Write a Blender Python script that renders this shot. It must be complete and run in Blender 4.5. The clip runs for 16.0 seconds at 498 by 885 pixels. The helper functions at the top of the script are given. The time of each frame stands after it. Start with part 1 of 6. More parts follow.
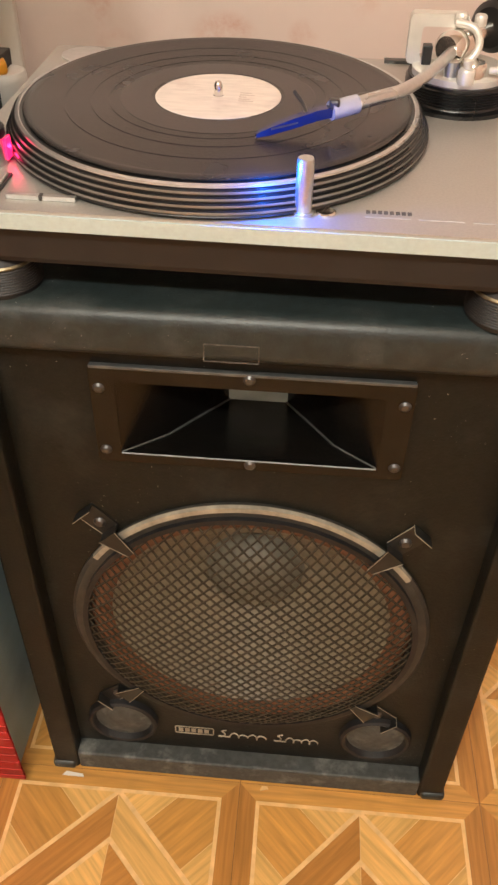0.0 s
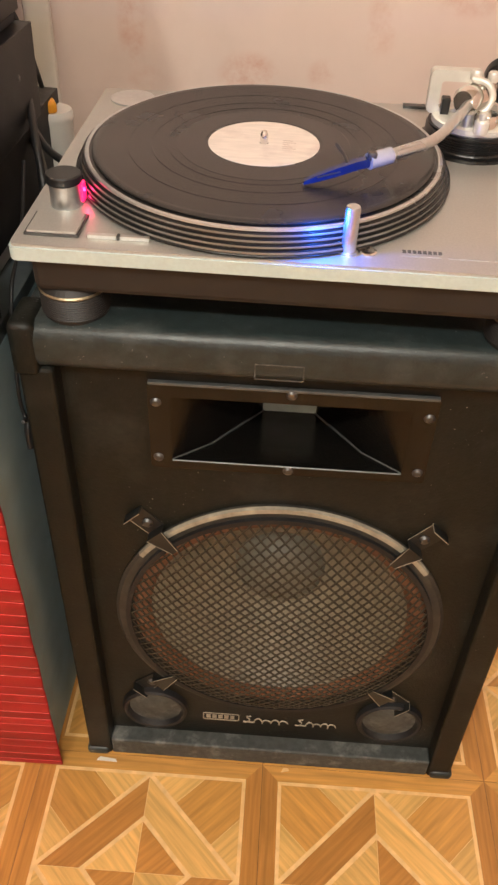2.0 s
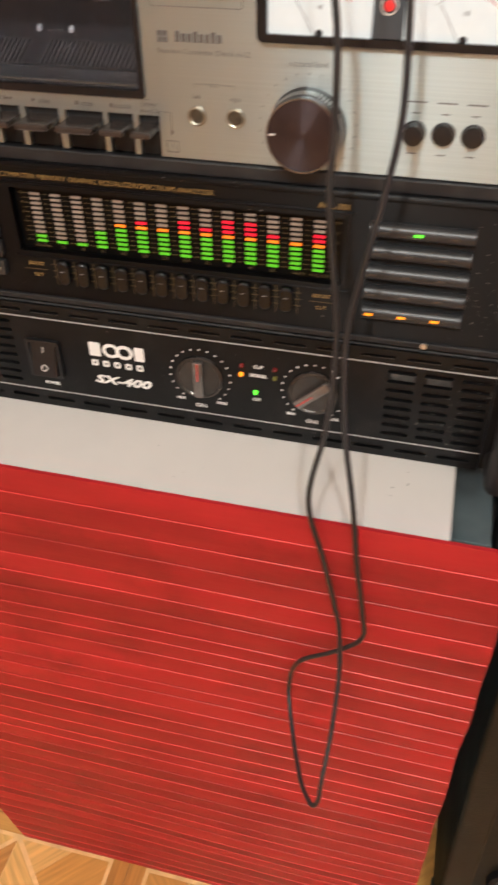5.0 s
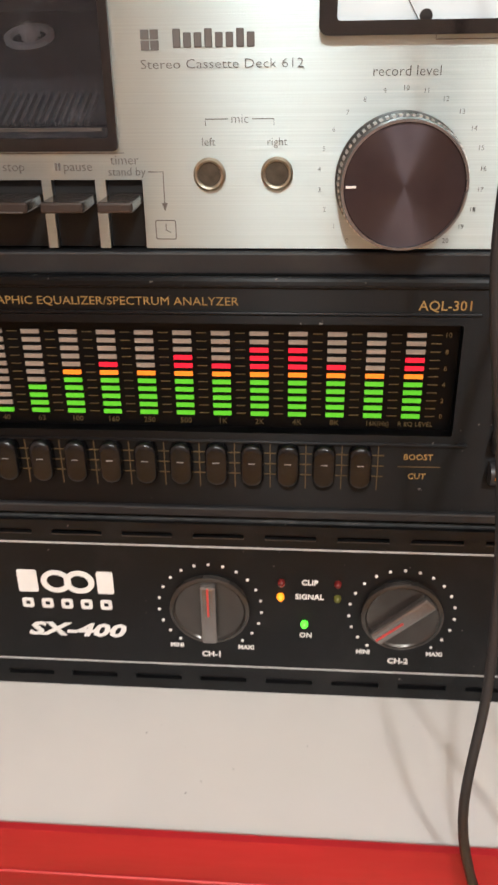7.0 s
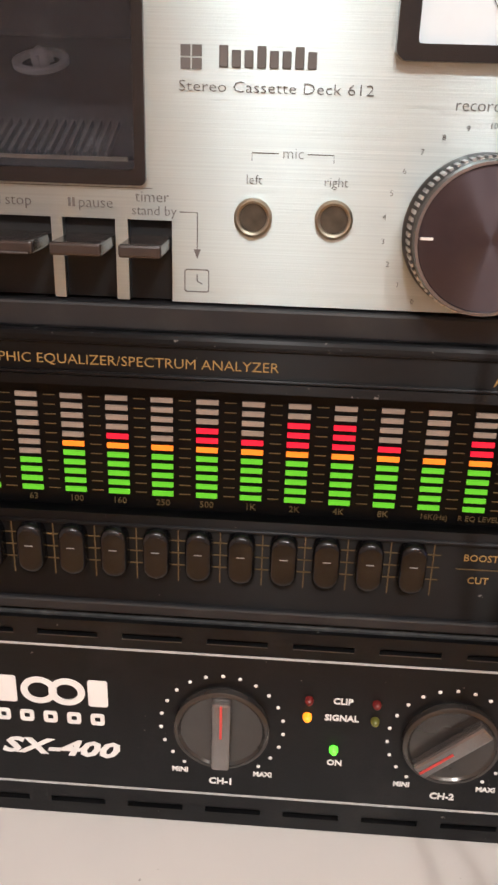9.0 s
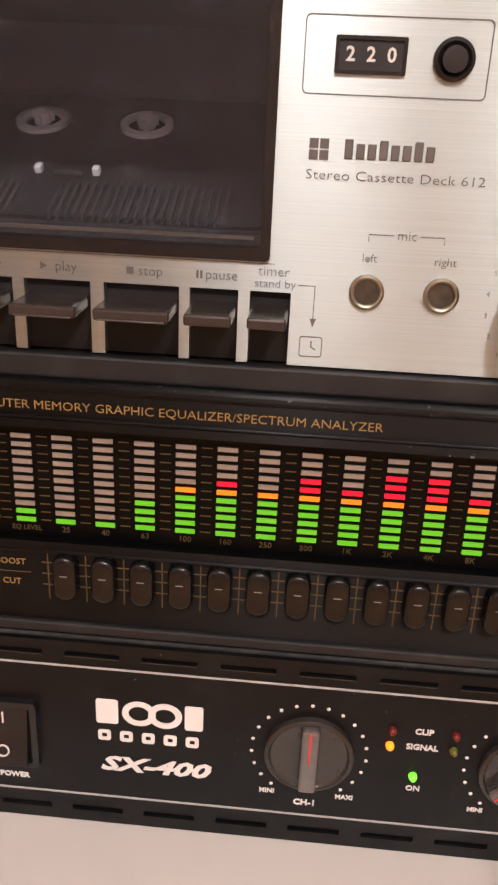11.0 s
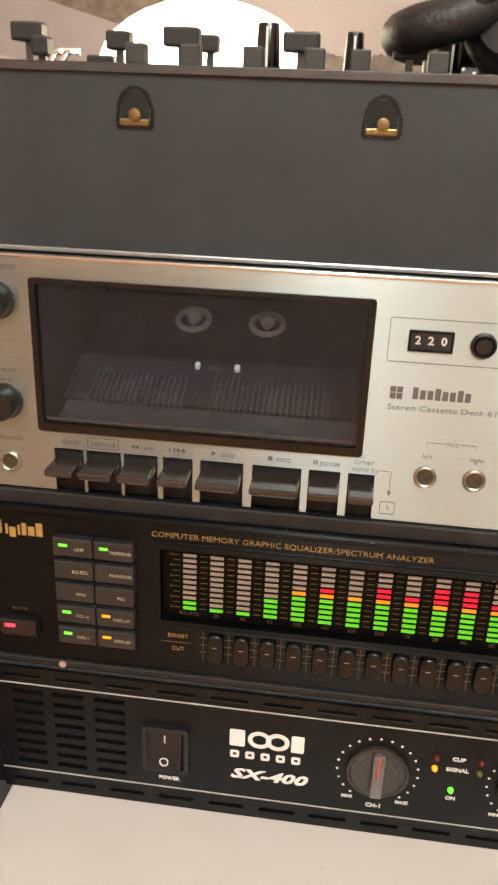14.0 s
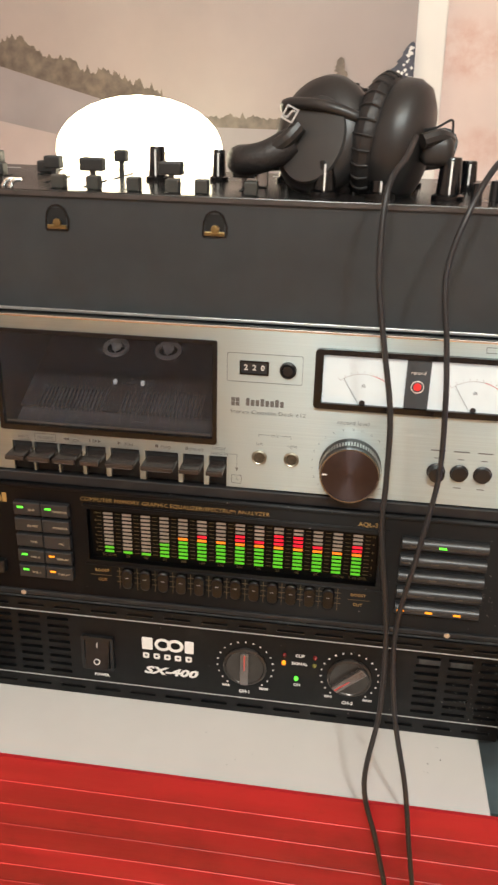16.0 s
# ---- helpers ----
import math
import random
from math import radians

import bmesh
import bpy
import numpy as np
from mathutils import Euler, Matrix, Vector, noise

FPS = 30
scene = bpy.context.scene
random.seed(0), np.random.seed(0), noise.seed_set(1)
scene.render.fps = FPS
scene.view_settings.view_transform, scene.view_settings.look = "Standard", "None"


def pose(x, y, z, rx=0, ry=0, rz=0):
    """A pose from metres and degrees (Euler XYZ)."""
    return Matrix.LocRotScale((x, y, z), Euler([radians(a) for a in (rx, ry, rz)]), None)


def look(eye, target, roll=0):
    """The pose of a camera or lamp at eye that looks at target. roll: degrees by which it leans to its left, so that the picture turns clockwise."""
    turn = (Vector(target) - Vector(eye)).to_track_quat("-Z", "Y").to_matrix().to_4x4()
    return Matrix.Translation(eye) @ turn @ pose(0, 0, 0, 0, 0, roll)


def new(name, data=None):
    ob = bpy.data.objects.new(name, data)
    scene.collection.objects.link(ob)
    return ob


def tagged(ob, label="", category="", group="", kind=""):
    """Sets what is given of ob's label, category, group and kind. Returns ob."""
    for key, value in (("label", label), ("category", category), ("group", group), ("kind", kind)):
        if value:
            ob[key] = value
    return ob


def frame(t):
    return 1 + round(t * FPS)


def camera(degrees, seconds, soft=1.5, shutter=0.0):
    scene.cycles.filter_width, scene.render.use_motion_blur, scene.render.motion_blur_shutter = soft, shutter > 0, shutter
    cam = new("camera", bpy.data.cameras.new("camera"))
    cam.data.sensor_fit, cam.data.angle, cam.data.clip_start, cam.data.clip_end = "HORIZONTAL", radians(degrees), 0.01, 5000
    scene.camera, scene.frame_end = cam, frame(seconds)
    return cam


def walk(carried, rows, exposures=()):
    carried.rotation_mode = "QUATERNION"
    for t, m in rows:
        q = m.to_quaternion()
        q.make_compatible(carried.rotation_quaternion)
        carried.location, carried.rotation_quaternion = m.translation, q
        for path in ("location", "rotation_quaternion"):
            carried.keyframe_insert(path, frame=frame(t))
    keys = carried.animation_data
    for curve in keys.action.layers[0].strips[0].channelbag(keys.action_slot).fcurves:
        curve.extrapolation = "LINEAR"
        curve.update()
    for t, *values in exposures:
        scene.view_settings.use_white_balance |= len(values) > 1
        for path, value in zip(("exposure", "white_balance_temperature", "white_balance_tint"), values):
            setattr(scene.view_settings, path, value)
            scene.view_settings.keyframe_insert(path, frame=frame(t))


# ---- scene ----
cam = camera(34.9, 16.0, soft=2.5, shutter=0.3)
PATH = [
    (0, (0.1235, -0.0045, 1.0500), (0.0344, 1.2748, -0.0344), 1.2),
    (0.5, (0.1100, -0.0331, 1.0433), (0.0302, 1.2614, -0.0244), 1.7),
    (1, (0.0798, -0.0516, 1.0492), (0.0118, 1.2462, -0.0151), 1.9),
    (1.5, (0.0706, -0.0650, 1.0811), (0.0059, 1.2294, 0.0118), 1.9),
    (2, (0.0689, -0.0692, 1.1063), (0.0202, 1.2177, 0.0277), 2.2),
    (2.5, (0.0454, -0.0633, 1.1197), (0.0025, 1.2236, 0.0403), 2.2),
    (3, (-0.0428, -0.0608, 1.1239), (-0.0983, 1.2311, 0.0512), 2.3),
    (3.5, (-0.1210, -0.0482, 1.1256), (-0.2100, 1.2429, 0.0554), 2.3),
    (4, (-0.1546, 0.0056, 1.1281), (-0.3444, 1.2882, 0.0596), 1.5),
    (4.5, (-0.1873, 0.0719, 1.1130), (-0.4855, 1.3302, 0.0412), 0.4),
    (5, (-0.2604, 0.1055, 1.0937), (-0.6140, 1.3496, 0.0218), -2.4),
    (5.2, (-0.3049, 0.1047, 1.0769), (-0.6124, 1.3991, 0.0512), -2.9),
    (7.3, (-0.374, 0.291, 0.983), (-0.517, 2.088, 0.116), -1.7),
    (7.5, (-0.365, 0.298, 0.981), (-0.497, 2.103, 0.130), -1.1),
    (8, (-0.372, 0.307, 0.975), (-0.499, 2.132, 0.165), -0.4),
    (10.3, (-0.4133, 0.3206, 0.9870), (-0.4880, 1.8796, 0.3662), 1.2),
    (10.5, (-0.4133, 0.3147, 0.9912), (-0.5292, 1.8687, 0.3629), 1.1),
    (11, (-0.4259, 0.3021, 0.9988), (-0.5393, 1.8536, 0.3629), 1.2),
    (11.5, (-0.4234, 0.2928, 1.0063), (-0.5342, 1.8384, 0.3578), 1.2),
    (12, (-0.4225, 0.2819, 1.0130), (-0.5410, 1.8242, 0.3562), 1.1),
    (12.5, (-0.4334, 0.2643, 1.0273), (-0.5561, 1.8040, 0.3671), 0.9),
    (13, (-0.4368, 0.2466, 1.0483), (-0.5779, 1.7897, 0.3998), 0.9),
    (13.5, (-0.4502, 0.2265, 1.0777), (-0.6107, 1.7687, 0.4292), 0.8),
    (14, (-0.4486, 0.1996, 1.1080), (-0.6434, 1.7385, 0.4620), 0.8),
    (14.5, (-0.4234, 0.1492, 1.1365), (-0.6518, 1.6797, 0.4822), 0.8),
    (15, (-0.3914, 0.0971, 1.1542), (-0.6418, 1.6226, 0.4964), 0.7),
    (15.5, (-0.3604, 0.0602, 1.1710), (-0.6208, 1.5814, 0.5074), 0.4),
    (16, (-0.3444, 0.0442, 1.1794), (-0.5611, 1.5722, 0.5166), -0.0),
]
# the phone's own exposure and white balance along the way
TONES = [
    (0.0, -0.03, 6270, 8), (3.0, -0.03, 6030, 8), (5.0, -0.08, 5720, 8), (7.3, -0.02, 5520, 8), (8.2, -0.02, 5500, 9), (10.3, -0.10, 5930, 20),
    (11.2, -0.14, 6050, 22), (12.5, -0.14, 6400, 20), (13.0, -0.08, 6400, 19), (14.2, 0.07, 5800, 7), (16.0, -0.10, 5620, 4),
]
walk(cam, [(t, look(eye, target, roll)) for t, eye, target, roll in PATH], TONES)

# ---- world, lights ----
world = bpy.data.worlds.new("world")
scene.world = world
world.use_nodes = True
world.node_tree.nodes["Background"].inputs[0].default_value = (1.0, 0.85, 0.7, 1)
world.node_tree.nodes["Background"].inputs[1].default_value = 0.02


def lamp(name, kind, energy, color, m, size=0.1):
    data = bpy.data.lights.new(name, kind)
    data.energy, data.color = energy, color
    if kind == "AREA":
        data.shape, data.size = "DISK", size
    else:
        data.shadow_soft_size = size
    ob = new(name, data)
    ob.matrix_world = m
    return ob


# the two bulbs of the room's ceiling lamp, behind and above the camera
lamp("ceiling_bulb", "POINT", 64, (1.0, 0.94, 0.81), pose(-0.44, -0.95, 2.2), 0.07)
lamp("ceiling_bulb", "POINT", 64, (1.0, 0.94, 0.81), pose(0.22, -0.95, 2.2), 0.07)

# the turntable's blue stylus lamp and red stroboscope lamp
lamp("stylus_light", "POINT", 0.45, (0.01, 0.14, 1.0), pose(0.0980, 0.5160, 0.8420), 0.002)
lamp("strobe_light", "POINT", 0.010, (1.0, 0.02, 0.12), pose(-0.1075, 0.596, 0.826), 0.002)

# ---- materials ----


def material(name, color, rough=0.5, metal=0.0, vary=0.15, scale=40.0, bump=0.0, bump_scale=200.0, stretch=(1, 1, 1),
             emit=None, strength=0.0, dirt=None, dirt_amount=0.0, dirt_scale=6.0, coat=0.0, rough_vary=0.1, spec=0.5):
    """Principled surface with colour grain, patches of wear and fine relief, in object coordinates."""
    m = bpy.data.materials.new(name)
    m.use_nodes = True
    nt = m.node_tree
    n, lk = nt.nodes, nt.links
    b = n["Principled BSDF"]
    b.inputs["Roughness"].default_value = rough
    b.inputs["Metallic"].default_value = metal
    b.inputs["Coat Weight"].default_value = coat
    b.inputs["Specular IOR Level"].default_value = spec
    tc = n.new("ShaderNodeTexCoord")
    mp = n.new("ShaderNodeMapping")
    mp.inputs["Scale"].default_value = stretch
    lk.new(tc.outputs["Object"], mp.inputs[0])
    no = n.new("ShaderNodeTexNoise")
    no.inputs["Scale"].default_value = scale
    no.inputs["Detail"].default_value = 6
    lk.new(mp.outputs[0], no.inputs["Vector"])
    ramp = n.new("ShaderNodeMapRange")
    ramp.inputs[1].default_value, ramp.inputs[2].default_value = 0.3, 0.7
    ramp.inputs[3].default_value, ramp.inputs[4].default_value = 1 - vary, 1 + vary
    lk.new(no.outputs["Fac"], ramp.inputs[0])
    mul = n.new("ShaderNodeVectorMath")
    mul.operation = "SCALE"
    mul.inputs[0].default_value = color
    lk.new(ramp.outputs[0], mul.inputs["Scale"])
    out = mul.outputs[0]
    if dirt:
        n2 = n.new("ShaderNodeTexNoise")
        n2.inputs["Scale"].default_value, n2.inputs["Detail"].default_value = dirt_scale, 8
        n2.inputs["Roughness"].default_value = 0.65
        lk.new(tc.outputs["Object"], n2.inputs["Vector"])
        r2 = n.new("ShaderNodeMapRange")
        r2.inputs[1].default_value, r2.inputs[2].default_value = 0.52, 0.78
        r2.inputs[3].default_value, r2.inputs[4].default_value = 0.0, dirt_amount
        lk.new(n2.outputs["Fac"], r2.inputs[0])
        mix = n.new("ShaderNodeMix")
        mix.data_type = "RGBA"
        lk.new(r2.outputs[0], mix.inputs["Factor"])
        lk.new(out, mix.inputs["A"])
        mix.inputs["B"].default_value = (*dirt, 1)
        out = mix.outputs["Result"]
    lk.new(out, b.inputs["Base Color"])
    if rough_vary:
        n3 = n.new("ShaderNodeTexNoise")
        n3.inputs["Scale"].default_value, n3.inputs["Detail"].default_value = 14, 5
        lk.new(tc.outputs["Object"], n3.inputs["Vector"])
        r3 = n.new("ShaderNodeMapRange")
        r3.inputs[3].default_value, r3.inputs[4].default_value = max(0.02, rough - rough_vary), min(1, rough + rough_vary)
        lk.new(n3.outputs["Fac"], r3.inputs[0])
        lk.new(r3.outputs[0], b.inputs["Roughness"])
    if bump:
        n4 = n.new("ShaderNodeTexNoise")
        n4.inputs["Scale"].default_value, n4.inputs["Detail"].default_value = bump_scale, 4
        lk.new(mp.outputs[0], n4.inputs["Vector"])
        bp = n.new("ShaderNodeBump")
        bp.inputs["Strength"].default_value, bp.inputs["Distance"].default_value = bump, 0.002
        lk.new(n4.outputs["Fac"], bp.inputs["Height"])
        lk.new(bp.outputs[0], b.inputs["Normal"])
    if emit:
        b.inputs["Emission Color"].default_value = (*emit, 1)
        b.inputs["Emission Strength"].default_value = strength
    return m


def vary_by_object(m, amount):
    """Each piece of its own slightly lighter or darker."""
    n, lk = m.node_tree.nodes, m.node_tree.links
    b = n["Principled BSDF"]
    src = b.inputs["Base Color"].links[0].from_socket
    info = n.new("ShaderNodeObjectInfo")
    r = n.new("ShaderNodeMapRange")
    r.inputs[3].default_value, r.inputs[4].default_value = 1 - amount, 1 + amount
    lk.new(info.outputs["Random"], r.inputs[0])
    v = n.new("ShaderNodeVectorMath")
    v.operation = "SCALE"
    lk.new(src, v.inputs[0])
    lk.new(r.outputs[0], v.inputs["Scale"])
    lk.new(v.outputs[0], b.inputs["Base Color"])
    return m


MAT = {}
MAT["black_metal"] = material("black_metal", (0.0045, 0.0045, 0.0048), 0.42, 0.0, 0.2, 60, 0.05, 900, dirt=(0.16, 0.15, 0.13), dirt_amount=0.07, dirt_scale=25, spec=0.24)
MAT["black_matt"] = material("black_matt", (0.007, 0.007, 0.008), 0.6, 0, 0.2, 60, dirt=(0.14, 0.13, 0.11), dirt_amount=0.15, dirt_scale=30)
MAT["black_gloss"] = material("black_gloss", (0.004, 0.004, 0.0045), 0.16, 0, 0.1, 30, dirt=(0.1, 0.09, 0.08), dirt_amount=0.06, dirt_scale=20)
MAT["black_plastic"] = material("black_plastic", (0.0095, 0.0095, 0.010), 0.30, 0, 0.2, 50, 0.04, 700)
MAT["void"] = material("void", (0.004, 0.004, 0.004), 0.8, 0, 0.1, 30)
MAT["dusty_top"] = material("dusty_top", (0.03, 0.03, 0.029), 0.7, 0, 0.35, 220, 0.1, 500, dirt=(0.2, 0.19, 0.17), dirt_amount=0.35, dirt_scale=60)
MAT["mixer_black"] = material("mixer_black", (0.021, 0.0265, 0.030), 0.44, 0, 0.15, 40, 0.1, 1500, dirt=(0.12, 0.11, 0.1), dirt_amount=0.06, dirt_scale=12)
MAT["eq_face"] = material("eq_face", (0.0026, 0.0026, 0.003), 0.36, 0.0, 0.12, 60, 0.03, 500, stretch=(0.05, 1, 4), dirt=(0.06, 0.055, 0.05), dirt_amount=0.04, dirt_scale=30, spec=0.21, rough_vary=0.02)
MAT["silver"] = material("silver", (0.385, 0.445, 0.447), 0.34, 0.92, 0.06, 300, 0.07, 420, stretch=(0.012, 1, 6.0), rough_vary=0.015)
MAT["turntable_silver"] = material("turntable_silver", (0.47, 0.455, 0.425), 0.40, 0.55, 0.06, 500, 0.03, 1200, dirt=(0.3, 0.27, 0.23), dirt_amount=0.25, dirt_scale=8)
MAT["turntable_edge"] = material("turntable_edge", (0.52, 0.64, 0.65), 0.4, 0.25, 0.05, 300)
MAT["rubber_base"] = material("rubber_base", (0.014, 0.012, 0.011), 0.55, 0, 0.2, 40)
MAT["chrome"] = material("chrome", (0.78, 0.76, 0.72), 0.14, 1.0, 0.05, 60, rough_vary=0.05)
MAT["alu"] = material("alu", (0.63, 0.645, 0.64), 0.3, 0.9, 0.06, 200)
MAT["knob_edge"] = material("knob_edge", (0.24, 0.24, 0.25), 0.24, 0.95, 0.08, 80)
MAT["dark_steel"] = material("dark_steel", (0.1, 0.1, 0.1), 0.35, 0.8, 0.1, 100)
MAT["brass"] = material("brass", (0.24, 0.18, 0.075), 0.3, 0.9, 0.1, 80)
MAT["white_print"] = material("white_print", (0.75, 0.73, 0.70), 0.6, 0, 0.03, 100)
MAT["slider_line"] = material("slider_line", (0.24, 0.23, 0.22), 0.5, 0, 0.1, 100)
MAT["grey_line"] = material("grey_line", (0.42, 0.41, 0.40), 0.5, 0, 0.1, 100)
MAT["dark_print"] = material("dark_print", (0.10, 0.095, 0.09), 0.6, 0, 0.05, 100)
MAT["gold_print"] = material("gold_print", (0.40, 0.265, 0.085), 0.45, 0.3, 0.1, 100)
MAT["gold_dim"] = material("gold_dim", (0.115, 0.08, 0.03), 0.5, 0.3, 0.1, 100)
MAT["seg_off"] = material("seg_off", (0.26, 0.21, 0.17), 0.5, 0, 0.08, 200)
MAT["seg_green"] = material("seg_green", (0.05, 0.2, 0.01), 0.5, 0, 0.05, 200, emit=(0.20, 0.80, 0.008), strength=0.56)
MAT["seg_orange"] = material("seg_orange", (0.4, 0.15, 0.01), 0.5, 0, 0.05, 200, emit=(1.0, 0.16, 0.0), strength=1.15)
MAT["seg_red"] = material("seg_red", (0.25, 0.006, 0.01), 0.5, 0, 0.05, 200, emit=(1.0, 0.0, 0.025), strength=1.05)
MAT["led_green"] = material("led_green", (0.1, 0.5, 0.02), 0.3, 0, 0.05, 200, emit=(0.16, 1.0, 0.03), strength=1.6)
MAT["led_amber"] = material("led_amber", (0.5, 0.25, 0.02), 0.3, 0, 0.05, 200, emit=(1.0, 0.24, 0.0), strength=1.6)
MAT["led_red"] = material("led_red", (0.5, 0.03, 0.05), 0.3, 0, 0.05, 200, emit=(1.0, 0.03, 0.08), strength=2.0)
MAT["led_dark"] = material("led_dark", (0.12, 0.012, 0.01), 0.25, 0, 0.05, 200)
MAT["led_dim"] = material("led_dim", (0.11, 0.11, 0.02), 0.25, 0, 0.05, 200)
MAT["strobe_red"] = material("strobe_red", (0.5, 0.03, 0.08), 0.3, 0, 0.05, 200, emit=(1.0, 0.01, 0.10), strength=2.4)
MAT["blue_light"] = material("blue_light", (0.05, 0.1, 0.6), 0.3, 0, 0.05, 200, emit=(0.03, 0.22, 1.0), strength=9)
MAT["blue_plastic"] = material("blue_plastic", (0.004, 0.016, 0.11), 0.25, 0, 0.1, 100, coat=0.4)
MAT["red_mark"] = material("red_mark", (0.5, 0.04, 0.03), 0.5, 0, 0.05, 100)
MAT["amp_knob"] = material("amp_knob", (0.065, 0.058, 0.052), 0.22, 0.65, 0.15, 80)
MAT["key_brown"] = material("key_brown", (0.042, 0.033, 0.029), 0.2, 0.2, 0.15, 80)
MAT["knob_face"] = material("knob_face", (0.075, 0.064, 0.074), 0.34, 0.9, 0.1, 80)
MAT["meter_paper"] = material("meter_paper", (0.56, 0.58, 0.57), 0.5, 0, 0.04, 60, emit=(0.72, 0.95, 1.0), strength=0.20)
MAT["counter_white"] = material("counter_white", (0.6, 0.6, 0.58), 0.5, 0, 0.03, 60)
MAT["vinyl"] = material("vinyl", (0.019, 0.017, 0.016), 0.26, 0, 0.15, 60, rough_vary=0.08)
MAT["paper_label"] = material("paper_label", (0.72, 0.63, 0.57), 0.75, 0, 0.10, 35, dirt=(0.45, 0.33, 0.3), dirt_amount=0.5, dirt_scale=30, stretch=(1, 6, 1))
MAT["speaker_cover"] = material("speaker_cover", (0.0062, 0.0070, 0.0052), 0.52, 0, 0.3, 120, 0.25, 350, dirt=(0.16, 0.16, 0.14), dirt_amount=0.14, dirt_scale=11, spec=0.32)
MAT["speaker_edge"] = material("speaker_edge", (0.018, 0.026, 0.0265), 0.40, 0, 0.25, 90, 0.16, 420, dirt=(0.22, 0.23, 0.22), dirt_amount=0.35, dirt_scale=9)
MAT["speaker_dusty"] = material("speaker_dusty", (0.05, 0.055, 0.053), 0.6, 0, 0.3, 120, 0.2, 350, dirt=(0.30, 0.31, 0.29), dirt_amount=0.6, dirt_scale=34)
MAT["horn_black"] = material("horn_black", (0.005, 0.0047, 0.0042), 0.22, 0, 0.1, 60, dirt=(0.1, 0.09, 0.07), dirt_amount=0.06, dirt_scale=14, spec=0.36)
MAT["cone"] = material("cone", (0.25, 0.23, 0.17), 0.5, 0, 0.2, 90, 0.1, 300, spec=0.8)
MAT["dust_cap"] = material("dust_cap", (0.17, 0.17, 0.14), 0.45, 0, 0.15, 90)
MAT["surround"] = material("surround", (0.20, 0.095, 0.05), 0.8, 0, 0.25, 70)
MAT["mesh_metal"] = material("mesh_metal", (0.022, 0.019, 0.014), 0.4, 0.4, 0.25, 80, dirt=(0.2, 0.16, 0.12), dirt_amount=0.25, dirt_scale=12)
MAT["basket_rim"] = material("basket_rim", (0.045, 0.042, 0.036), 0.55, 0.3, 0.3, 60, dirt=(0.02, 0.02, 0.02), dirt_amount=0.8, dirt_scale=7)
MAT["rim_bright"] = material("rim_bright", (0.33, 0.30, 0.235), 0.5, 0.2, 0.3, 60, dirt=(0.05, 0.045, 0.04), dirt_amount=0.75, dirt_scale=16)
MAT["white_board"] = material("white_board", (0.60, 0.575, 0.545), 0.35, 0, 0.03, 20, dirt=(0.55, 0.5, 0.45), dirt_amount=0.15, dirt_scale=10)
MAT["red_sheet"] = material("red_sheet", (0.335, 0.0125, 0.016), 0.46, 0, 0.14, 9, 0.1, 60, stretch=(1, 1, 5), dirt=(0.16, 0.006, 0.008), dirt_amount=0.8, dirt_scale=13, spec=0.35)
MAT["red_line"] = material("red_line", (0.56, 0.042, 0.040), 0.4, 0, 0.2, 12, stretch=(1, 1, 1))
vary_by_object(MAT["red_sheet"], 0.22)
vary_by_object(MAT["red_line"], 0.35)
MAT["cabinet_top"] = material("cabinet_top", (0.065, 0.088, 0.096), 0.55, 0, 0.2, 30, dirt=(0.15, 0.16, 0.16), dirt_amount=0.3, dirt_scale=15)
MAT["cabinet_blue"] = material("cabinet_blue", (0.30, 0.42, 0.46), 0.5, 0, 0.1, 18, 0.05, 300, dirt=(0.10, 0.11, 0.11), dirt_amount=0.25, dirt_scale=6)
MAT["cable"] = material("cable", (0.016, 0.016, 0.017), 0.45, 0, 0.1, 60)
MAT["cable_grey"] = material("cable_grey", (0.2, 0.2, 0.19), 0.5, 0, 0.1, 60)
MAT["white_plastic"] = material("white_plastic", (0.72, 0.70, 0.66), 0.4, 0, 0.05, 40)
MAT["orange_plastic"] = material("orange_plastic", (0.75, 0.33, 0.02), 0.4, 0, 0.05, 40)
MAT["leatherette"] = material("leatherette", (0.016, 0.015, 0.015), 0.5, 0, 0.2, 90, 0.3, 320)
MAT["phones_shell"] = material("phones_shell", (0.020, 0.0195, 0.0195), 0.38, 0, 0.1, 60, 0.06, 700)
MAT["lamp_glass"] = material("lamp_glass", (0.9, 0.85, 0.75), 0.5, 0, 0.02, 20, emit=(1.0, 0.80, 0.50), strength=10)
MAT["plaster"] = material("plaster", (0.62, 0.56, 0.5), 0.8, 0, 0.05, 6, 0.1, 80)
MAT["trim_white"] = material("trim_white", (0.74, 0.70, 0.64), 0.45, 0, 0.04, 12)
MAT["ply"] = material("ply", (0.22, 0.13, 0.06), 0.6, 0, 0.2, 30)


WALL_Y = 1.10


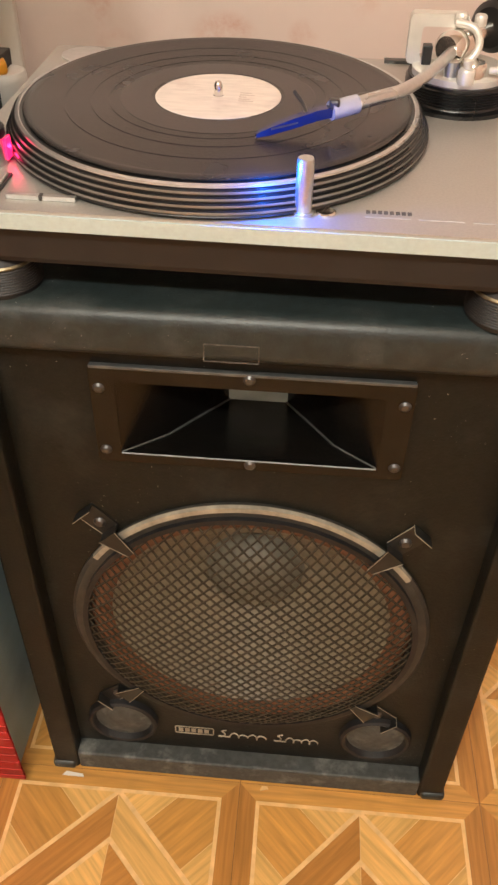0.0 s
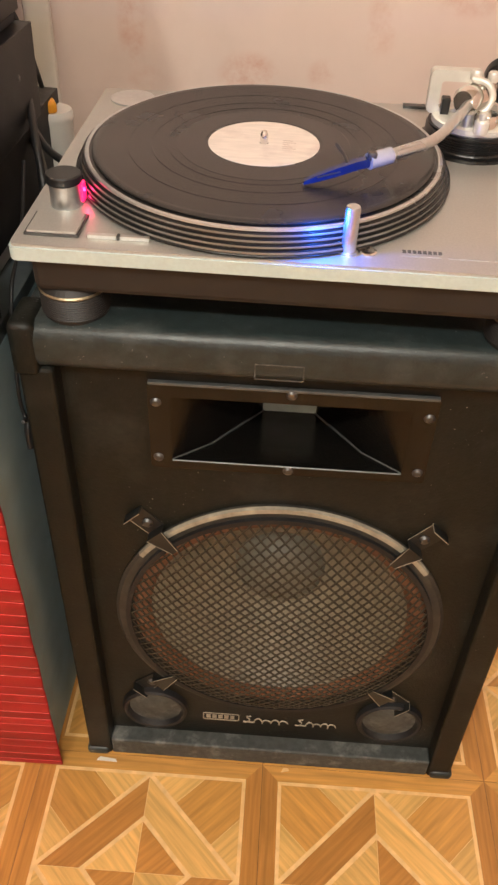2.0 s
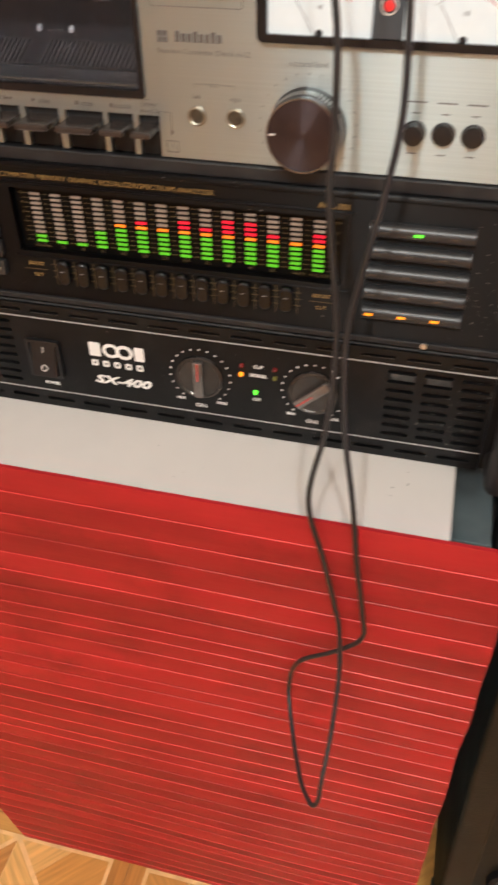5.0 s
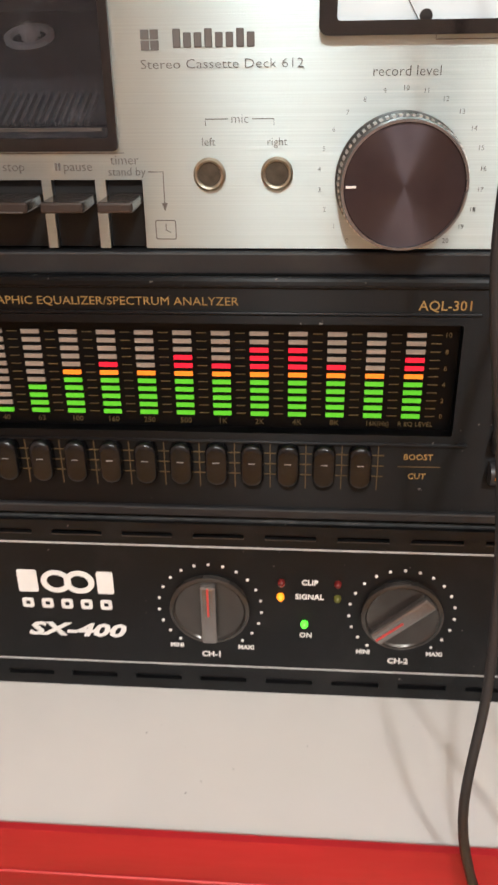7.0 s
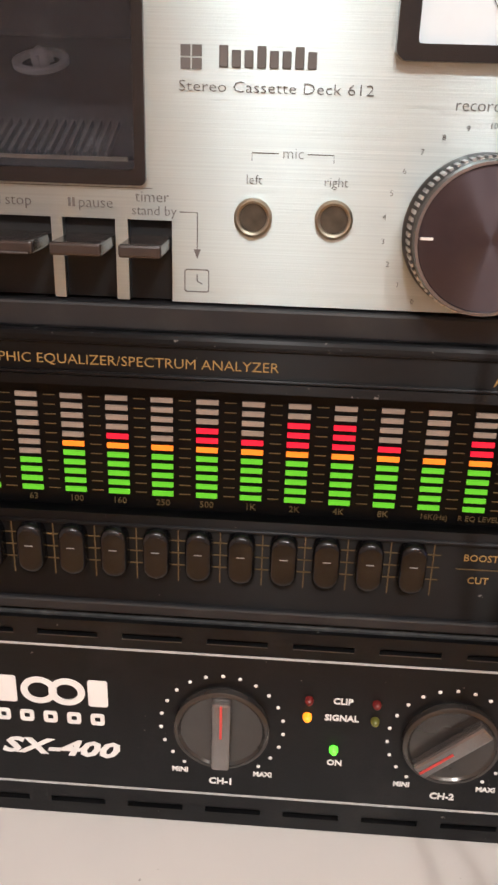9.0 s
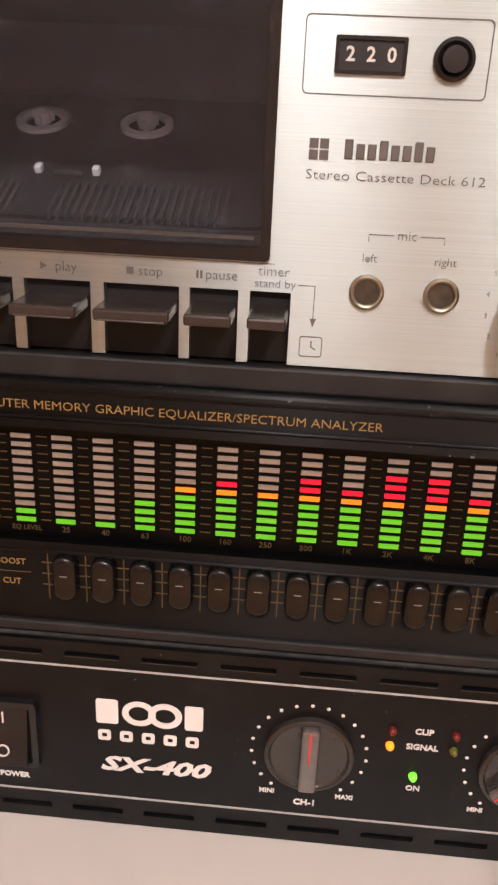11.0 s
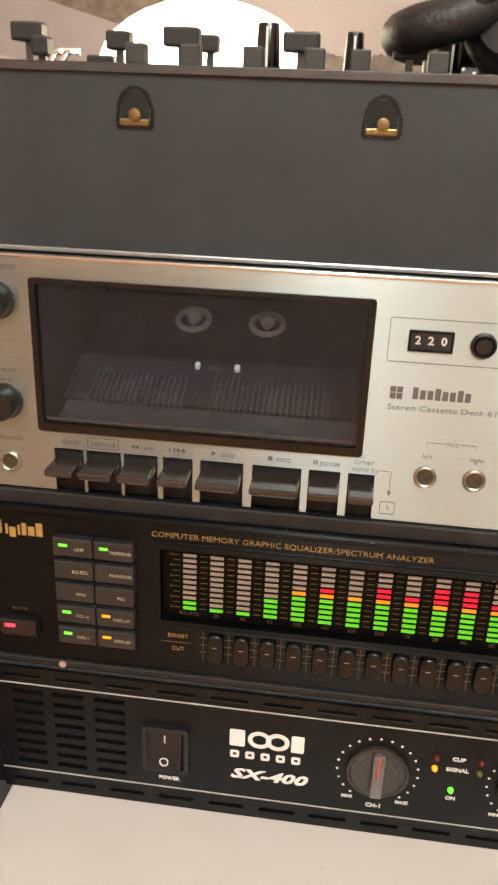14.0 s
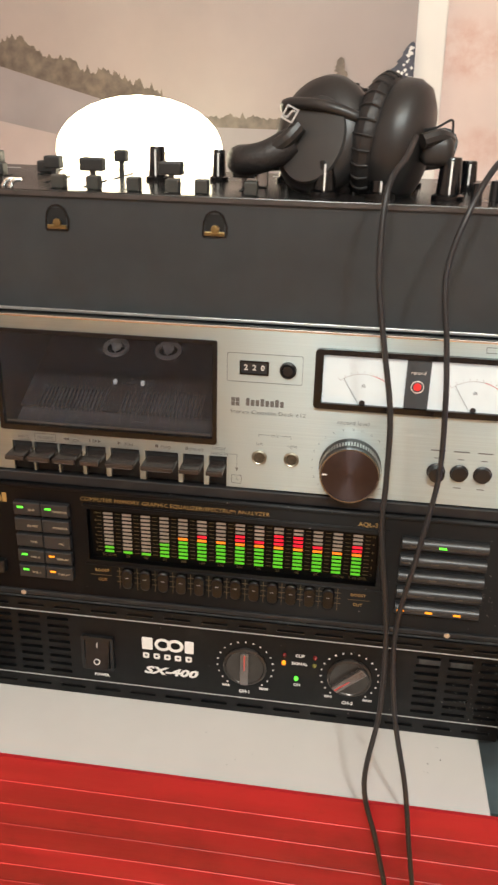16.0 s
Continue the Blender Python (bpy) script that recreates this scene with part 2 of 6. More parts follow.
def wallpaper():
    """Old pinkish wallpaper with faint worn reddish motifs."""
    m = material("wallpaper", (0.66, 0.53, 0.47), 0.72, 0, 0.06, 7, 0.06, 140, dirt=(0.50, 0.36, 0.30), dirt_amount=0.55, dirt_scale=3.2)
    n, lk = m.node_tree.nodes, m.node_tree.links
    b = n["Principled BSDF"]
    src = b.inputs["Base Color"].links[0].from_socket
    tc = n.new("ShaderNodeTexCoord")
    no = n.new("ShaderNodeTexNoise")
    no.inputs["Scale"].default_value, no.inputs["Detail"].default_value, no.inputs["Roughness"].default_value = 38, 8, 0.7
    lk.new(tc.outputs["Object"], no.inputs["Vector"])
    total = None
    for x, z, rx, rz, k in ((0.004, 0.792, 0.045, 0.032, 0.8), (-0.155, 0.850, 0.022, 0.065, 0.7), (0.105, 0.795, 0.022, 0.022, 0.45), (0.29, 0.90, 0.05, 0.03, 0.5), (-0.09, 0.97, 0.03, 0.04, 0.4),
                            (-0.235, 1.235, 0.055, 0.04, 0.6), (-0.19, 1.13, 0.06, 0.03, 0.5), (0.18, 0.86, 0.025, 0.05, 0.4), (-0.14, 0.78, 0.03, 0.02, 0.3)):
        d = n.new("ShaderNodeVectorMath")
        d.operation = "SUBTRACT"
        d.inputs[1].default_value = (x, WALL_Y, z)
        lk.new(tc.outputs["Object"], d.inputs[0])
        s = n.new("ShaderNodeVectorMath")
        s.operation = "MULTIPLY"
        s.inputs[1].default_value = (1 / rx, 0, 1 / rz)
        lk.new(d.outputs[0], s.inputs[0])
        q = n.new("ShaderNodeVectorMath")
        q.operation = "LENGTH"
        lk.new(s.outputs[0], q.inputs[0])
        f = n.new("ShaderNodeMapRange")
        f.interpolation_type = "SMOOTHSTEP"
        f.inputs[1].default_value, f.inputs[2].default_value, f.inputs[3].default_value, f.inputs[4].default_value = 0.5, 1.1, k, 0.0
        lk.new(q.outputs["Value"], f.inputs[0])
        if total is None:
            total = f.outputs[0]
        else:
            a = n.new("ShaderNodeMath")
            a.operation = "MAXIMUM"
            lk.new(total, a.inputs[0])
            lk.new(f.outputs[0], a.inputs[1])
            total = a.outputs[0]
    g = n.new("ShaderNodeMapRange")
    g.inputs[1].default_value, g.inputs[2].default_value, g.inputs[3].default_value, g.inputs[4].default_value = 0.38, 0.66, 0.0, 0.75
    lk.new(no.outputs["Fac"], g.inputs[0])
    r = n.new("ShaderNodeMath")
    r.operation = "MULTIPLY"
    lk.new(total, r.inputs[0])
    lk.new(g.outputs[0], r.inputs[1])
    mix = n.new("ShaderNodeMix")
    mix.data_type = "RGBA"
    lk.new(r.outputs[0], mix.inputs["Factor"])
    lk.new(src, mix.inputs["A"])
    mix.inputs["B"].default_value = (0.50, 0.21, 0.13, 1)
    lk.new(mix.outputs["Result"], b.inputs["Base Color"])
    return m


MAT["wallpaper"] = wallpaper()


def wood(name, color, angle):
    """Printed wood: long fibres along one direction of the tile."""
    m = material(name, color, 0.34, 0, 0.22, 70, 0.05, 90, dirt=tuple(c * 0.55 for c in color), dirt_amount=0.45, dirt_scale=5, coat=0.15)
    mp = [x for x in m.node_tree.nodes if x.type == "MAPPING"][0]
    mp.vector_type = "TEXTURE"
    mp.inputs["Rotation"].default_value = (0, 0, radians(angle))
    mp.inputs["Scale"].default_value = (7.0, 0.45, 1)
    return vary_by_object(m, 0.10)


W_MID, W_DARK, W_LIGHT = (0.56, 0.285, 0.070), (0.47, 0.215, 0.050), (0.70, 0.42, 0.135)
for a in (0, 45, 90, 135):
    MAT["wood_mid_%d" % a] = wood("wood_mid_%d" % a, W_MID, a)
    MAT["wood_dark_%d" % a] = wood("wood_dark_%d" % a, W_DARK, a)
    MAT["wood_light_%d" % a] = wood("wood_light_%d" % a, W_LIGHT, a)
MAT["wood_inlay"] = material("wood_inlay", (0.80, 0.53, 0.24), 0.36, 0, 0.15, 60, coat=0.15)
MAT["tile_joint"] = material("tile_joint", (0.22, 0.11, 0.04), 0.7, 0, 0.2, 60)


def smoked_glass():
    m = bpy.data.materials.new("smoked_glass")
    m.use_nodes = True
    b = m.node_tree.nodes["Principled BSDF"]
    b.inputs["Base Color"].default_value = (0.74, 0.77, 0.86, 1)
    b.inputs["Transmission Weight"].default_value = 1.0
    b.inputs["IOR"].default_value = 1.28
    # wiped finger smears
    n, lk = m.node_tree.nodes, m.node_tree.links
    tc, mp, no, mr = n.new("ShaderNodeTexCoord"), n.new("ShaderNodeMapping"), n.new("ShaderNodeTexNoise"), n.new("ShaderNodeMapRange")
    mp.inputs["Rotation"].default_value = (0, radians(35), 0)
    mp.inputs["Scale"].default_value = (22, 22, 40)
    no.inputs["Detail"].default_value = 5
    mr.inputs[1].default_value, mr.inputs[2].default_value, mr.inputs[3].default_value, mr.inputs[4].default_value = 0.5, 0.75, 0.02, 0.22
    lk.new(tc.outputs["Object"], mp.inputs[0])
    lk.new(mp.outputs[0], no.inputs["Vector"])
    lk.new(no.outputs["Fac"], mr.inputs[0])
    lk.new(mr.outputs[0], b.inputs["Roughness"])
    haze = n.new("ShaderNodeMapRange")
    haze.inputs[1].default_value, haze.inputs[2].default_value, haze.inputs[3].default_value, haze.inputs[4].default_value = 0.55, 0.80, 0.994, 0.970
    lk.new(no.outputs["Fac"], haze.inputs[0])
    lk.new(haze.outputs[0], b.inputs["Transmission Weight"])
    return m


MAT["smoked_glass"] = smoked_glass()


def speckle(m, color, scale, amount, low=0.70):
    """Sparse pale grains of dust."""
    nt = m.node_tree
    b = nt.nodes["Principled BSDF"]
    src = b.inputs["Base Color"].links[0].from_socket
    tc = nt.nodes.new("ShaderNodeTexCoord")
    fine, broad = nt.nodes.new("ShaderNodeTexNoise"), nt.nodes.new("ShaderNodeTexNoise")
    fine.inputs["Scale"].default_value, broad.inputs["Scale"].default_value = scale, 9
    fine.inputs["Detail"].default_value = 2
    add = nt.nodes.new("ShaderNodeMath")
    add.operation = "MULTIPLY_ADD"
    add.inputs[1].default_value = 0.35
    cut = nt.nodes.new("ShaderNodeMapRange")
    cut.inputs[1].default_value, cut.inputs[2].default_value = low + 0.175, low + 0.215
    cut.inputs[4].default_value = amount
    mix = nt.nodes.new("ShaderNodeMix")
    mix.data_type = "RGBA"
    mix.inputs["B"].default_value = (*color, 1)
    lk = nt.links
    lk.new(tc.outputs["Object"], fine.inputs["Vector"])
    lk.new(tc.outputs["Object"], broad.inputs["Vector"])
    lk.new(broad.outputs["Fac"], add.inputs[0])
    lk.new(fine.outputs["Fac"], add.inputs[2])
    lk.new(add.outputs[0], cut.inputs[0])
    lk.new(cut.outputs[0], mix.inputs["Factor"])
    lk.new(src, mix.inputs["A"])
    lk.new(mix.outputs["Result"], b.inputs["Base Color"])


for key in ("speaker_cover", "speaker_edge"):
    speckle(MAT[key], (0.34, 0.35, 0.33), 330, 0.6, 0.742)
for key in ("black_metal", "eq_face"):
    speckle(MAT[key], (0.30, 0.28, 0.25), 420, 0.5, 0.735)
speckle(MAT["white_board"], (0.08, 0.07, 0.06), 230, 0.8, 0.79)


def brushed(m, amount, radial=""):
    """Gloss drawn out across the brush marks: upright on the fronts, fanning on a spun cap."""
    b = m.node_tree.nodes["Principled BSDF"]
    b.inputs["Anisotropic"].default_value = amount
    if radial:
        t = m.node_tree.nodes.new("ShaderNodeTangent")
        t.direction_type, t.axis = "RADIAL", radial
        b.inputs["Anisotropic Rotation"].default_value = 0.25
    else:
        t = m.node_tree.nodes.new("ShaderNodeCombineXYZ")
        t.inputs[2].default_value = 1.0
    m.node_tree.links.new(t.outputs[0], b.inputs["Tangent"])


brushed(MAT["silver"], 0.98)
brushed(MAT["eq_face"], 0.98)
brushed(MAT["knob_face"], 0.85, "Y")
brushed(MAT["vinyl"], 0.8, "Z")

# ---- mesh helpers ----


def finish(name, bm, mat, parent=None, label="", smooth=None):
    me = bpy.data.meshes.new(name)
    bmesh.ops.recalc_face_normals(bm, faces=bm.faces)
    if smooth is not None:
        for f in bm.faces:
            f.smooth = True
        lim = radians(smooth)
        for e in bm.edges:
            if len(e.link_faces) == 2 and e.calc_face_angle(0) > lim:
                e.smooth = False
    bm.to_mesh(me)
    bm.free()
    me.materials.append(MAT[mat])
    ob = new(name, me)
    if parent:
        ob.parent = parent
    if label:
        ob["label"] = label
    return ob


def part(name, bm, mat, parent, label="", smooth=None):
    return finish(name, bm, mat, parent, label, smooth)


def thing(name, m, label, category, group="", kind=""):
    ob = new(name)
    ob.matrix_world = m
    return tagged(ob, label, category, group, kind)


def BM():
    return bmesh.new()


def box(bm, x0, y0, z0, x1, y1, z1, bevel=0.0, seg=2):
    tmp = bmesh.new()
    bmesh.ops.create_cube(tmp, size=1)
    for v in tmp.verts:
        v.co = Vector(((x0 + x1) / 2 + v.co.x * (x1 - x0), (y0 + y1) / 2 + v.co.y * (y1 - y0), (z0 + z1) / 2 + v.co.z * (z1 - z0)))
    if bevel:
        bmesh.ops.bevel(tmp, geom=tmp.edges[:], offset=bevel, segments=seg, affect="EDGES", profile=0.5)
    join(bm, tmp)
    return bm


def join(bm, tmp, m=None):
    if m is not None:
        tmp.transform(m)
    table = {}
    for v in tmp.verts:
        table[v] = bm.verts.new(v.co)
    for f in tmp.faces:
        try:
            bm.faces.new([table[v] for v in f.verts])
        except ValueError:
            pass
    tmp.free()


def lathe(bm, profile, m=None, seg=40, closed=False):
    """Turns (radius, height) pairs about z."""
    tmp = bmesh.new()
    rings = []
    for r, h in profile:
        if r < 1e-6:
            rings.append([tmp.verts.new((0, 0, h))])
        else:
            rings.append([tmp.verts.new((r * math.cos(2 * math.pi * i / seg), r * math.sin(2 * math.pi * i / seg), h)) for i in range(seg)])
    pairs = list(zip(rings, rings[1:])) + ([(rings[-1], rings[0])] if closed else [])
    for a, b in pairs:
        for i in range(seg):
            j = (i + 1) % seg
            if len(a) == 1 and len(b) == 1:
                continue
            if len(a) == 1:
                tmp.faces.new((a[0], b[j], b[i]))
            elif len(b) == 1:
                tmp.faces.new((a[i], a[j], b[0]))
            else:
                tmp.faces.new((a[i], a[j], b[j], b[i]))
    join(bm, tmp, m)
    return bm


FRONT = pose(0, 0, 0, 90, 0, 0)   # turns a lathe's z axis towards the viewer (-y)


def at(x, y, z, m=FRONT):
    return Matrix.Translation((x, y, z)) @ m


def disc_knob(bm, x, y, z, r, h, seg=28, m=FRONT, bevel=0.0008):
    lathe(bm, [(0, h), (r - bevel, h), (r, h - bevel), (r, 0), (0, 0)], at(x, y, z, m), seg)
    return bm


def smooth_path(points, n=8):
    """Catmull-Rom through points."""
    p = [Vector(q) for q in points]
    p = [2 * p[0] - p[1]] + p + [2 * p[-1] - p[-2]]
    out = []
    for i in range(1, len(p) - 2):
        for k in range(n):
            t = k / n
            a, b, c, d = p[i - 1], p[i], p[i + 1], p[i + 2]
            out.append(0.5 * ((2 * b) + (c - a) * t + (2 * a - 5 * b + 4 * c - d) * t * t + (3 * b - a - 3 * c + d) * t ** 3))
    out.append(p[-2])
    return out


def tube(bm, points, radius, seg=8, n=6, radii=None):
    pts = smooth_path(points, n) if n else [Vector(q) for q in points]
    rings = []
    up = Vector((0.13, 0.31, 0.94))
    for i, q in enumerate(pts):
        d = (pts[min(i + 1, len(pts) - 1)] - pts[max(i - 1, 0)]).normalized()
        s = d.cross(up)
        s = s.normalized() if s.length > 1e-4 else Vector((1, 0, 0))
        u = s.cross(d).normalized()
        up = u
        r = radius if radii is None else radii[0] + (radii[1] - radii[0]) * i / (len(pts) - 1)
        rings.append([bm.verts.new(q + (s * math.cos(2 * math.pi * k / seg) + u * math.sin(2 * math.pi * k / seg)) * r) for k in range(seg)])
    for a, b in zip(rings, rings[1:]):
        for k in range(seg):
            j = (k + 1) % seg
            bm.faces.new((a[k], a[j], b[j], b[k]))
    bm.faces.new(rings[0][::-1])
    bm.faces.new(rings[-1])
    return bm


def prism(bm, outline, h0, h1, m=None):
    """A flat outline in x, y raised from h0 to h1."""
    tmp = bmesh.new()
    a = [tmp.verts.new((x, y, h0)) for x, y in outline]
    b = [tmp.verts.new((x, y, h1)) for x, y in outline]
    tmp.faces.new(a[::-1])
    tmp.faces.new(b)
    for i in range(len(a)):
        j = (i + 1) % len(a)
        tmp.faces.new((a[i], a[j], b[j], b[i]))
    join(bm, tmp, m)
    return bm


def rounded(x0, z0, x1, z1, r, n=5):
    out = []
    for cx, cz, a0 in ((x1 - r, z0 + r, -90), (x1 - r, z1 - r, 0), (x0 + r, z1 - r, 90), (x0 + r, z0 + r, 180)):
        for k in range(n + 1):
            a = radians(a0 + 90 * k / n)
            out.append((cx + r * math.cos(a), cz + r * math.sin(a)))
    return out


def plate(bm, outline, y0, y1):
    """An outline in x, z, from depth y0 (front) to y1 (back)."""
    return prism(bm, outline, -y1, -y0, pose(0, 0, 0, 90, 0, 0))


def frame_ring(bm, outer, inner, y0, y1):
    """A ring between two outlines of as many points, in x, z."""
    n = len(outer)
    rows = [[bm.verts.new((p[0], y, p[1])) for p in o] for o, y in ((outer, y1), (outer, y0), (inner, y0), (inner, y1))]
    for a, b in ((0, 1), (1, 2), (2, 3)):
        for i in range(n):
            j = (i + 1) % n
            bm.faces.new((rows[a][i], rows[a][j], rows[b][j], rows[b][i]))
    return bm


def perforated(bm, x0, x1, z0, z1, xs, zs, y0, y1):
    """A plate with a slot at each crossing of the gaps xs and zs."""
    z = z0
    for a, b in zs:
        box(bm, x0, y0, z, x1, y1, a)
        x = x0
        for c, d in xs:
            box(bm, x, y0, a, c, y1, b)
            x = d
        box(bm, x, y0, a, x1, y1, b)
        z = b
    box(bm, x0, y0, z, x1, y1, z1)
    return bm


def lettering(text, size, x, y, z, mat, parent, align="CENTER", shear=0.0, wide=1.0, m=None, name="lettering", offset=0.0):
    cu = bpy.data.curves.new("lettering", "FONT")
    cu.body, cu.size, cu.align_x, cu.align_y, cu.shear, cu.extrude = text, size, align, "CENTER", shear, 0.00012
    cu.resolution_u, cu.offset = 2, offset if mat != "dark_print" else -size * 0.016
    tmp = bpy.data.objects.new("tmp", cu)
    me = bpy.data.meshes.new_from_object(tmp)
    bpy.data.objects.remove(tmp)
    bpy.data.curves.remove(cu)
    me.transform(Matrix.Diagonal((wide, 1, 1, 1)))
    me.transform(m if m is not None else FRONT)
    me.materials.append(MAT[mat])
    ob = new(name, me)
    ob.parent = parent
    ob.location = (x, y, z)
    return ob


def shared(name, me, parent, loc):
    ob = new(name, me)
    ob.parent = parent
    ob.location = loc
    return ob


def cut_plate(bm, xs, zs, solid, y0, y1):
    """One connected sheet on a grid; solid(x, z) says where it has metal."""
    grid = {}

    def v(i, k, y):
        key = (i, k, y)
        if key not in grid:
            grid[key] = bm.verts.new((xs[i], y, zs[k]))
        return grid[key]
    cells = {(i, k) for i in range(len(xs) - 1) for k in range(len(zs) - 1) if solid((xs[i] + xs[i + 1]) / 2, (zs[k] + zs[k + 1]) / 2)}
    for i, k in cells:
        for y in (y0, y1):
            bm.faces.new((v(i, k, y), v(i + 1, k, y), v(i + 1, k + 1, y), v(i, k + 1, y)))
        for di, dk, a, b in ((-1, 0, (0, 0), (0, 1)), (1, 0, (1, 0), (1, 1)), (0, -1, (0, 0), (1, 0)), (0, 1, (0, 1), (1, 1))):
            if (i + di, k + dk) not in cells:
                bm.faces.new((v(i + a[0], k + a[1], y0), v(i + b[0], k + b[1], y0), v(i + b[0], k + b[1], y1), v(i + a[0], k + a[1], y1)))
    return bm

# ---- room ----
def room():
    w = finish("wall_north", box(BM(), -2.2, WALL_Y, 0, 1.9, WALL_Y + 0.12, 2.5), "wallpaper")
    tagged(w, "pinkish old wallpaper with faint worn reddish motifs", "wall", kind="structure")
    for name, b in (("wall_east", (1.9, -2.4, 0, 2.02, WALL_Y + 0.12, 2.5)), ("wall_west", (-2.32, -2.4, 0, -2.2, WALL_Y + 0.12, 2.5)),
                    ("wall_south", (-2.2, -2.52, 0, 1.9, -2.4, 2.5))):
        o = finish(name, box(BM(), *b), "wallpaper")
        tagged(o, "plain pinkish papered wall of the room", "wall", kind="structure")
    c = finish("ceiling", box(BM(), -2.32, -2.52, 2.5, 2.02, WALL_Y + 0.12, 2.6), "plaster")
    tagged(c, "plain off-white plaster ceiling", "ceiling", kind="structure")
    t = finish("trim", box(BM(), -0.36, WALL_Y - 0.012, 0, -0.263, WALL_Y, 2.5, 0.002), "trim_white")
    tagged(t, "white painted upright board on the papered wall", "trim", kind="structure")


room()


def poster():
    """A landscape print: pale sky, hills, a row of firs and a snowy tree; thin layers of one sheet."""
    x0, x1, z0, z1, y = -1.15, -0.297, 0.80, 1.62, WALL_Y - 0.013
    p = thing("landscape_poster", pose(0, 0, 0), "large landscape poster with hills and firs under dusky sky", "poster")
    part("sheet", box(BM(), x0, y - 0.001, z0, x1, y, z1), "sky_print", p, "pale dusky sky")

    def hill(name, mat, f, d, low, n=60):
        pts = [(x0 + (x1 - x0) * i / n, min(z1, f(x0 + (x1 - x0) * i / n))) for i in range(n + 1)]
        bm = BM()
        for (xa, za), (xb, zb) in zip(pts, pts[1:]):
            q = [bm.verts.new((x, y - d, z)) for x, z in ((xa, low), (xb, low), (xb, zb), (xa, za))]
            bm.faces.new(q)
        part(name, bm, mat, p)

    def firs(x):
        base = 1.150 - 0.287 * (x + 0.573) if x < -0.573 else 1.150 - 0.03 * (x + 0.573)
        tall = 0.026 if x < -0.60 else 0.012
        spire = 1 - min(1.0, 2.6 * abs(noise.noise((x * 62, 2, 0))))
        small = 1 - min(1.0, 2.4 * abs(noise.noise((x * 150, 5, 0))))
        h = tall * (0.95 + 0.7 * noise.noise((x * 16, 0, 3))) + tall * 0.55 * spire * (0.6 + noise.noise((x * 23, 8, 0))) + tall * 0.22 * small + 0.003 * abs(noise.noise((x * 420, 7, 0)))
        return base + max(0.003, h)

    hill("treeline", "fir_print", firs, 0.0012, z0, 900)
    hill("far_slope", "hill_print", lambda x: 1.152 - 0.295 * (x + 0.573) if x < -0.573 else 1.152 - 0.03 * (x + 0.573), 0.002, z0)
    hill("near_slope", "field_print", lambda x: 1.142 - 0.21 * (x + 0.74), 0.003, z0)
    # one bare fir above the headphones and the frosted tree at the edge
    def leaf(bm, pts, yy):
        bm.faces.new([bm.verts.new((px_, yy, pz_)) for px_, pz_ in pts])

    bm = BM()
    rnd = random.Random(5)
    for k in range(60):
        t = rnd.random()
        cx, cz, s = -0.383 + (rnd.random() - 0.5) * 0.034 * (1 - t), 1.17 + 0.055 * t, 0.0045
        leaf(bm, [(cx - s, cz), (cx + s * rnd.random(), cz - s * 0.5), (cx + s, cz + s * 0.4), (cx, cz + s)], y - 0.0032 - k * 4e-6)
    part("lone_fir", bm, "fir_print", p)
    bm, bs = BM(), BM()
    for k in range(900):
        cz = 1.14 + 0.098 * rnd.random()
        w = max(0.004, 0.056 * (1.242 - cz) / 0.075) * (0.8 + 0.2 * rnd.random())
        cx = x1 - 0.002 - w * rnd.random()
        s = 0.003 + 0.004 * rnd.random()
        sn = rnd.random() < 0.07
        if sn:
            s *= 0.38
        d = 0.0062 if sn else 0.0028
        leaf(bs if sn else bm, [(max(cx - s, x0), cz), (cx, cz - s), (min(cx + s, x1), cz + s * 0.2), (cx, cz + s)], y - d - 0.0005 - k * 3e-6)
    part("frosted_tree", bm, "tree_print", p, "dark frosted tree")
    part("frost", bs, "white_print", p)


MAT["sky_print"] = material("sky_print", (0.325, 0.27, 0.25), 0.42, 0, 0.12, 3, dirt=(0.42, 0.35, 0.315), dirt_amount=0.6, dirt_scale=2)
MAT["fir_print"] = material("fir_print", (0.135, 0.105, 0.080), 0.45, 0, 0.4, 70)
MAT["hill_print"] = material("hill_print", (0.27, 0.235, 0.235), 0.42, 0, 0.12, 12)
MAT["field_print"] = material("field_print", (0.40, 0.33, 0.31), 0.42, 0, 0.1, 10)
MAT["tree_print"] = material("tree_print", (0.055, 0.055, 0.075), 0.45, 0, 0.3, 70)
poster()

# ---- speaker ----
MAT["faint_line"] = material("faint_line", (0.075, 0.075, 0.07), 0.6, 0, 0.5, 160)
# grey for the reflections drawn along the horn's edges
MAT["horn_edge_glint"] = material("horn_edge_glint", (0.10, 0.105, 0.105), 0.32, 0.3, 0.3, 60)
MAT["clamp_steel"] = material("clamp_steel", (0.016, 0.016, 0.015), 0.4, 0.2, 0.2, 80)
# pale metal for the glints painted on the mesh strands
MAT["strand_glint"] = material("strand_glint", (0.13, 0.117, 0.088), 0.35, 0.6, 0.3, 70, dirt=(0.05, 0.045, 0.035), dirt_amount=0.7, dirt_scale=14)
MAT["throat_grey"] = material("throat_grey", (0.42, 0.52, 0.50), 0.4, 0, 0.2, 40)
SPK = pose(0.093, 0.520, 0.0)   # middle of the front's foot


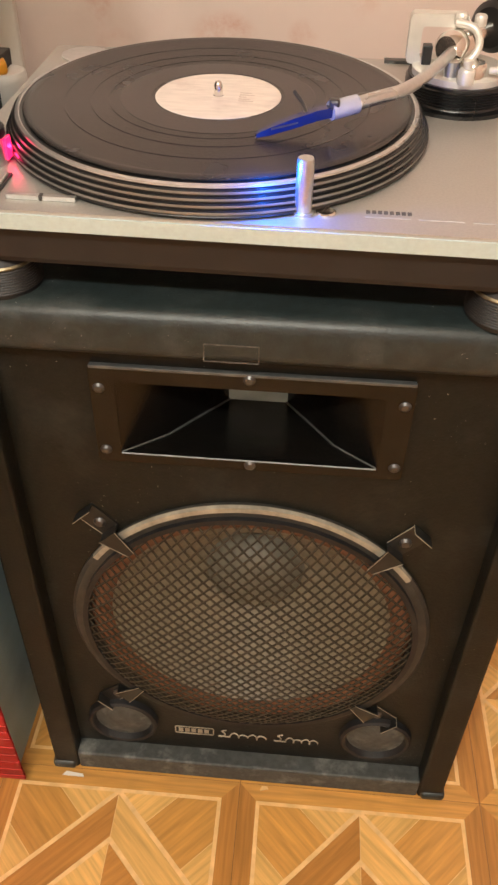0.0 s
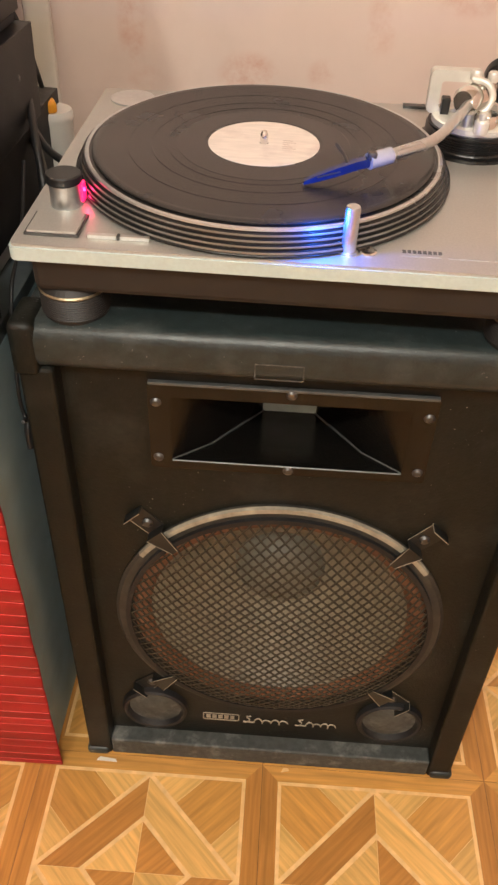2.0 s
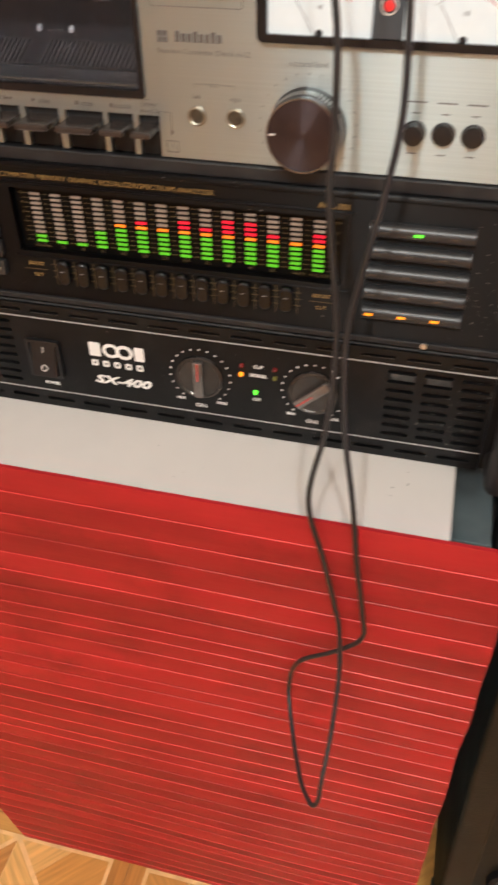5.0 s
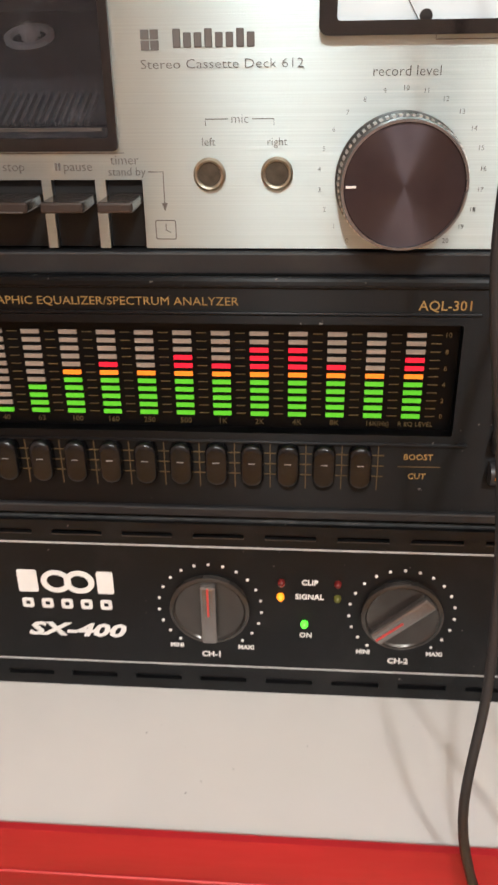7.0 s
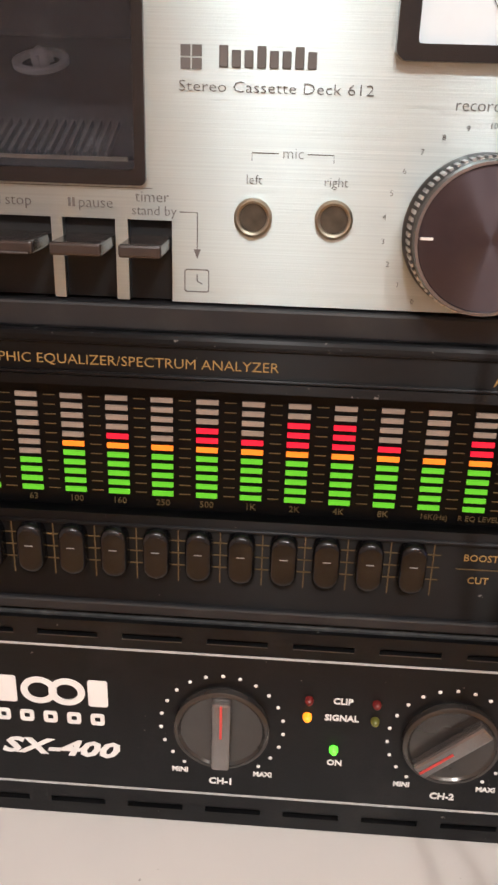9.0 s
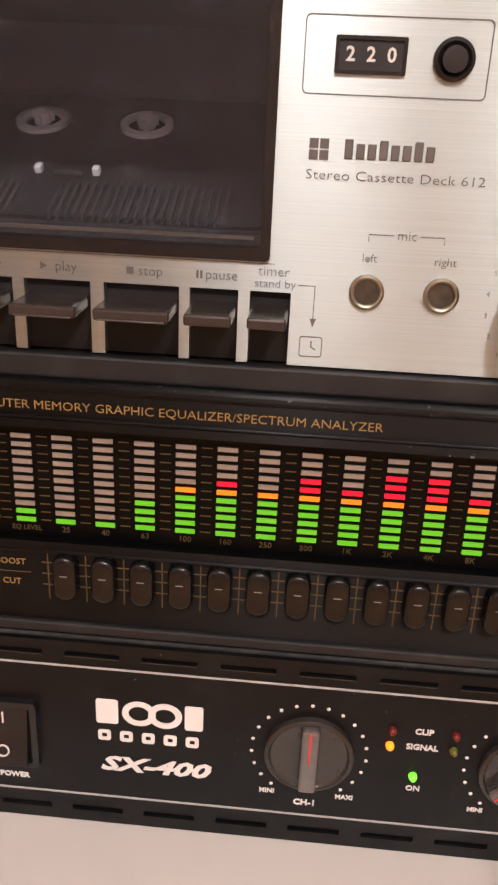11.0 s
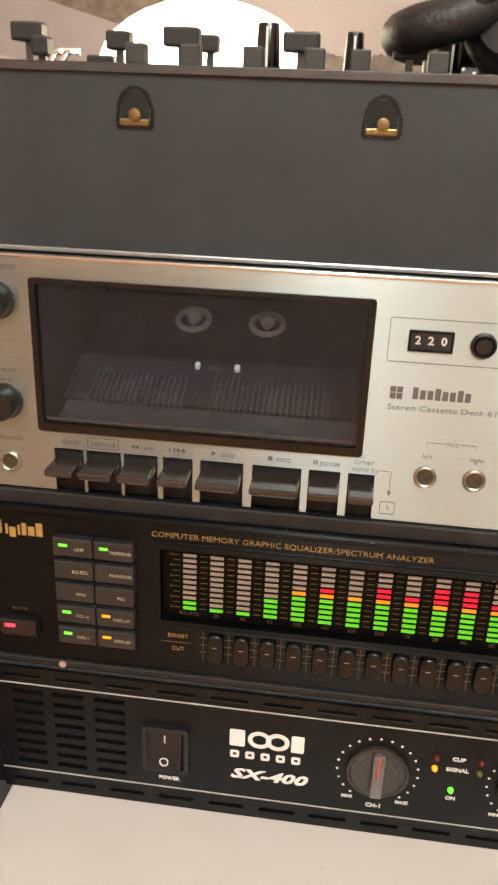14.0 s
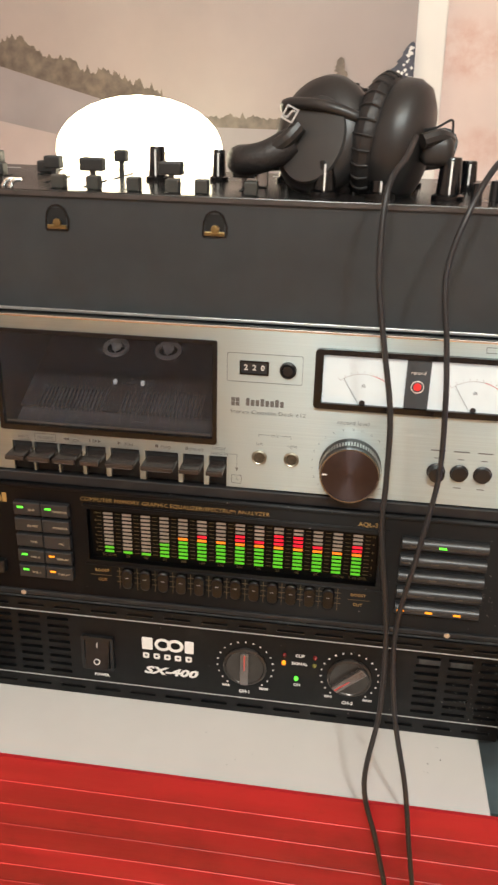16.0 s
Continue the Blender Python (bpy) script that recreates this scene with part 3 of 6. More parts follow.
def speaker():
    s = thing("speaker_cabinet", SPK, "black vinyl covered loudspeaker cabinet, dusty, on parquet-look floor", "loudspeaker")
    W, D, H, REC = 0.263, 0.40, 0.731, 0.024
    side = 0.033
    for x0, x1 in ((-W, -W + side), (W - side, W)):
        part("side_panel", box(BM(), x0, 0, 0.0, x1, D, H - 0.046, 0.004), "speaker_cover", s)
    part("top_panel", box(BM(), -W, -0.002, H - 0.047, W, D, H, 0.014, 4), "speaker_edge", s, "rounded top edge with grey dust", 40)
    part("bottom_panel", box(BM(), -W + side, 0.001, 0.0, W - side, D, 0.036, 0.003), "speaker_dusty", s, "dusty bottom ledge")
    part("back_panel", box(BM(), -W + side, D - 0.02, 0.036, W - side, D, H - 0.047), "speaker_cover", s)
    # front board with the openings for horn, woofer and ports
    CX, CZ, R = -0.003, 0.309, 0.182
    bm = BM()
    hx0, hx1, hz0, hz1 = -0.131, 0.115, 0.556, 0.652
    box(bm, -W + side, REC, 0.556, hx0, REC + 0.018, H - 0.047)
    box(bm, hx1, REC, 0.556, W - side, REC + 0.018, H - 0.047)
    box(bm, hx0, REC, hz1, hx1, REC + 0.018, H - 0.047)
    n = 48
    ring = [(CX + R * math.cos(2 * math.pi * i / n), CZ + R * math.sin(2 * math.pi * i / n)) for i in range(n)]
    x0, x1, z0, z1 = -W + side, W - side, 0.036, 0.556

    def to_edge(px, pz):
        dx, dz = px - CX, pz - CZ
        k = min((x1 - CX) / dx if dx > 1e-9 else 1e9, (x0 - CX) / dx if dx < -1e-9 else 1e9,
                (z1 - CZ) / dz if dz > 1e-9 else 1e9, (z0 - CZ) / dz if dz < -1e-9 else 1e9)
        return (CX + dx * k, CZ + dz * k)
    outer = [to_edge(*q) for q in ring]
    for corner in ((x0, z0), (x0, z1), (x1, z0), (x1, z1)):
        i = min(range(n), key=lambda q: (outer[q][0] - corner[0]) ** 2 + (outer[q][1] - corner[1]) ** 2)
        outer[i] = corner
    frame_ring(bm, outer, ring, REC, REC + 0.018)
    bmesh.ops.remove_doubles(bm, verts=bm.verts, dist=0.0002)
    part("baffle", bm, "speaker_cover", s, "black scuffed front board")
    # tweeter horn
    horn = part("tweeter_horn", frame_ring(BM(), rounded(-0.147, 0.557, 0.133, 0.664, 0.004), rounded(hx0 + 0.006, 0.5675, hx1 - 0.006, hz1 - 0.004, 0.002), REC - 0.006, REC), "horn_black", s, "glossy black plastic horn plate")
    bm = BM()
    a = [(hx0 + 0.006, 0.5675), (hx1 - 0.006, 0.5675), (hx1 - 0.006, hz1 - 0.004), (hx0 + 0.006, hz1 - 0.004)]
    b = [(-0.088, 0.562), (0.071, 0.562), (0.071, 0.652), (-0.088, 0.652)]
    c = [(-0.036, 0.551), (0.023, 0.551), (0.023, 0.600), (-0.036, 0.600)]
    rows = [[bm.verts.new((x, y, z)) for x, z in o] for o, y in ((a, REC - 0.005), (b, REC + 0.030), (c, REC + 0.11))]
    for q0, q1 in zip(rows, rows[1:]):
        for i in range(4):
            bm.faces.new((q0[i], q0[(i + 1) % 4], q1[(i + 1) % 4], q1[i]))
    part("flare", bm, "horn_black", horn, "flared glossy horn mouth")
    # thin pale tubes stand in for light reflected on the rounded horn edges
    for k in (0, 1):
        part("edge_line", tube(BM(), [(a[k][0], REC - 0.0048, a[k][1] + 0.0006), (b[k][0], REC + 0.030, b[k][1] + 0.0010), (c[k][0], REC + 0.107, c[k][1] + 0.0012)], 0.0010, 6, 0), "horn_edge_glint", horn)
    part("edge_line", tube(BM(), [(a[0][0], REC - 0.0058, a[0][1]), (a[1][0], REC - 0.0058, a[1][1])], 0.0008, 6, 0), "horn_edge_glint", horn, "pale line painted as the glint on the lower edge")
    part("edge_line", box(BM(), -0.146, REC - 0.0066, 0.6615, 0.132, REC - 0.001, 0.6648, 0.0008), "horn_edge_glint", horn)
    part("throat", box(BM(), -0.037, REC + 0.108, 0.550, 0.024, REC + 0.110, 0.601), "throat_grey", horn, "pale grey-green throat")
    sc = BM()
    lathe(sc, [(0, 0.003), (0.003, 0.0026), (0.0052, 0.0008), (0.0055, 0), (0, 0)], FRONT, 18)
    first = None
    for x, z in ((-0.139, 0.641), (0.125, 0.641), (-0.139, 0.571), (0.125, 0.571), (-0.008, 0.6585), (-0.006, 0.5625)):
        if first is None:
            first = part("screw", sc, "dark_steel", horn, "", 30)
            first.location = (x, REC - 0.006, z)
        else:
            shared("screw", first.data, horn, (x, REC - 0.006, z))
    # woofer: rim, surround, cone, cap
    M = at(CX, REC, CZ)
    woofer = part("woofer", lathe(BM(), [(0.200, -0.0), (0.200, 0.004), (0.196, 0.007), (0.184, 0.007), (0.181, 0.003), (0.181, -0.018)], M, 72), "basket_rim", s, "round woofer frame, paint worn", 35)
    # paler strip over the upper arc of the rim only
    bm = BM()
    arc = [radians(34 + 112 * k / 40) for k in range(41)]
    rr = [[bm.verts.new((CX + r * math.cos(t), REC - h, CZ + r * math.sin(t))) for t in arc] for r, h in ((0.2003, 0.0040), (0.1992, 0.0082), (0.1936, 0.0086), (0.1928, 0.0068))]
    for q0, q1 in zip(rr, rr[1:]):
        for k in range(40):
            bm.faces.new((q0[k], q0[k + 1], q1[k + 1], q1[k]))
    part("rim_edge", bm, "rim_bright", woofer, "pale upper arc of the rim", 35)
    part("surround", lathe(BM(), [(0.181, -0.004), (0.176, 0.001), (0.170, 0.002), (0.163, -0.001), (0.158, -0.008)], M, 64), "surround", woofer, "reddish brown cloth surround", 60)
    part("cone", lathe(BM(), [(0.158, -0.008), (0.150, -0.020), (0.125, -0.042), (0.09, -0.070), (0.055, -0.096)], M, 64), "cone", woofer, "black paper cone", 60)
    part("dust_cap", lathe(BM(), [(0.060, -0.094), (0.056, -0.079), (0.044, -0.066), (0.025, -0.058), (0, -0.055)], M, 48), "dust_cap", woofer, "grey domed dust cap", 60)
    # protective diamond mesh, slightly domed; worn collects pale strips painting glints on the strands
    bm, worn = BM(), BM()
    GR, pitch, w, th = 0.184, 0.0098, 0.00085, 0.0011

    def dome(x, z):
        r = min(1.0, math.hypot(x, z) / GR)
        return 0.024 * (1 - r ** 4)
    for fam in (1, -1):
        dx, dz = math.cos(radians(47)), fam * math.sin(radians(47))
        nx, nz = -dz, dx
        k = -int(GR / pitch)
        while k * pitch < GR:
            o = k * pitch + 0.0005
            k += 1
            half = math.sqrt(max(0, GR * GR - o * o))
            if half < 0.006:
                continue
            m = max(4, int(half * 2 / 0.011))
            prev = edge = None
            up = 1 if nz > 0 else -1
            for i in range(m + 1):
                t = -half + 2 * half * i / m
                cx, cz = nx * o + dx * t, nz * o + dz * t
                y = REC - 0.009 - dome(cx, cz) - (0.0006 if fam > 0 else 0)
                q = [bm.verts.new((CX + cx + nx * w * sx, y + sy * th + (0.0004 if sx * nz > 0 else 0), CZ + cz + nz * w * sx)) for sx, sy in ((-1, 0), (1, 0), (1, 1), (-1, 1))]
                if prev:
                    for j in range(4):
                        bm.faces.new((prev[j], prev[(j + 1) % 4], q[(j + 1) % 4], q[j]))
                prev = q
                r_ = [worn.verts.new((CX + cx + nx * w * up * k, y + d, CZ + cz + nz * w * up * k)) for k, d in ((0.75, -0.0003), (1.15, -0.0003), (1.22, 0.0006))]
                if edge:
                    for j in (0, 1):
                        worn.faces.new((edge[j], edge[j + 1], r_[j + 1], r_[j]))
                edge = r_
    grille = part("grille", bm, "mesh_metal", s, "expanded metal mesh grille")
    part("strand_edge", worn, "strand_glint", grille, "pale strips painted as glints on the upper strand edges")
    part("grille_rim", lathe(BM(), [(0.187, 0.007), (0.187, 0.0125), (0.181, 0.0125), (0.181, 0.007)], M, 72), "black_matt", grille)
    # four bent clamps
    for ang in (134, 46.5, 222.5, 317):
        ca, sa = math.cos(radians(ang)), math.sin(radians(ang))
        bm = BM()
        prism(bm, [(0.176, -0.0040), (0.190, -0.0085), (0.209, -0.0115), (0.209, 0.0115), (0.190, 0.0085), (0.176, 0.0040)], 0.0128, 0.0146)
        prism(bm, [(0.2075, -0.0115), (0.2090, -0.0115), (0.2090, 0.0115), (0.2075, 0.0115)], 0.0, 0.0140)
        prism(bm, [(0.2080, -0.0115), (0.2440, -0.0125), (0.2440, 0.0125), (0.2080, 0.0115)], 0.0, 0.0018)
        prism(bm, [(0.2425, -0.0125), (0.2440, -0.0125), (0.2440, 0.0125), (0.2425, 0.0125)], 0.0, 0.0130)
        bm.transform(at(CX, REC, CZ) @ pose(0, 0, 0, 0, 0, ang))
        cl = part("clamp", bm, "clamp_steel", s, "bent black metal grille clamp")
        # pale lines paint the light that catches the clamp's edges
        be = BM()
        for q0, q1 in (((0.176, -0.0040, 0.0147), (0.209, -0.0116, 0.0147)), ((0.176, 0.0040, 0.0147), (0.209, 0.0116, 0.0147)), ((0.2433, -0.0126, 0.0131), (0.2433, 0.0126, 0.0131)), ((0.2433, 0.0126, 0.0), (0.2433, 0.0126, 0.0131)), ((0.2090, 0.0116, 0.0018), (0.2433, 0.0126, 0.0018))):
            tube(be, [q0, q1], 0.00045, 5, 0)
        be.transform(at(CX, REC, CZ) @ pose(0, 0, 0, 0, 0, ang))
        part("worn_edge", be, "rim_bright", cl, "pale lines painted as light along the clamp edges")
        part("bolt", lathe(BM(), [(0, 0.004), (0.004, 0.0035), (0.0065, 0.001), (0.0065, 0), (0, 0)], at(CX + 0.222 * ca, REC - 0.0018, CZ + 0.222 * sa), 16), "alu" if ang == 222 else "dark_steel", cl, "", 30)
    # two bass ports with dusty linings
    for x, z in ((-0.165, 0.098), (0.163, 0.104)):
        po = part("bass_port", lathe(BM(), [(0.046, 0.0), (0.045, 0.008), (0.042, 0.0105), (0.039, 0.009), (0.036, 0.0)], at(x, REC, z), 40), "black_matt", s, "round black bass port", 40)
        part("port_tube", lathe(BM(), [(0.0365, 0.0005), (0.030, 0.0008), (0.022, 0.0035), (0.010, 0.0050), (0, 0.0052)], at(x, REC - 0.001, z), 40), "speaker_dusty", po, "dusty grey lining", 60)
    # corner guards
    for sx in (-1, 1):
        bm = BM()
        box(bm, min(sx * (W + 0.003), sx * (W - 0.022)), -0.0045, H - 0.054, max(sx * (W + 0.003), sx * (W - 0.022)), 0.05, H + 0.003, 0.007, 3)
        part("corner_guard", bm, "speaker_cover", s, "black rounded plastic corner", 40)
        bm = BM()
        box(bm, min(sx * (W + 0.003), sx * (W - 0.03)), -0.004, 0.0, max(sx * (W + 0.003), sx * (W - 0.03)), 0.05, 0.016, 0.006, 3)
        part("corner_guard", bm, "speaker_edge", s, "black rounded plastic corner", 40)
    # small plate outline on the top edge, maker's mark as plain bars
    part("name_plate", frame_ring(BM(), rounded(-0.044, 0.689, 0.001, 0.706, 0.001), rounded(-0.043, 0.690, 0.000, 0.705, 0.0005), -0.0024, -0.0015), "faint_line", s, "ghost outline of a lost badge")
    part("badge", frame_ring(BM(), rounded(-0.098, 0.072, -0.046, 0.089, 0.003), rounded(-0.0965, 0.0735, -0.0475, 0.0875, 0.002), REC - 0.001, REC), "rim_bright", s, "outlined emblem as plain bars")
    bm = BM()
    for k in range(5):
        box(bm, -0.093 + k * 0.0085, REC - 0.001, 0.0765, -0.087 + k * 0.0085, REC, 0.0845)
    part("emblem_bar", bm, "rim_bright", s)
    for x0_, x1_, h in ((-0.038, 0.024, 0.017), (0.036, 0.092, 0.017)):
        bm = BM()
        tall = 0.0105
        pts = [(x0_ + 0.0085, REC - 0.0012, 0.078 + tall), (x0_ + 0.0025, REC - 0.0012, 0.078 + tall * 0.75), (x0_ + 0.0070, REC - 0.0012, 0.078 + tall * 0.1), (x0_ + 0.0020, REC - 0.0012, 0.078 - 0.0055), (x0_ - 0.002, REC - 0.0012, 0.078 - 0.004)]
        pts += [(x0_ + 0.010, REC - 0.0012, 0.078 - 0.005)]
        k, span = 0, (x1_ - x0_ - 0.014)
        while k <= 40:
            u = k / 40
            a_ = u * 2 * math.pi * (4 if h > 0 else 3)
            pts.append((x0_ + 0.013 + span * u - 0.0022 * math.sin(a_), REC - 0.0012, 0.0772 - (0.0042 + 0.0016 * math.sin(u * 11)) * math.cos(a_)))
            k += 1
        tube(bm, pts, 0.0010, 6, 3)
        part("script_mark", bm, "rim_bright", s, "flowing pale script drawn as plain loops")


speaker()


def scrap(name, x, y, size, turn, mat, label):
    o = finish(name, plate_low(size), mat)
    o.matrix_world = pose(x, y, -0.0004, 0, 0, turn)
    tagged(o, label, "scrap")


def plate_low(size):
    return prism(BM(), [(0, 0), (size, 0.001), (size * 0.9, 0.005), (0.004, 0.006)], 0, 0.0012)


scrap("paper_scrap", -0.158, 0.5075, 0.03, -3, "trim_white", "thin white paper scrap under the speaker corner")
scrap("wood_chip", 0.112, 0.5095, 0.012, 10, "wood_inlay", "small pale wood chip before the speaker")

# ---- turntable ----
MAT["collar_pale"] = material("collar_pale", (0.5, 0.52, 0.62), 0.2, 0.3, 0.1, 60)
MAT["plate_pale"] = material("plate_pale", (0.66, 0.64, 0.58), 0.35, 0.35, 0.08, 60)
MAT["foot_gold"] = material("foot_gold", (0.30, 0.25, 0.16), 0.35, 0.8, 0.1, 60)
MAT["strobe_grey"] = material("strobe_grey", (0.27, 0.26, 0.24), 0.36, 0.5, 0.1, 60)
TT = pose(-0.155, 0.5145, 0.8115, 2.6, 0, -1.2) @ Matrix.Scale(1.045, 4)   # front left corner of the top; the back stands higher


def plate_flat(outline, z0, z1):
    return prism(BM(), outline, z0, z1)


def turntable():
    t = thing("turntable", TT, "silver direct-drive turntable with black base, standing on loudspeaker", "turntable")
    W, D = 0.453, 0.353
    part("top_plate", plate_flat(rounded(0, 0, W, D, 0.006), -0.012, 0.0), "turntable_silver", t, "silver grey painted top")
    part("edge_trim", plate_flat(rounded(-0.0012, -0.0015, W + 0.0012, D + 0.001, 0.006), -0.0135, -0.0022), "turntable_edge", t, "pale aluminium edge")
    part("base", box(BM(), 0.011, 0.008, -0.0465, W - 0.011, D - 0.008, -0.0135, 0.006), "rubber_base", t, "black rubber base")
    for x, y, low in ((0.036, 0.036, -0.0784), (W - 0.036, 0.036, -0.0784), (0.036, D - 0.036, -0.0910), (W - 0.036, D - 0.036, -0.0910)):
        prof = [(0.0, -0.0465), (0.025, -0.0465), (0.0290, -0.0520)]
        k = 0
        while -0.0545 - k * 0.0022 > low + 0.003:
            z = -0.0545 - k * 0.0022
            prof += [(0.0298, z), (0.0288, z - 0.0011)]
            k += 1
        prof += [(0.0285, low), (0.0, low)]
        f = part("foot", lathe(BM(), prof, Matrix.Translation((x, y, 0)), 40), "rubber_base", t, "ribbed black screw foot")
        part("foot_ring", lathe(BM(), [(0.0290, -0.0515), (0.0303, -0.0528), (0.0296, -0.0543)], Matrix.Translation((x, y, 0)), 40), "foot_gold", f)
    C = Matrix.Translation((0.1866, 0.1694, 0))
    prof = [(0.1692, 0.0015), (0.1698, 0.003)]
    for k in range(4):
        z = 0.0035 + k * 0.0038
        prof += [(0.1694 - k * 0.0021, z), (0.1688 - k * 0.0021, z + 0.0026), (0.1672 - k * 0.0021, z + 0.0030), (0.1672 - k * 0.0021, z + 0.0037)]
    prof += [(0.160, 0.019), (0.158, 0.0205), (0.150, 0.0205), (0, 0.0205)]
    pl = part("platter", lathe(BM(), prof, C, 128), "black_plastic", t, "black rimmed platter with stroboscope bands", 30)
    part("rim_band", lathe(BM(), [(0.1606, 0.0180), (0.1600, 0.0203), (0.1575, 0.0209), (0.1565, 0.0206)], C, 128), "alu", pl, "bright aluminium rim", 30)
    # pale stroboscope bands
    for k in range(4):
        z, r = 0.0042 + k * 0.0038, 0.1694 - k * 0.0021
        part("strobe_band", lathe(BM(), [(r, z), (r + 0.0001, z + 0.0003), (r + 0.0001, z + 0.0015), (r, z + 0.0018)], C, 128), "strobe_grey", pl, "", 40)
    part("spindle", lathe(BM(), [(0.0, 0.0345), (0.0025, 0.033), (0.0036, 0.030), (0.0036, 0.02)], C, 20), "chrome", pl, "", 40)
    # start button, power knob, speed keys
    b = part("start_button", box(BM(), 0.0095, 0.0165, 0.0, 0.0500, 0.0505, 0.004, 0.0012), "turntable_silver", t, "square start button")
    part("button_edge", box(BM(), 0.008, 0.0150, 0.0, 0.0515, 0.0520, 0.0022), "dark_steel", b)
    kn = part("power_knob", lathe(BM(), [(0.0135, 0), (0.0125, 0.020), (0.0, 0.020)], Matrix.Translation((0.0280, 0.0720, 0)), 36), "alu", t, "", 40)
    part("knob_cap", lathe(BM(), [(0.0142, 0.020), (0.0148, 0.021), (0.0148, 0.0265), (0.0138, 0.0275), (0, 0.0275)], Matrix.Translation((0.0280, 0.0720, 0)), 36), "black_plastic", kn, "", 40)
    part("strobe_lamp", box(BM(), 0.0410, 0.071, 0.003, 0.0432, 0.081, 0.018), "strobe_red", kn, "glowing red stroboscope window")
    for x0 in (0.0585, 0.0845):
        part("speed_key", box(BM(), x0, 0.0155, 0, x0 + 0.0235, 0.0200, 0.0035, 0.0006), "alu", t)
    part("speed_lamp", box(BM(), 0.0822, 0.0155, 0, 0.0843, 0.0200, 0.0038), "dark_steel", t)
    # pop-up lamp with blue light
    pp = part("target_lamp", lathe(BM(), [(0.0075, 0), (0.0075, 0.002), (0.0058, 0.0025), (0.0058, 0.036), (0.0052, 0.0385), (0, 0.039)], Matrix.Translation((0.2638, 0.0203, 0)), 28), "alu", t, "aluminium pop-up stylus lamp", 40)
    part("bulb", box(BM(), 0.2592, 0.0245, 0.026, 0.2667, 0.0272, 0.034), "blue_light", pp, "small blue light")
    part("switch_ring", lathe(BM(), [(0.0072, 0), (0.0072, 0.0012), (0.0058, 0.0018), (0.0045, 0.0012), (0, 0.0012)], Matrix.Translation((0.2790, 0.0225, 0)), 28), "chrome", t, "", 40)
    # adaptor well at the back
    part("adaptor", lathe(BM(), [(0.0235, 0), (0.0235, 0.0014), (0.0215, 0.0020), (0.012, 0.0006), (0.004, 0.0016), (0, 0.0016)], Matrix.Translation((0.0352, 0.3240, 0)), 40), "alu", t, "round single adaptor in its well", 40)
    part("hinge_plate", box(BM(), 0.085, D - 0.012, 0, 0.125, D - 0.004, 0.002), "dark_steel", t)
    part("hinge_plate", box(BM(), 0.325, D - 0.012, 0, 0.365, D - 0.004, 0.003), "dark_steel", t)
    # maker's mark as plain bars
    bm = BM()
    for k in range(8):
        box(bm, 0.3065 + k * 0.0040, 0.0255, 0.0, 0.3093 + k * 0.0040, 0.0300, 0.0004)
    part("brand_bar", bm, "dark_print", t)
    for k in range(3):
        part("print_bar", box(BM(), 0.3060 + k * 0.036, 0.0200, 0.0, 0.336 + k * 0.036, 0.0212, 0.0004), "grey_line", t)
    # tonearm
    px, py = 0.385, 0.254
    P = Matrix.Translation((px, py, 0))
    prof = [(0.052, 0), (0.052, 0.003), (0.046, 0.004)]
    for k in range(7):
        prof += [(0.0455, 0.005 + k * 0.0022), (0.0440, 0.0061 + k * 0.0022)]
    prof += [(0.044, 0.0215), (0.0, 0.0215)]
    base = part("arm_base", lathe(BM(), prof, P, 56), "black_plastic", t, "black ribbed height ring", 30)
    part("arm_plate", lathe(BM(), [(0.041, 0.0215), (0.041, 0.0265), (0.038, 0.028), (0.0, 0.028)], P, 48), "plate_pale", base, "pale arm board", 30)
    arm = part("tonearm", tube(BM(), [(0.3840, 0.258, 0.044), (0.3720, 0.232, 0.0435), (0.3585, 0.1985, 0.043), (0.3440, 0.166, 0.0425), (0.3290, 0.1425, 0.042), (0.3110, 0.1255, 0.042), (0.2900, 0.1110, 0.040)], 0.0048, 12, 8), "alu", t, "S-shaped silver tonearm", 50)
    part("locking_collar", tube(BM(), [(0.2955, 0.1148, 0.0405), (0.2770, 0.1030, 0.0388)], 0.0068, 16, 0), "collar_pale", arm, "", 40)
    # gimbal, counterweight, lift
    g = part("gimbal", frame_ring(BM(), rounded(px - 0.047, 0.026, px + 0.002, 0.066, 0.005), rounded(px - 0.036, 0.031, px - 0.008, 0.056, 0.003), py + 0.004, py + 0.016), "plate_pale", t, "pale metal bearing yoke")
    part("bearing", lathe(BM(), [(0.0, 0.022), (0.010, 0.022), (0.013, 0.018), (0.013, -0.014), (0.010, -0.018), (0, -0.018)], Matrix.Translation((px - 0.004, py + 0.000, 0.045)) @ pose(0, 0, 0, 90, 0, -36), 28), "chrome", g, "", 40)
    part("yoke_arm", tube(BM(), [(px - 0.010, py - 0.004, 0.062), (px + 0.004, py - 0.010, 0.060), (px + 0.010, py - 0.014, 0.050), (px + 0.006, py - 0.018, 0.040), (px - 0.004, py - 0.020, 0.034)], 0.0032, 12, 6), "plate_pale", g, "", 60)
    for bx, bz in ((px - 0.006, 0.066), (px + 0.010, 0.065)):
        part("pivot_screw", lathe(BM(), [(0.0052, 0), (0.0052, 0.007), (0.0040, 0.0085), (0, 0.0085)], Matrix.Translation((bx, py + 0.002, bz - 0.006)), 20), "plate_pale", g, "", 40)
    cw = [(0.0, -0.016), (0.0195, -0.016), (0.0205, -0.0145)]
    for k in range(9):
        cw += [(0.0210, -0.012 + k * 0.0026), (0.0203, -0.0107 + k * 0.0026)]
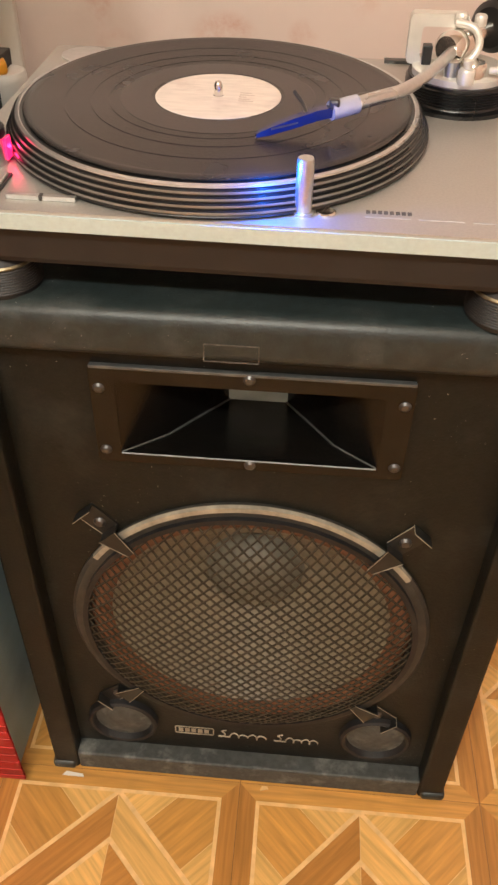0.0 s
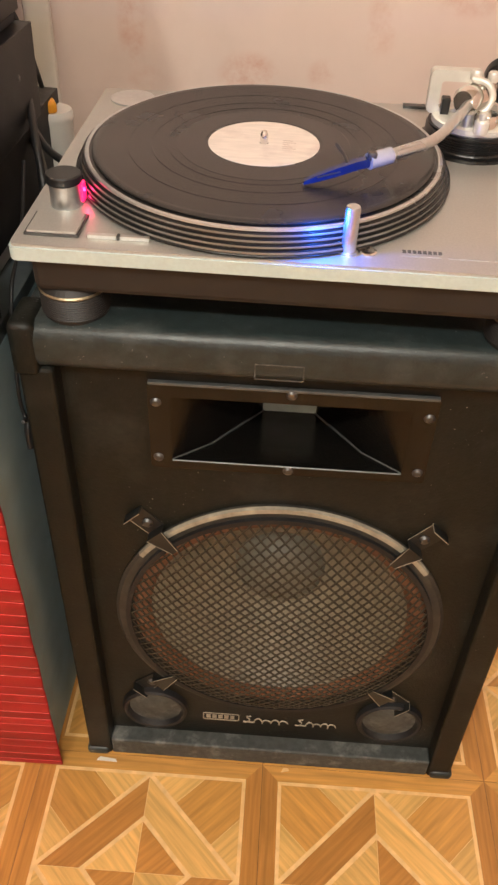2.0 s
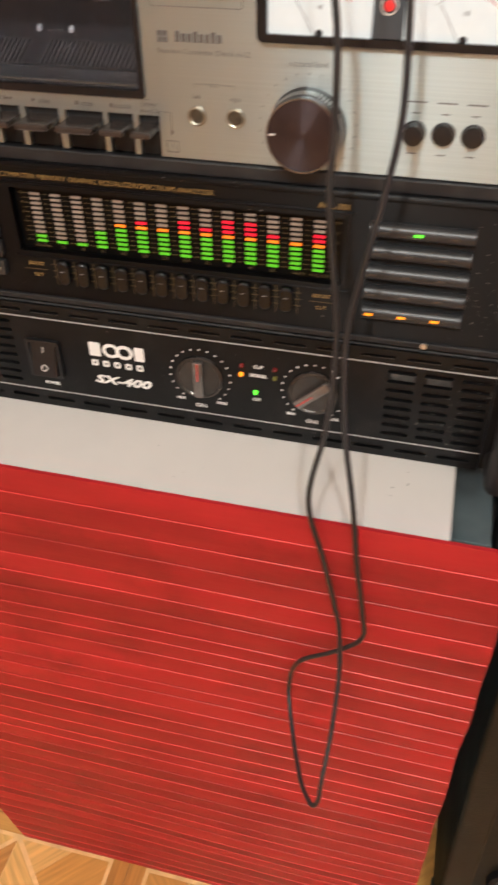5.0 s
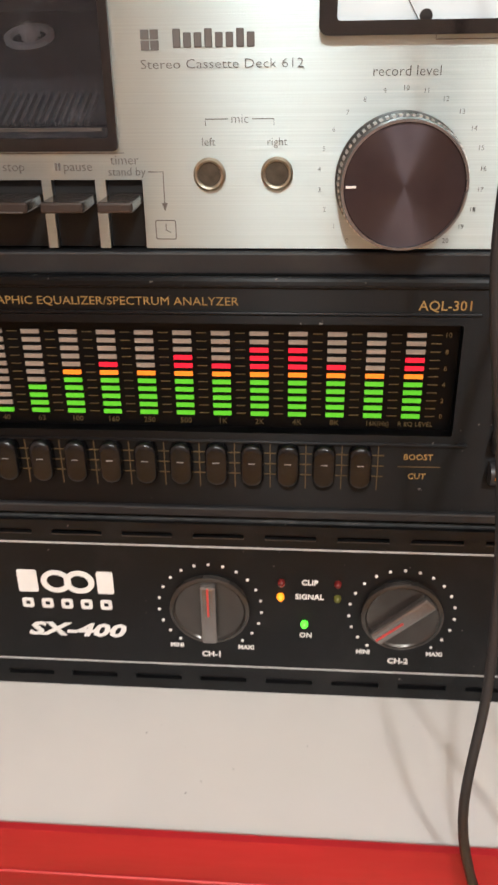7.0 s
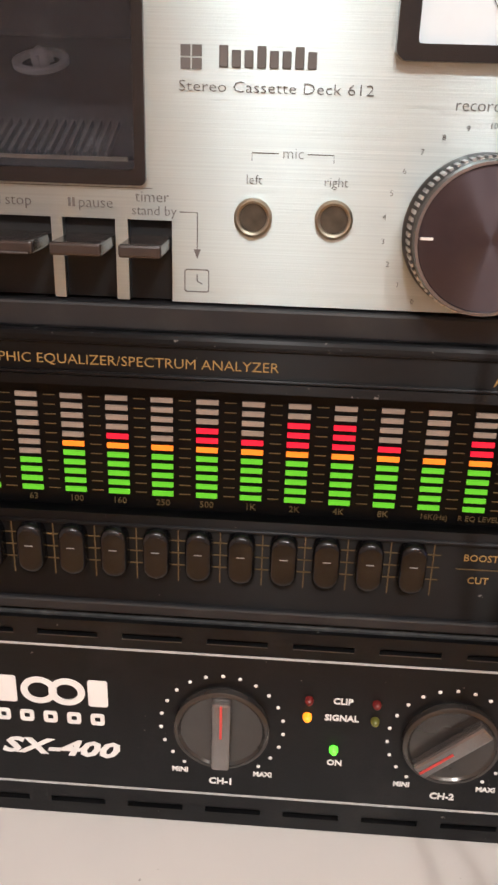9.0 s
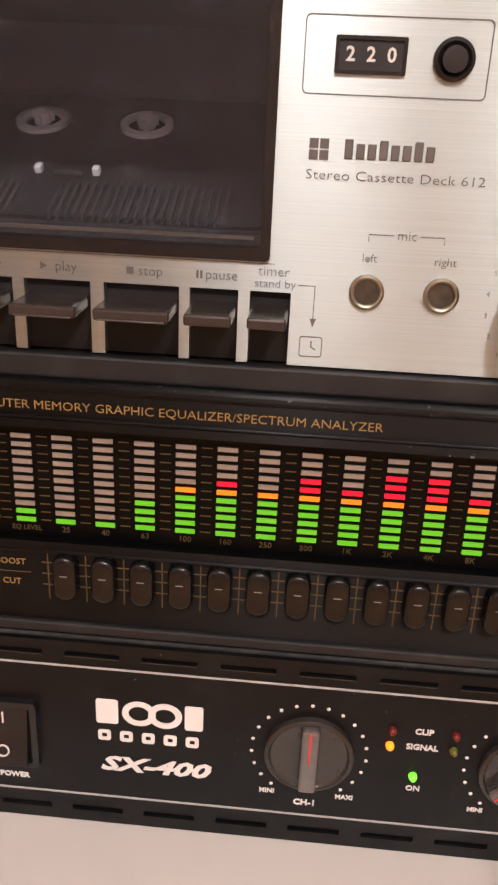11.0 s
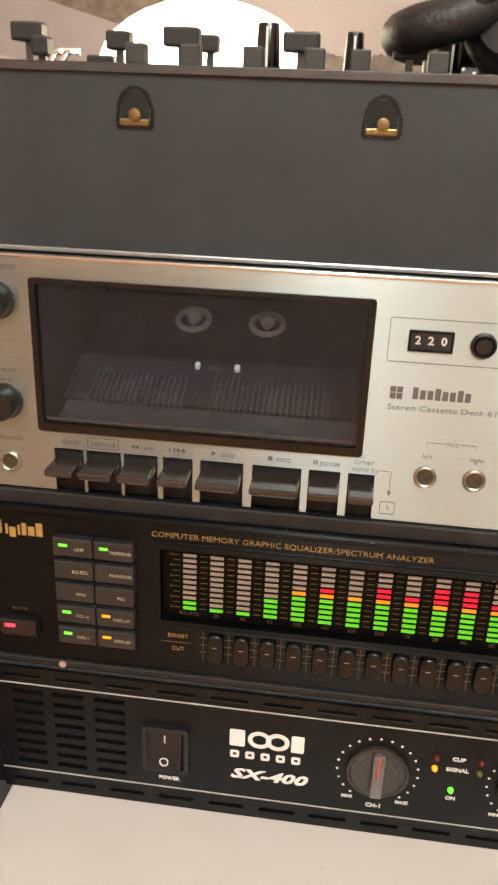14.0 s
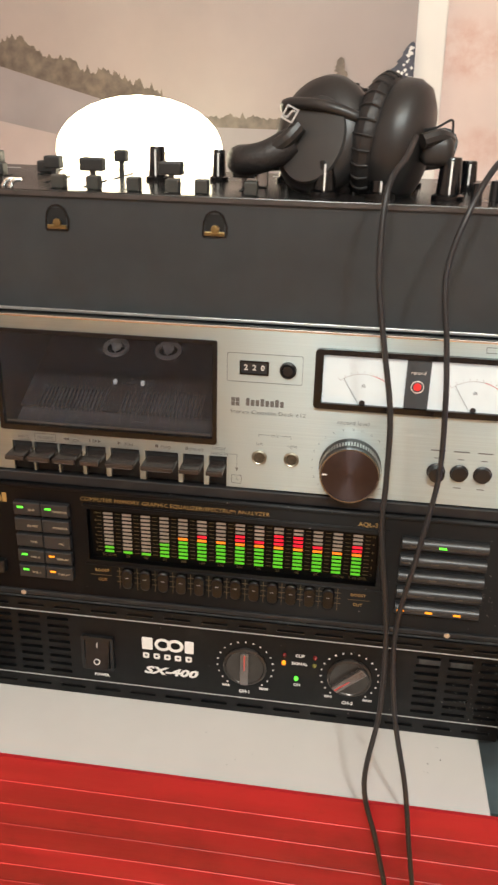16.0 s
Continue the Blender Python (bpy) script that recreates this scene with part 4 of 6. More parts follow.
    cw += [(0.016, 0.014), (0, 0.014)]
    CW = Matrix.Translation((px + 0.030, py + 0.034, 0.052)) @ pose(0, 0, 0, 90, 0, -36)
    wt = part("counterweight", lathe(BM(), cw, CW, 40), "black_plastic", t, "black ribbed counterweight with pale scale", 40)
    bm = BM()
    for k in range(24):
        a = math.pi * 2 * k / 24
        tmp = BM()
        box(tmp, 0.0165 if k % 3 else 0.0135, -0.0004, -0.0005, 0.0188, 0.0004, 0.0005)
        join(bm, tmp, CW @ Matrix.Translation((0, 0, -0.0161)) @ pose(0, 0, 0, 0, 0, math.degrees(a)))
    part("scale_mark", bm, "white_print", wt)
    part("arm_tail", tube(BM(), [(0.3735, 0.237, 0.0440), (px, py + 0.004, 0.046), (px + 0.026, py + 0.030, 0.051)], 0.0072, 16, 4), "chrome", t, "polished arm tube", 50)
    part("lift_cylinder", lathe(BM(), [(0.0068, 0.026), (0.0068, 0.036), (0.0058, 0.0375), (0.0035, 0.0378), (0.0042, 0.044), (0, 0.045)], Matrix.Translation((px + 0.000, py - 0.040, 0)), 24), "plate_pale", t, "small pale lift cylinder", 40)
    part("lift_lever", tube(BM(), [(px + 0.020, py - 0.030, 0.034), (px + 0.036, py - 0.036, 0.036), (px + 0.050, py - 0.034, 0.038)], 0.0030, 10, 4), "plate_pale", t, "", 60)
    part("arm_lift", lathe(BM(), [(0.0055, 0.024), (0.0055, 0.040), (0.0, 0.041)], Matrix.Translation((px - 0.012, py - 0.030, 0)), 20), "alu", t, "", 40)
    part("arm_rest", box(BM(), px - 0.034, py - 0.004, 0.027, px - 0.026, py + 0.006, 0.043, 0.001), "black_plastic", t)
    part("dial_wheel", lathe(BM(), [(0.0, 0.012), (0.010, 0.012), (0.0115, 0.010), (0.0115, 0), (0, 0)], Matrix.Translation((px + 0.006, py - 0.026, 0.027)), 28), "chrome", t, "", 40)
    # headshell with blue cartridge
    hx, hy = 0.2775, 0.1033
    d = Vector((0.2247 - hx, 0.0866 - hy, 0)).normalized()
    s = Vector((-d.y, d.x, 0))
    L = Vector((0.2247 - hx, 0.0866 - hy, 0)).length
    bm = BM()
    prof = ((0.0, 0.0032, 0.0420, 0.0350), (0.2, 0.0038, 0.0408, 0.0335), (0.55, 0.0034, 0.0355, 0.0285), (0.85, 0.0026, 0.0300, 0.0248), (1.0, 0.0016, 0.0262, 0.0235))
    rows = []
    for f, w, zt, zb in prof:
        o = Vector((hx, hy, 0)) + d * L * f
        rows.append([bm.verts.new(o + s * w * k + Vector((0, 0, z))) for k, z in ((-1, zt), (1, zt), (1, zb), (-1, zb))])
    for q0, q1 in zip(rows, rows[1:]):
        for i in range(4):
            bm.faces.new((q0[i], q0[(i + 1) % 4], q1[(i + 1) % 4], q1[i]))
    bm.faces.new(rows[0])
    bm.faces.new(rows[-1])
    cart = part("cartridge", bm, "blue_plastic", t, "blue one-piece cartridge")
    o = Vector((hx, hy, 0)) + d * L * 0.33
    bm = BM()
    tmp = BM()
    box(tmp, -0.010, -0.0003, -0.0006, 0.010, 0.0003, 0.0006)
    join(bm, tmp, Matrix.Translation(o + d * L * 0.30 + s * (0.0034 if s.y < 0 else -0.0034) + Vector((0, 0, 0.0315))) @ Matrix.Rotation(math.atan2(d.y, d.x), 4, "Z") @ pose(0, 0, 0, 0, 10, 0))
    part("cartridge_stripe", bm, "dark_steel", cart)
    part("finger_lift", tube(BM(), [tuple(o + Vector((0, 0, 0.038))), tuple(o - s * 0.013 + Vector((0, 0, 0.041))), tuple(o - s * 0.022 + d * 0.004 + Vector((0, 0, 0.046)))], 0.0014, 8, 5), "dark_steel", cart)
    part("collar_tab", box(BM(), hx - 0.002, hy - 0.004, 0.040, hx + 0.006, hy + 0.004, 0.0475, 0.002), "dark_steel", cart)
    part("stylus", tube(BM(), [tuple(Vector((0.2247, 0.0866, 0.0255)) - d * 0.006), (0.2247, 0.0866, 0.0235)], 0.0006, 6, 0), "alu", cart)


turntable()


def record():
    m = TT @ pose(0.1866, 0.1694, 0.0207)
    r = thing("vinyl_record", m, "black twelve-inch vinyl record with pale paper label on platter", "record")
    prof = [(0.1535, 0.0002), (0.1538, 0.0012), (0.1525, 0.0019), (0.146, 0.0016)]
    rad = 0.146
    while rad > 0.060:
        nxt = rad - 0.0012
        prof += [(rad - 0.0006, 0.00150), (nxt, 0.00162)]
        rad = nxt
    prof += [(0.057, 0.0013), (0.0505, 0.0016), (0.0, 0.0016)]
    disc = part("disc", lathe(BM(), prof, None, 160), "vinyl", r, "grooved black vinyl", 60)
    for rr in (0.1005, 0.121, 0.0860):
        part("track_gap", lathe(BM(), [(rr, 0.0017), (rr + 0.0002, 0.00185), (rr + 0.0008, 0.00185), (rr + 0.001, 0.0017)], None, 128), "vinyl_gap", disc)
    part("run_out", lathe(BM(), [(0.0780, 0.0016), (0.0775, 0.00175), (0.0535, 0.00175), (0.0530, 0.0016)], None, 128), "vinyl_gap", disc, "smooth band round the label")
    part("label", lathe(BM(), [(0.0505, 0.0017), (0.0500, 0.0021), (0.0041, 0.0021), (0.0041, 0.0017)], None, 72), "paper_label", r, "pale pinkish paper label, print unreadable")
    bm = BM()
    for k in range(5):
        box(bm, 0.017, -0.012 + k * 0.0045, 0.0021, 0.017 + 0.012 - 0.003 * (k % 3), -0.0105 + k * 0.0045, 0.0023)
    part("label_print", bm, "label_pink", r)


MAT["vinyl_gap"] = material("vinyl_gap", (0.02, 0.018, 0.017), 0.18, 0, 0.1, 60)
MAT["label_pink"] = material("label_pink", (0.5, 0.40, 0.36), 0.7, 0, 0.1, 60)
record()

# ---- the stack of equipment: everything on the white board leans 1.3 degrees to its right ----
RACK = pose(-0.425, 0.5435, 0.727, 0, 1.3, 0)
UNIT = Matrix.Scale(1.015, 4)


def cabinet():
    c = thing("cabinet", RACK @ pose(0, 0, 0), "blue-grey painted cabinet behind the red sheet", "cabinet")
    x0, x1, y0, y1, z0, z1 = -0.265, 0.2215, -0.040, 0.44, -0.7308, -0.034
    part("side_panel", box(BM(), x1 - 0.018, y0, z0, x1, y1, z1 - 0.018, 0.001), "cabinet_blue", c)
    part("side_panel", box(BM(), x0, y0, z0 + 0.012, x0 + 0.018, y1, z1 - 0.018, 0.001), "cabinet_blue", c)
    part("top_panel", box(BM(), x0, y0, z1 - 0.018, x1, y1, z1, 0.001), "cabinet_top", c, "dark dusty top")
    part("bottom_panel", box(BM(), x0 + 0.018, y0, z0 + 0.05, x1 - 0.018, y1, z0 + 0.068), "cabinet_blue", c)
    part("back_panel", box(BM(), x0 + 0.018, y1 - 0.006, z0 + 0.068, x1 - 0.018, y1, z1 - 0.018), "cabinet_blue", c)
    b = finish("white_board", box(BM(), -0.2085, -0.0770, -0.033, 0.191, 0.40, -0.0005, 0.0015), "white_board")
    b.matrix_world = RACK
    tagged(b, "white laminated board under the power amplifier", "board")


cabinet()


def red_sheet():
    """A stiff red sheet of narrow horizontal folds, slightly buckled, leaning on the cabinet."""
    s = thing("red_sheet", pose(0, 0, 0), "red ribbed plastic sheet leaning before the white board", "panel")
    XL, XR, ZT, ZB = -0.76, -0.191, 0.7300, 0.004
    rnd = random.Random(3)
    lines = [ZB + 0.012]
    while lines[-1] < ZT - 0.02:
        lines.append(lines[-1] + 0.0212 + rnd.uniform(-0.0045, 0.0045))
    lines[-1] = ZT

    def place(x, z):
        f = (ZT - z) / (ZT - ZB)
        y = 0.4625 + 0.031 * f + 0.004 * noise.noise((x * 3, z * 3, 1)) * min(1, f * 5)
        return Vector((x, y, z - 0.0227 * (x + 0.425) * (1 - f)))

    def right(z):
        f = (ZT - z) / (ZT - ZB)
        return XR - 0.014 * f + 0.0022 * noise.noise((0, z * 14, 5))

    def left(z):
        return XL + 0.05 * max(0, 1 - ((z - 0.004) / 0.30)) ** 1.3
    n = 26
    for a, b in zip([ZB] + lines, lines):
        bm = BM()
        a2, b2 = a, b - 0.0002
        fr = []
        for k, (z, out) in enumerate(((a2, 0.0), (a2 + 0.002, -0.0003), ((a2 + b2) / 2, -0.0006), (b2 - 0.002, -0.0003), (b2, 0.0))):
            row = []
            for i in range(n + 1):
                x = left(z) + (right(z) - left(z)) * i / n
                p = place(x, z)
                p.y += out
                row.append(bm.verts.new(p))
            fr.append(row)
        back = [[bm.verts.new(v.co + Vector((0, 0.003, 0))) for v in row] for row in (fr[0], fr[-1])]
        for q0, q1 in zip(fr, fr[1:]):
            for i in range(n):
                bm.faces.new((q0[i], q0[i + 1], q1[i + 1], q1[i]))
        for i in range(n):
            bm.faces.new((back[0][i], back[0][i + 1], back[1][i + 1], back[1][i]))
            bm.faces.new((fr[-1][i], fr[-1][i + 1], back[1][i + 1], back[1][i]))
            bm.faces.new((fr[0][i], fr[0][i + 1], back[0][i + 1], back[0][i]))
        part("slat", bm, "red_sheet", s, "", 50)
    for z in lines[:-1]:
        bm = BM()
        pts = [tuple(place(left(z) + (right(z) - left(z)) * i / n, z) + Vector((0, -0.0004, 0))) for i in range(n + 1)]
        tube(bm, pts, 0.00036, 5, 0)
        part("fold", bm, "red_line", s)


red_sheet()

# ---- power amplifier ----
MAT["grip_grey"] = material("grip_grey", (0.20, 0.185, 0.175), 0.24, 0.75, 0.15, 90)


def slots(x0, x1, count, width):
    step = (x1 - x0) / count
    return [(x0 + step * (i + 0.5) - width / 2, x0 + step * (i + 0.5) + width / 2) for i in range(count)]


def power_amp():
    a = thing("power_amplifier", RACK @ pose(-0.0040, -0.003, 0) @ UNIT, "black rack power amplifier with two level knobs", "amplifier")
    part("chassis", box(BM(), -0.205, 0.006, 0.001, 0.205, 0.385, 0.0855), "black_matt", a)
    part("dusty_cover", box(BM(), -0.205, 0.004, 0.0855, 0.205, 0.385, 0.0875, 0.0006), "dusty_top", a, "dusty top cover")
    xs = slots(-0.203, 0.203, 14, 0.0205)
    for z0, z1, za, zb in ((0.0770, 0.0875, 0.0812, 0.0832), (0.0, 0.0140, 0.0055, 0.0082)):
        p = part("slotted_strip", perforated(BM(), -0.205, 0.205, z0, z1, xs, [(za, zb)], 0.0, 0.002), "black_metal", a)
        for c, d in xs if z0 > 0.05 else ():
            part("slot_edge", box(BM(), c, -0.0002, za - 0.0003, d, 0.0, za), "dark_steel", p)
    part("front_panel", box(BM(), -0.128, 0, 0.014, 0.128, 0.003, 0.077), "black_metal", a)
    rows = [(0.0195 + i * 0.0072, 0.0225 + i * 0.0072) for i in range(8)]
    for x0, x1 in ((-0.205, -0.128), (0.128, 0.205)):
        c0 = x0 + 0.010
        cols = [(c0 + i * 0.0235, c0 + i * 0.0235 + 0.0175) for i in range(3)]
        part("vent_panel", perforated(BM(), x0, x1, 0.014, 0.077, cols, rows, 0, 0.003), "black_metal", a, "vent slots")
    for z in (0.0143, 0.0765):
        part("pin_line", box(BM(), -0.2045, -0.0004, z, 0.2045, 0, z + 0.0007), "grey_line", a)
    # ears with handles
    for sx in (-1, 1):
        e = part("rack_ear", box(BM(), *(sorted((sx * 0.2055, sx * 0.2415))[0], 0.0, 0.0015, sorted((sx * 0.2055, sx * 0.2415))[1], 0.003, 0.0870), 0.001), "black_metal", a)
        x = sx * 0.2165
        part("handle", tube(BM(), [(x, 0.002, 0.076), (x, -0.018, 0.0765), (x, -0.029, 0.072), (x, -0.032, 0.060), (x, -0.032, 0.028), (x, -0.029, 0.016), (x, -0.018, 0.0115), (x, 0.002, 0.012)], 0.0085, 14, 4), "black_matt", e, "black rounded handle", 60)
        for z in (0.012, 0.076):
            part("mounting_hole", lathe(BM(), [(0.0052, 0.0004), (0.0052, 0.0009), (0.0, 0.0009)], at(sx * 0.233, 0.0, z), 16), "void", e)
    # rocker switch
    s = part("power_switch", frame_ring(BM(), rounded(-0.1195, 0.0265, -0.0935, 0.0580, 0.002), rounded(-0.1170, 0.0290, -0.0960, 0.0555, 0.001), -0.0030, 0), "black_plastic", a, "black rocker switch")
    bm = BM()
    q = [bm.verts.new(v) for v in ((-0.1165, -0.0012, 0.0552), (-0.0975, -0.0012, 0.0552), (-0.0975, -0.0052, 0.0292), (-0.1165, -0.0052, 0.0292), (-0.1165, -0.0024, 0.044), (-0.0975, -0.0024, 0.044))]
    w = [bm.verts.new(v) for v in ((-0.1165, 0.002, 0.0552), (-0.0975, 0.002, 0.0552), (-0.0975, 0.002, 0.0292), (-0.1165, 0.002, 0.0292))]
    for f in ((q[0], q[1], q[5], q[4]), (q[4], q[5], q[2], q[3]), (q[0], w[0], w[1], q[1]), (q[3], q[2], w[2], w[3]), (q[0], q[4], q[3], w[3], w[0]), (q[1], w[1], w[2], q[2], q[5])):
        bm.faces.new(f)
    r = part("rocker", bm, "black_plastic", s)
    part("on_mark", box(BM(), -0.1073, -0.0021, 0.0470, -0.1067, -0.0016, 0.0520), "white_print", r)
    part("off_mark", lathe(BM(), [(0.0026, 0.0), (0.0026, 0.0004), (0.0020, 0.0004), (0.0020, 0)], at(-0.107, -0.0042, 0.0355, pose(0, 0, 0, 80, 0, 0)), 24), "white_print", r)
    for o in (s, r, *r.children):
        o.data.transform(Matrix.Translation((-0.0006, 0, 0.0016)))
    lettering("POWER", 0.0034, -0.1055, -0.0002, 0.0215, "white_print", a, offset=0.00012)
    # maker's mark as plain shapes, model lettering
    bm = BM()
    x = -0.0715
    plate(bm, rounded(x, 0.0515, x + 0.0085, 0.0628, 0.0010), -0.0003, 0)
    for cx in (x + 0.0165, x + 0.0265):
        o = [(cx + 0.0065 * math.cos(2 * math.pi * k / 28), 0.0572 + 0.0057 * math.sin(2 * math.pi * k / 28)) for k in range(28)]
        i = [(cx + 0.0040 * math.cos(2 * math.pi * k / 28), 0.0572 + 0.0034 * math.sin(2 * math.pi * k / 28)) for k in range(28)]
        frame_ring(bm, o, i, -0.0003 - 0.0002 * (cx > x + 0.02), 0)
    plate(bm, rounded(x + 0.0340, 0.0515, x + 0.0410, 0.0628, 0.0010), -0.0003, 0)
    part("brand_emblem", bm, "white_print", a, "white block emblem")
    for k in range(5):
        part("brand_bar", frame_ring(BM(), rounded(x + 0.0005 + k * 0.0085, 0.0432, x + 0.0055 + k * 0.0085, 0.0482, 0.0012), rounded(x + 0.0020 + k * 0.0085, 0.0447, x + 0.0040 + k * 0.0085, 0.0467, 0.0004), -0.0003, 0), "white_print", a)
    lettering("SX-400", 0.0094, -0.0495, -0.0002, 0.0315, "white_print", a, shear=0.28, wide=1.5, offset=0.00035)
    # level knobs with dot scales
    for cx, turn, name in ((0.0100, 0, "CH-1"), (0.0900, 132, "CH-2")):
        cz = 0.0463
        k = part("level_knob", lathe(BM(), [(0.0170, 0), (0.0170, 0.0014), (0.0164, 0.0026), (0.0152, 0.0030), (0.0144, 0.0022), (0, 0.0014)], at(cx, 0, cz), 48), "amp_knob", a, "round black knob", 40)
        bm = BM()
        box(bm, -0.0034, -0.0062, -0.0148, 0.0034, -0.0012, 0.0148, 0.0012)
        bm.transform(at(cx, 0, cz, pose(0, 0, 0, 0, -turn, 0)))
        part("knob_rim", lathe(BM(), [(0.0171, 0.0012), (0.0168, 0.0027), (0.0161, 0.0031), (0.0154, 0.0031)], at(cx, 0, cz), 48), "amp_knob", k, "", 40)
        part("grip", bm, "grip_grey", k, "grey metallic grip bar")
        bm = BM()
        box(bm, -0.0004, -0.0065, 0.0, 0.0004, -0.0061, 0.0140)
        bm.transform(at(cx, 0, cz, pose(0, 0, 0, 0, -turn, 0)))
        part("pointer", bm, "red_mark", k)
        for i in range(19):
            ang = radians(232 - i * 284 / 18)
            part("scale_dot", lathe(BM(), [(0.0007, 0), (0.0007, 0.0002), (0, 0.0003)], at(cx + 0.0218 * math.cos(ang), 0, cz + 0.0218 * math.sin(ang)), 8), "white_print", a)
        lettering(name, 0.0039, cx, -0.0002, 0.0210, "white_print", a, offset=0.00012)
        lettering("MINI", 0.0029, cx - 0.0150, -0.0002, 0.0255, "white_print", a, offset=0.0001)
        lettering("MAXI", 0.0029, cx + 0.0150, -0.0002, 0.0255, "white_print", a, offset=0.0001)
    for x, z, m in ((0.0400, 0.0606, "led_dark"), (0.0632, 0.0606, "led_dark"), (0.0397, 0.0534, "led_amber"), (0.0632, 0.0534, "led_dim"), (0.0498, 0.0396, "led_green")):
        part("indicator", lathe(BM(), [(0.0016, 0), (0.0016, 0.0012), (0.0010, 0.0024), (0, 0.0028)], at(x, 0, z), 14), m, a, "", 60)
    lettering("CLIP", 0.0035, 0.0517, -0.0002, 0.0606, "white_print", a, offset=0.0001)
    lettering("SIGNAL", 0.0035, 0.0517, -0.0002, 0.0534, "white_print", a, offset=0.0001)
    lettering("ON", 0.0034, 0.0505, -0.0002, 0.0333, "white_print", a, offset=0.0001)
    # stickers on the vent panel
    for x in (0.140, 0.163):
        part("sticker", box(BM(), x, -0.0003, 0.0655, x + 0.0155, 0, 0.0700), "dusty_top", a)


power_amp()

# ---- graphic equalizer ----
LEVELS = (2, 1, 1, 4, 6, 7, 6, 8, 7, 9, 9, 7, 6, 8)


def equalizer():
    e = thing("graphic_equalizer", RACK @ pose(-0.0027, 0, 0.0948) @ UNIT, "black graphic equalizer with lit spectrum display bars", "equalizer")
    part("case", box(BM(), -0.2175, 0.0062, 0.002, 0.2175, 0.262, 0.0925, 0.001), "black_metal", e, "painted steel case")
    # feet
    for x in (-0.18, 0.18):
        for y in (0.04, 0.22):
            part("foot", lathe(BM(), [(0.010, -0.0048), (0.011, 0.002)], Matrix.Translation((x, y, 0)), 20), "rubber_base", e)
    # front with a window for the display
    dx0, dx1, dz0, dz1 = -0.1115, 0.1015, 0.0340, 0.0768
    bm = BM()
    frame_ring(bm, [(-0.2175, 0.001), (0.2175, 0.001), (0.2175, 0.0925), (-0.2175, 0.0925)], [(dx0, dz0), (dx1, dz0), (dx1, dz1), (dx0, dz1)], 0, 0.006)
    part("front_panel", bm, "eq_face", e, "black satin front")
    part("top_bevel", box(BM(), -0.2175, -0.0015, 0.0895, 0.2175, 0.010, 0.0935, 0.0014), "eq_face", e)
    part("bottom_lip", box(BM(), -0.2175, -0.002, -0.003, 0.2175, 0.006, 0.0012, 0.0008), "black_matt", e)
    for x in (-0.166, 0.156):
        part("screw", lathe(BM(), [(0.0022, 0), (0.0020, 0.0009), (0, 0.0012)], at(x, -0.002, -0.0008), 14), "alu", e, "", 40)
    part("panel_ridge", box(BM(), -0.1150, -0.0012, 0.0800, 0.1075, 0.0, 0.0812, 0.0005), "eq_face", e, "thin ridge over the display")
    part("panel_ridge", box(BM(), -0.1150, -0.0016, 0.0296, 0.1075, 0.0, 0.0310, 0.0005), "eq_face", e)
    disp = part("display", box(BM(), dx0, 0.0045, dz0, dx1, 0.0055, dz1), "display_black", e, "black display window")
    part("display_frame", frame_ring(BM(), rounded(dx0 - 0.003, dz0 - 0.003, dx1 + 0.003, dz1 + 0.003, 0.0015), rounded(dx0, dz0, dx1, dz1, 0.0008), -0.001, 0.0045), "eq_face", e)
    seg = {}
    for c in range(14):
        x = -0.0972 + c * 0.01412
        for k in range(11):
            lit = k < LEVELS[c]
            m = "seg_off" if not lit else ("seg_green" if k < 5 else "seg_orange" if k == 5 else "seg_red")
            loc = (x, 0.0042, 0.0398 + k * 0.00318)
            if m not in seg:
                o = part("segment", box(BM(), -0.0034, -0.0004, -0.0008, 0.0034, 0.0002, 0.0008), m, disp)
                o.location = loc
                seg[m] = o.data
            else:
                shared("segment", seg[m], disp, loc)
    bm = BM()
    for c in range(15):
        x = -0.1042 + c * 0.01412
        for k in range(11):
            z = 0.0398 + k * 0.00318
            box(bm, x - 0.0018, 0.0040, z - 0.00012, x + 0.0018, 0.0044, z + 0.00012)
    part("scale_tick", bm, "gold_dim", disp)
    for c, txt in enumerate(("EQ LEVEL", "25", "40", "63", "100", "160", "250", "500", "1K", "2K", "4K", "8K", "16K(Hz)", "R EQ LEVEL")):
        lettering(txt, 0.0026 if c in (0, 12, 13) else 0.0031, -0.0972 + c * 0.01412 + (0.002 if c in (12, 13) else 0), 0.0042, 0.0364, "gold_dim", disp)
    for k in range(6):
        lettering(str(2 * k), 0.0026, -0.1070, 0.0042, 0.0398 + k * 0.00636, "gold_dim", disp)
        lettering(str(2 * k), 0.0026, 0.0975, 0.0042, 0.0398 + k * 0.00636, "gold_dim", disp)
    lettering("COMPUTER MEMORY GRAPHIC EQUALIZER/SPECTRUM ANALYZER", 0.0043, -0.1162, -0.0002, 0.0845, "gold_print", e, align="LEFT", wide=1.082, offset=-0.00005)
    lettering("AQL-301", 0.0050, 0.0950, -0.0002, 0.0835, "gold_print", e)
    # maker's mark as plain bars
    part("brand_bar", box(BM(), -0.2000, -0.0004, 0.0765, -0.1945, 0, 0.0845, 0.0006), "gold_print", e)
    for k, (w, h, z) in enumerate(((0.0012, 0.0056, 0), (0.0034, 0.0056, -0.0015), (0.0012, 0.0056, 0), (0.0024, 0.0070, 0), (0.0034, 0.0052, 0), (0.0034, 0.0075, 0))):
        x = (-0.1925, -0.1905, -0.1860, -0.1838, -0.1805, -0.1762)[k]
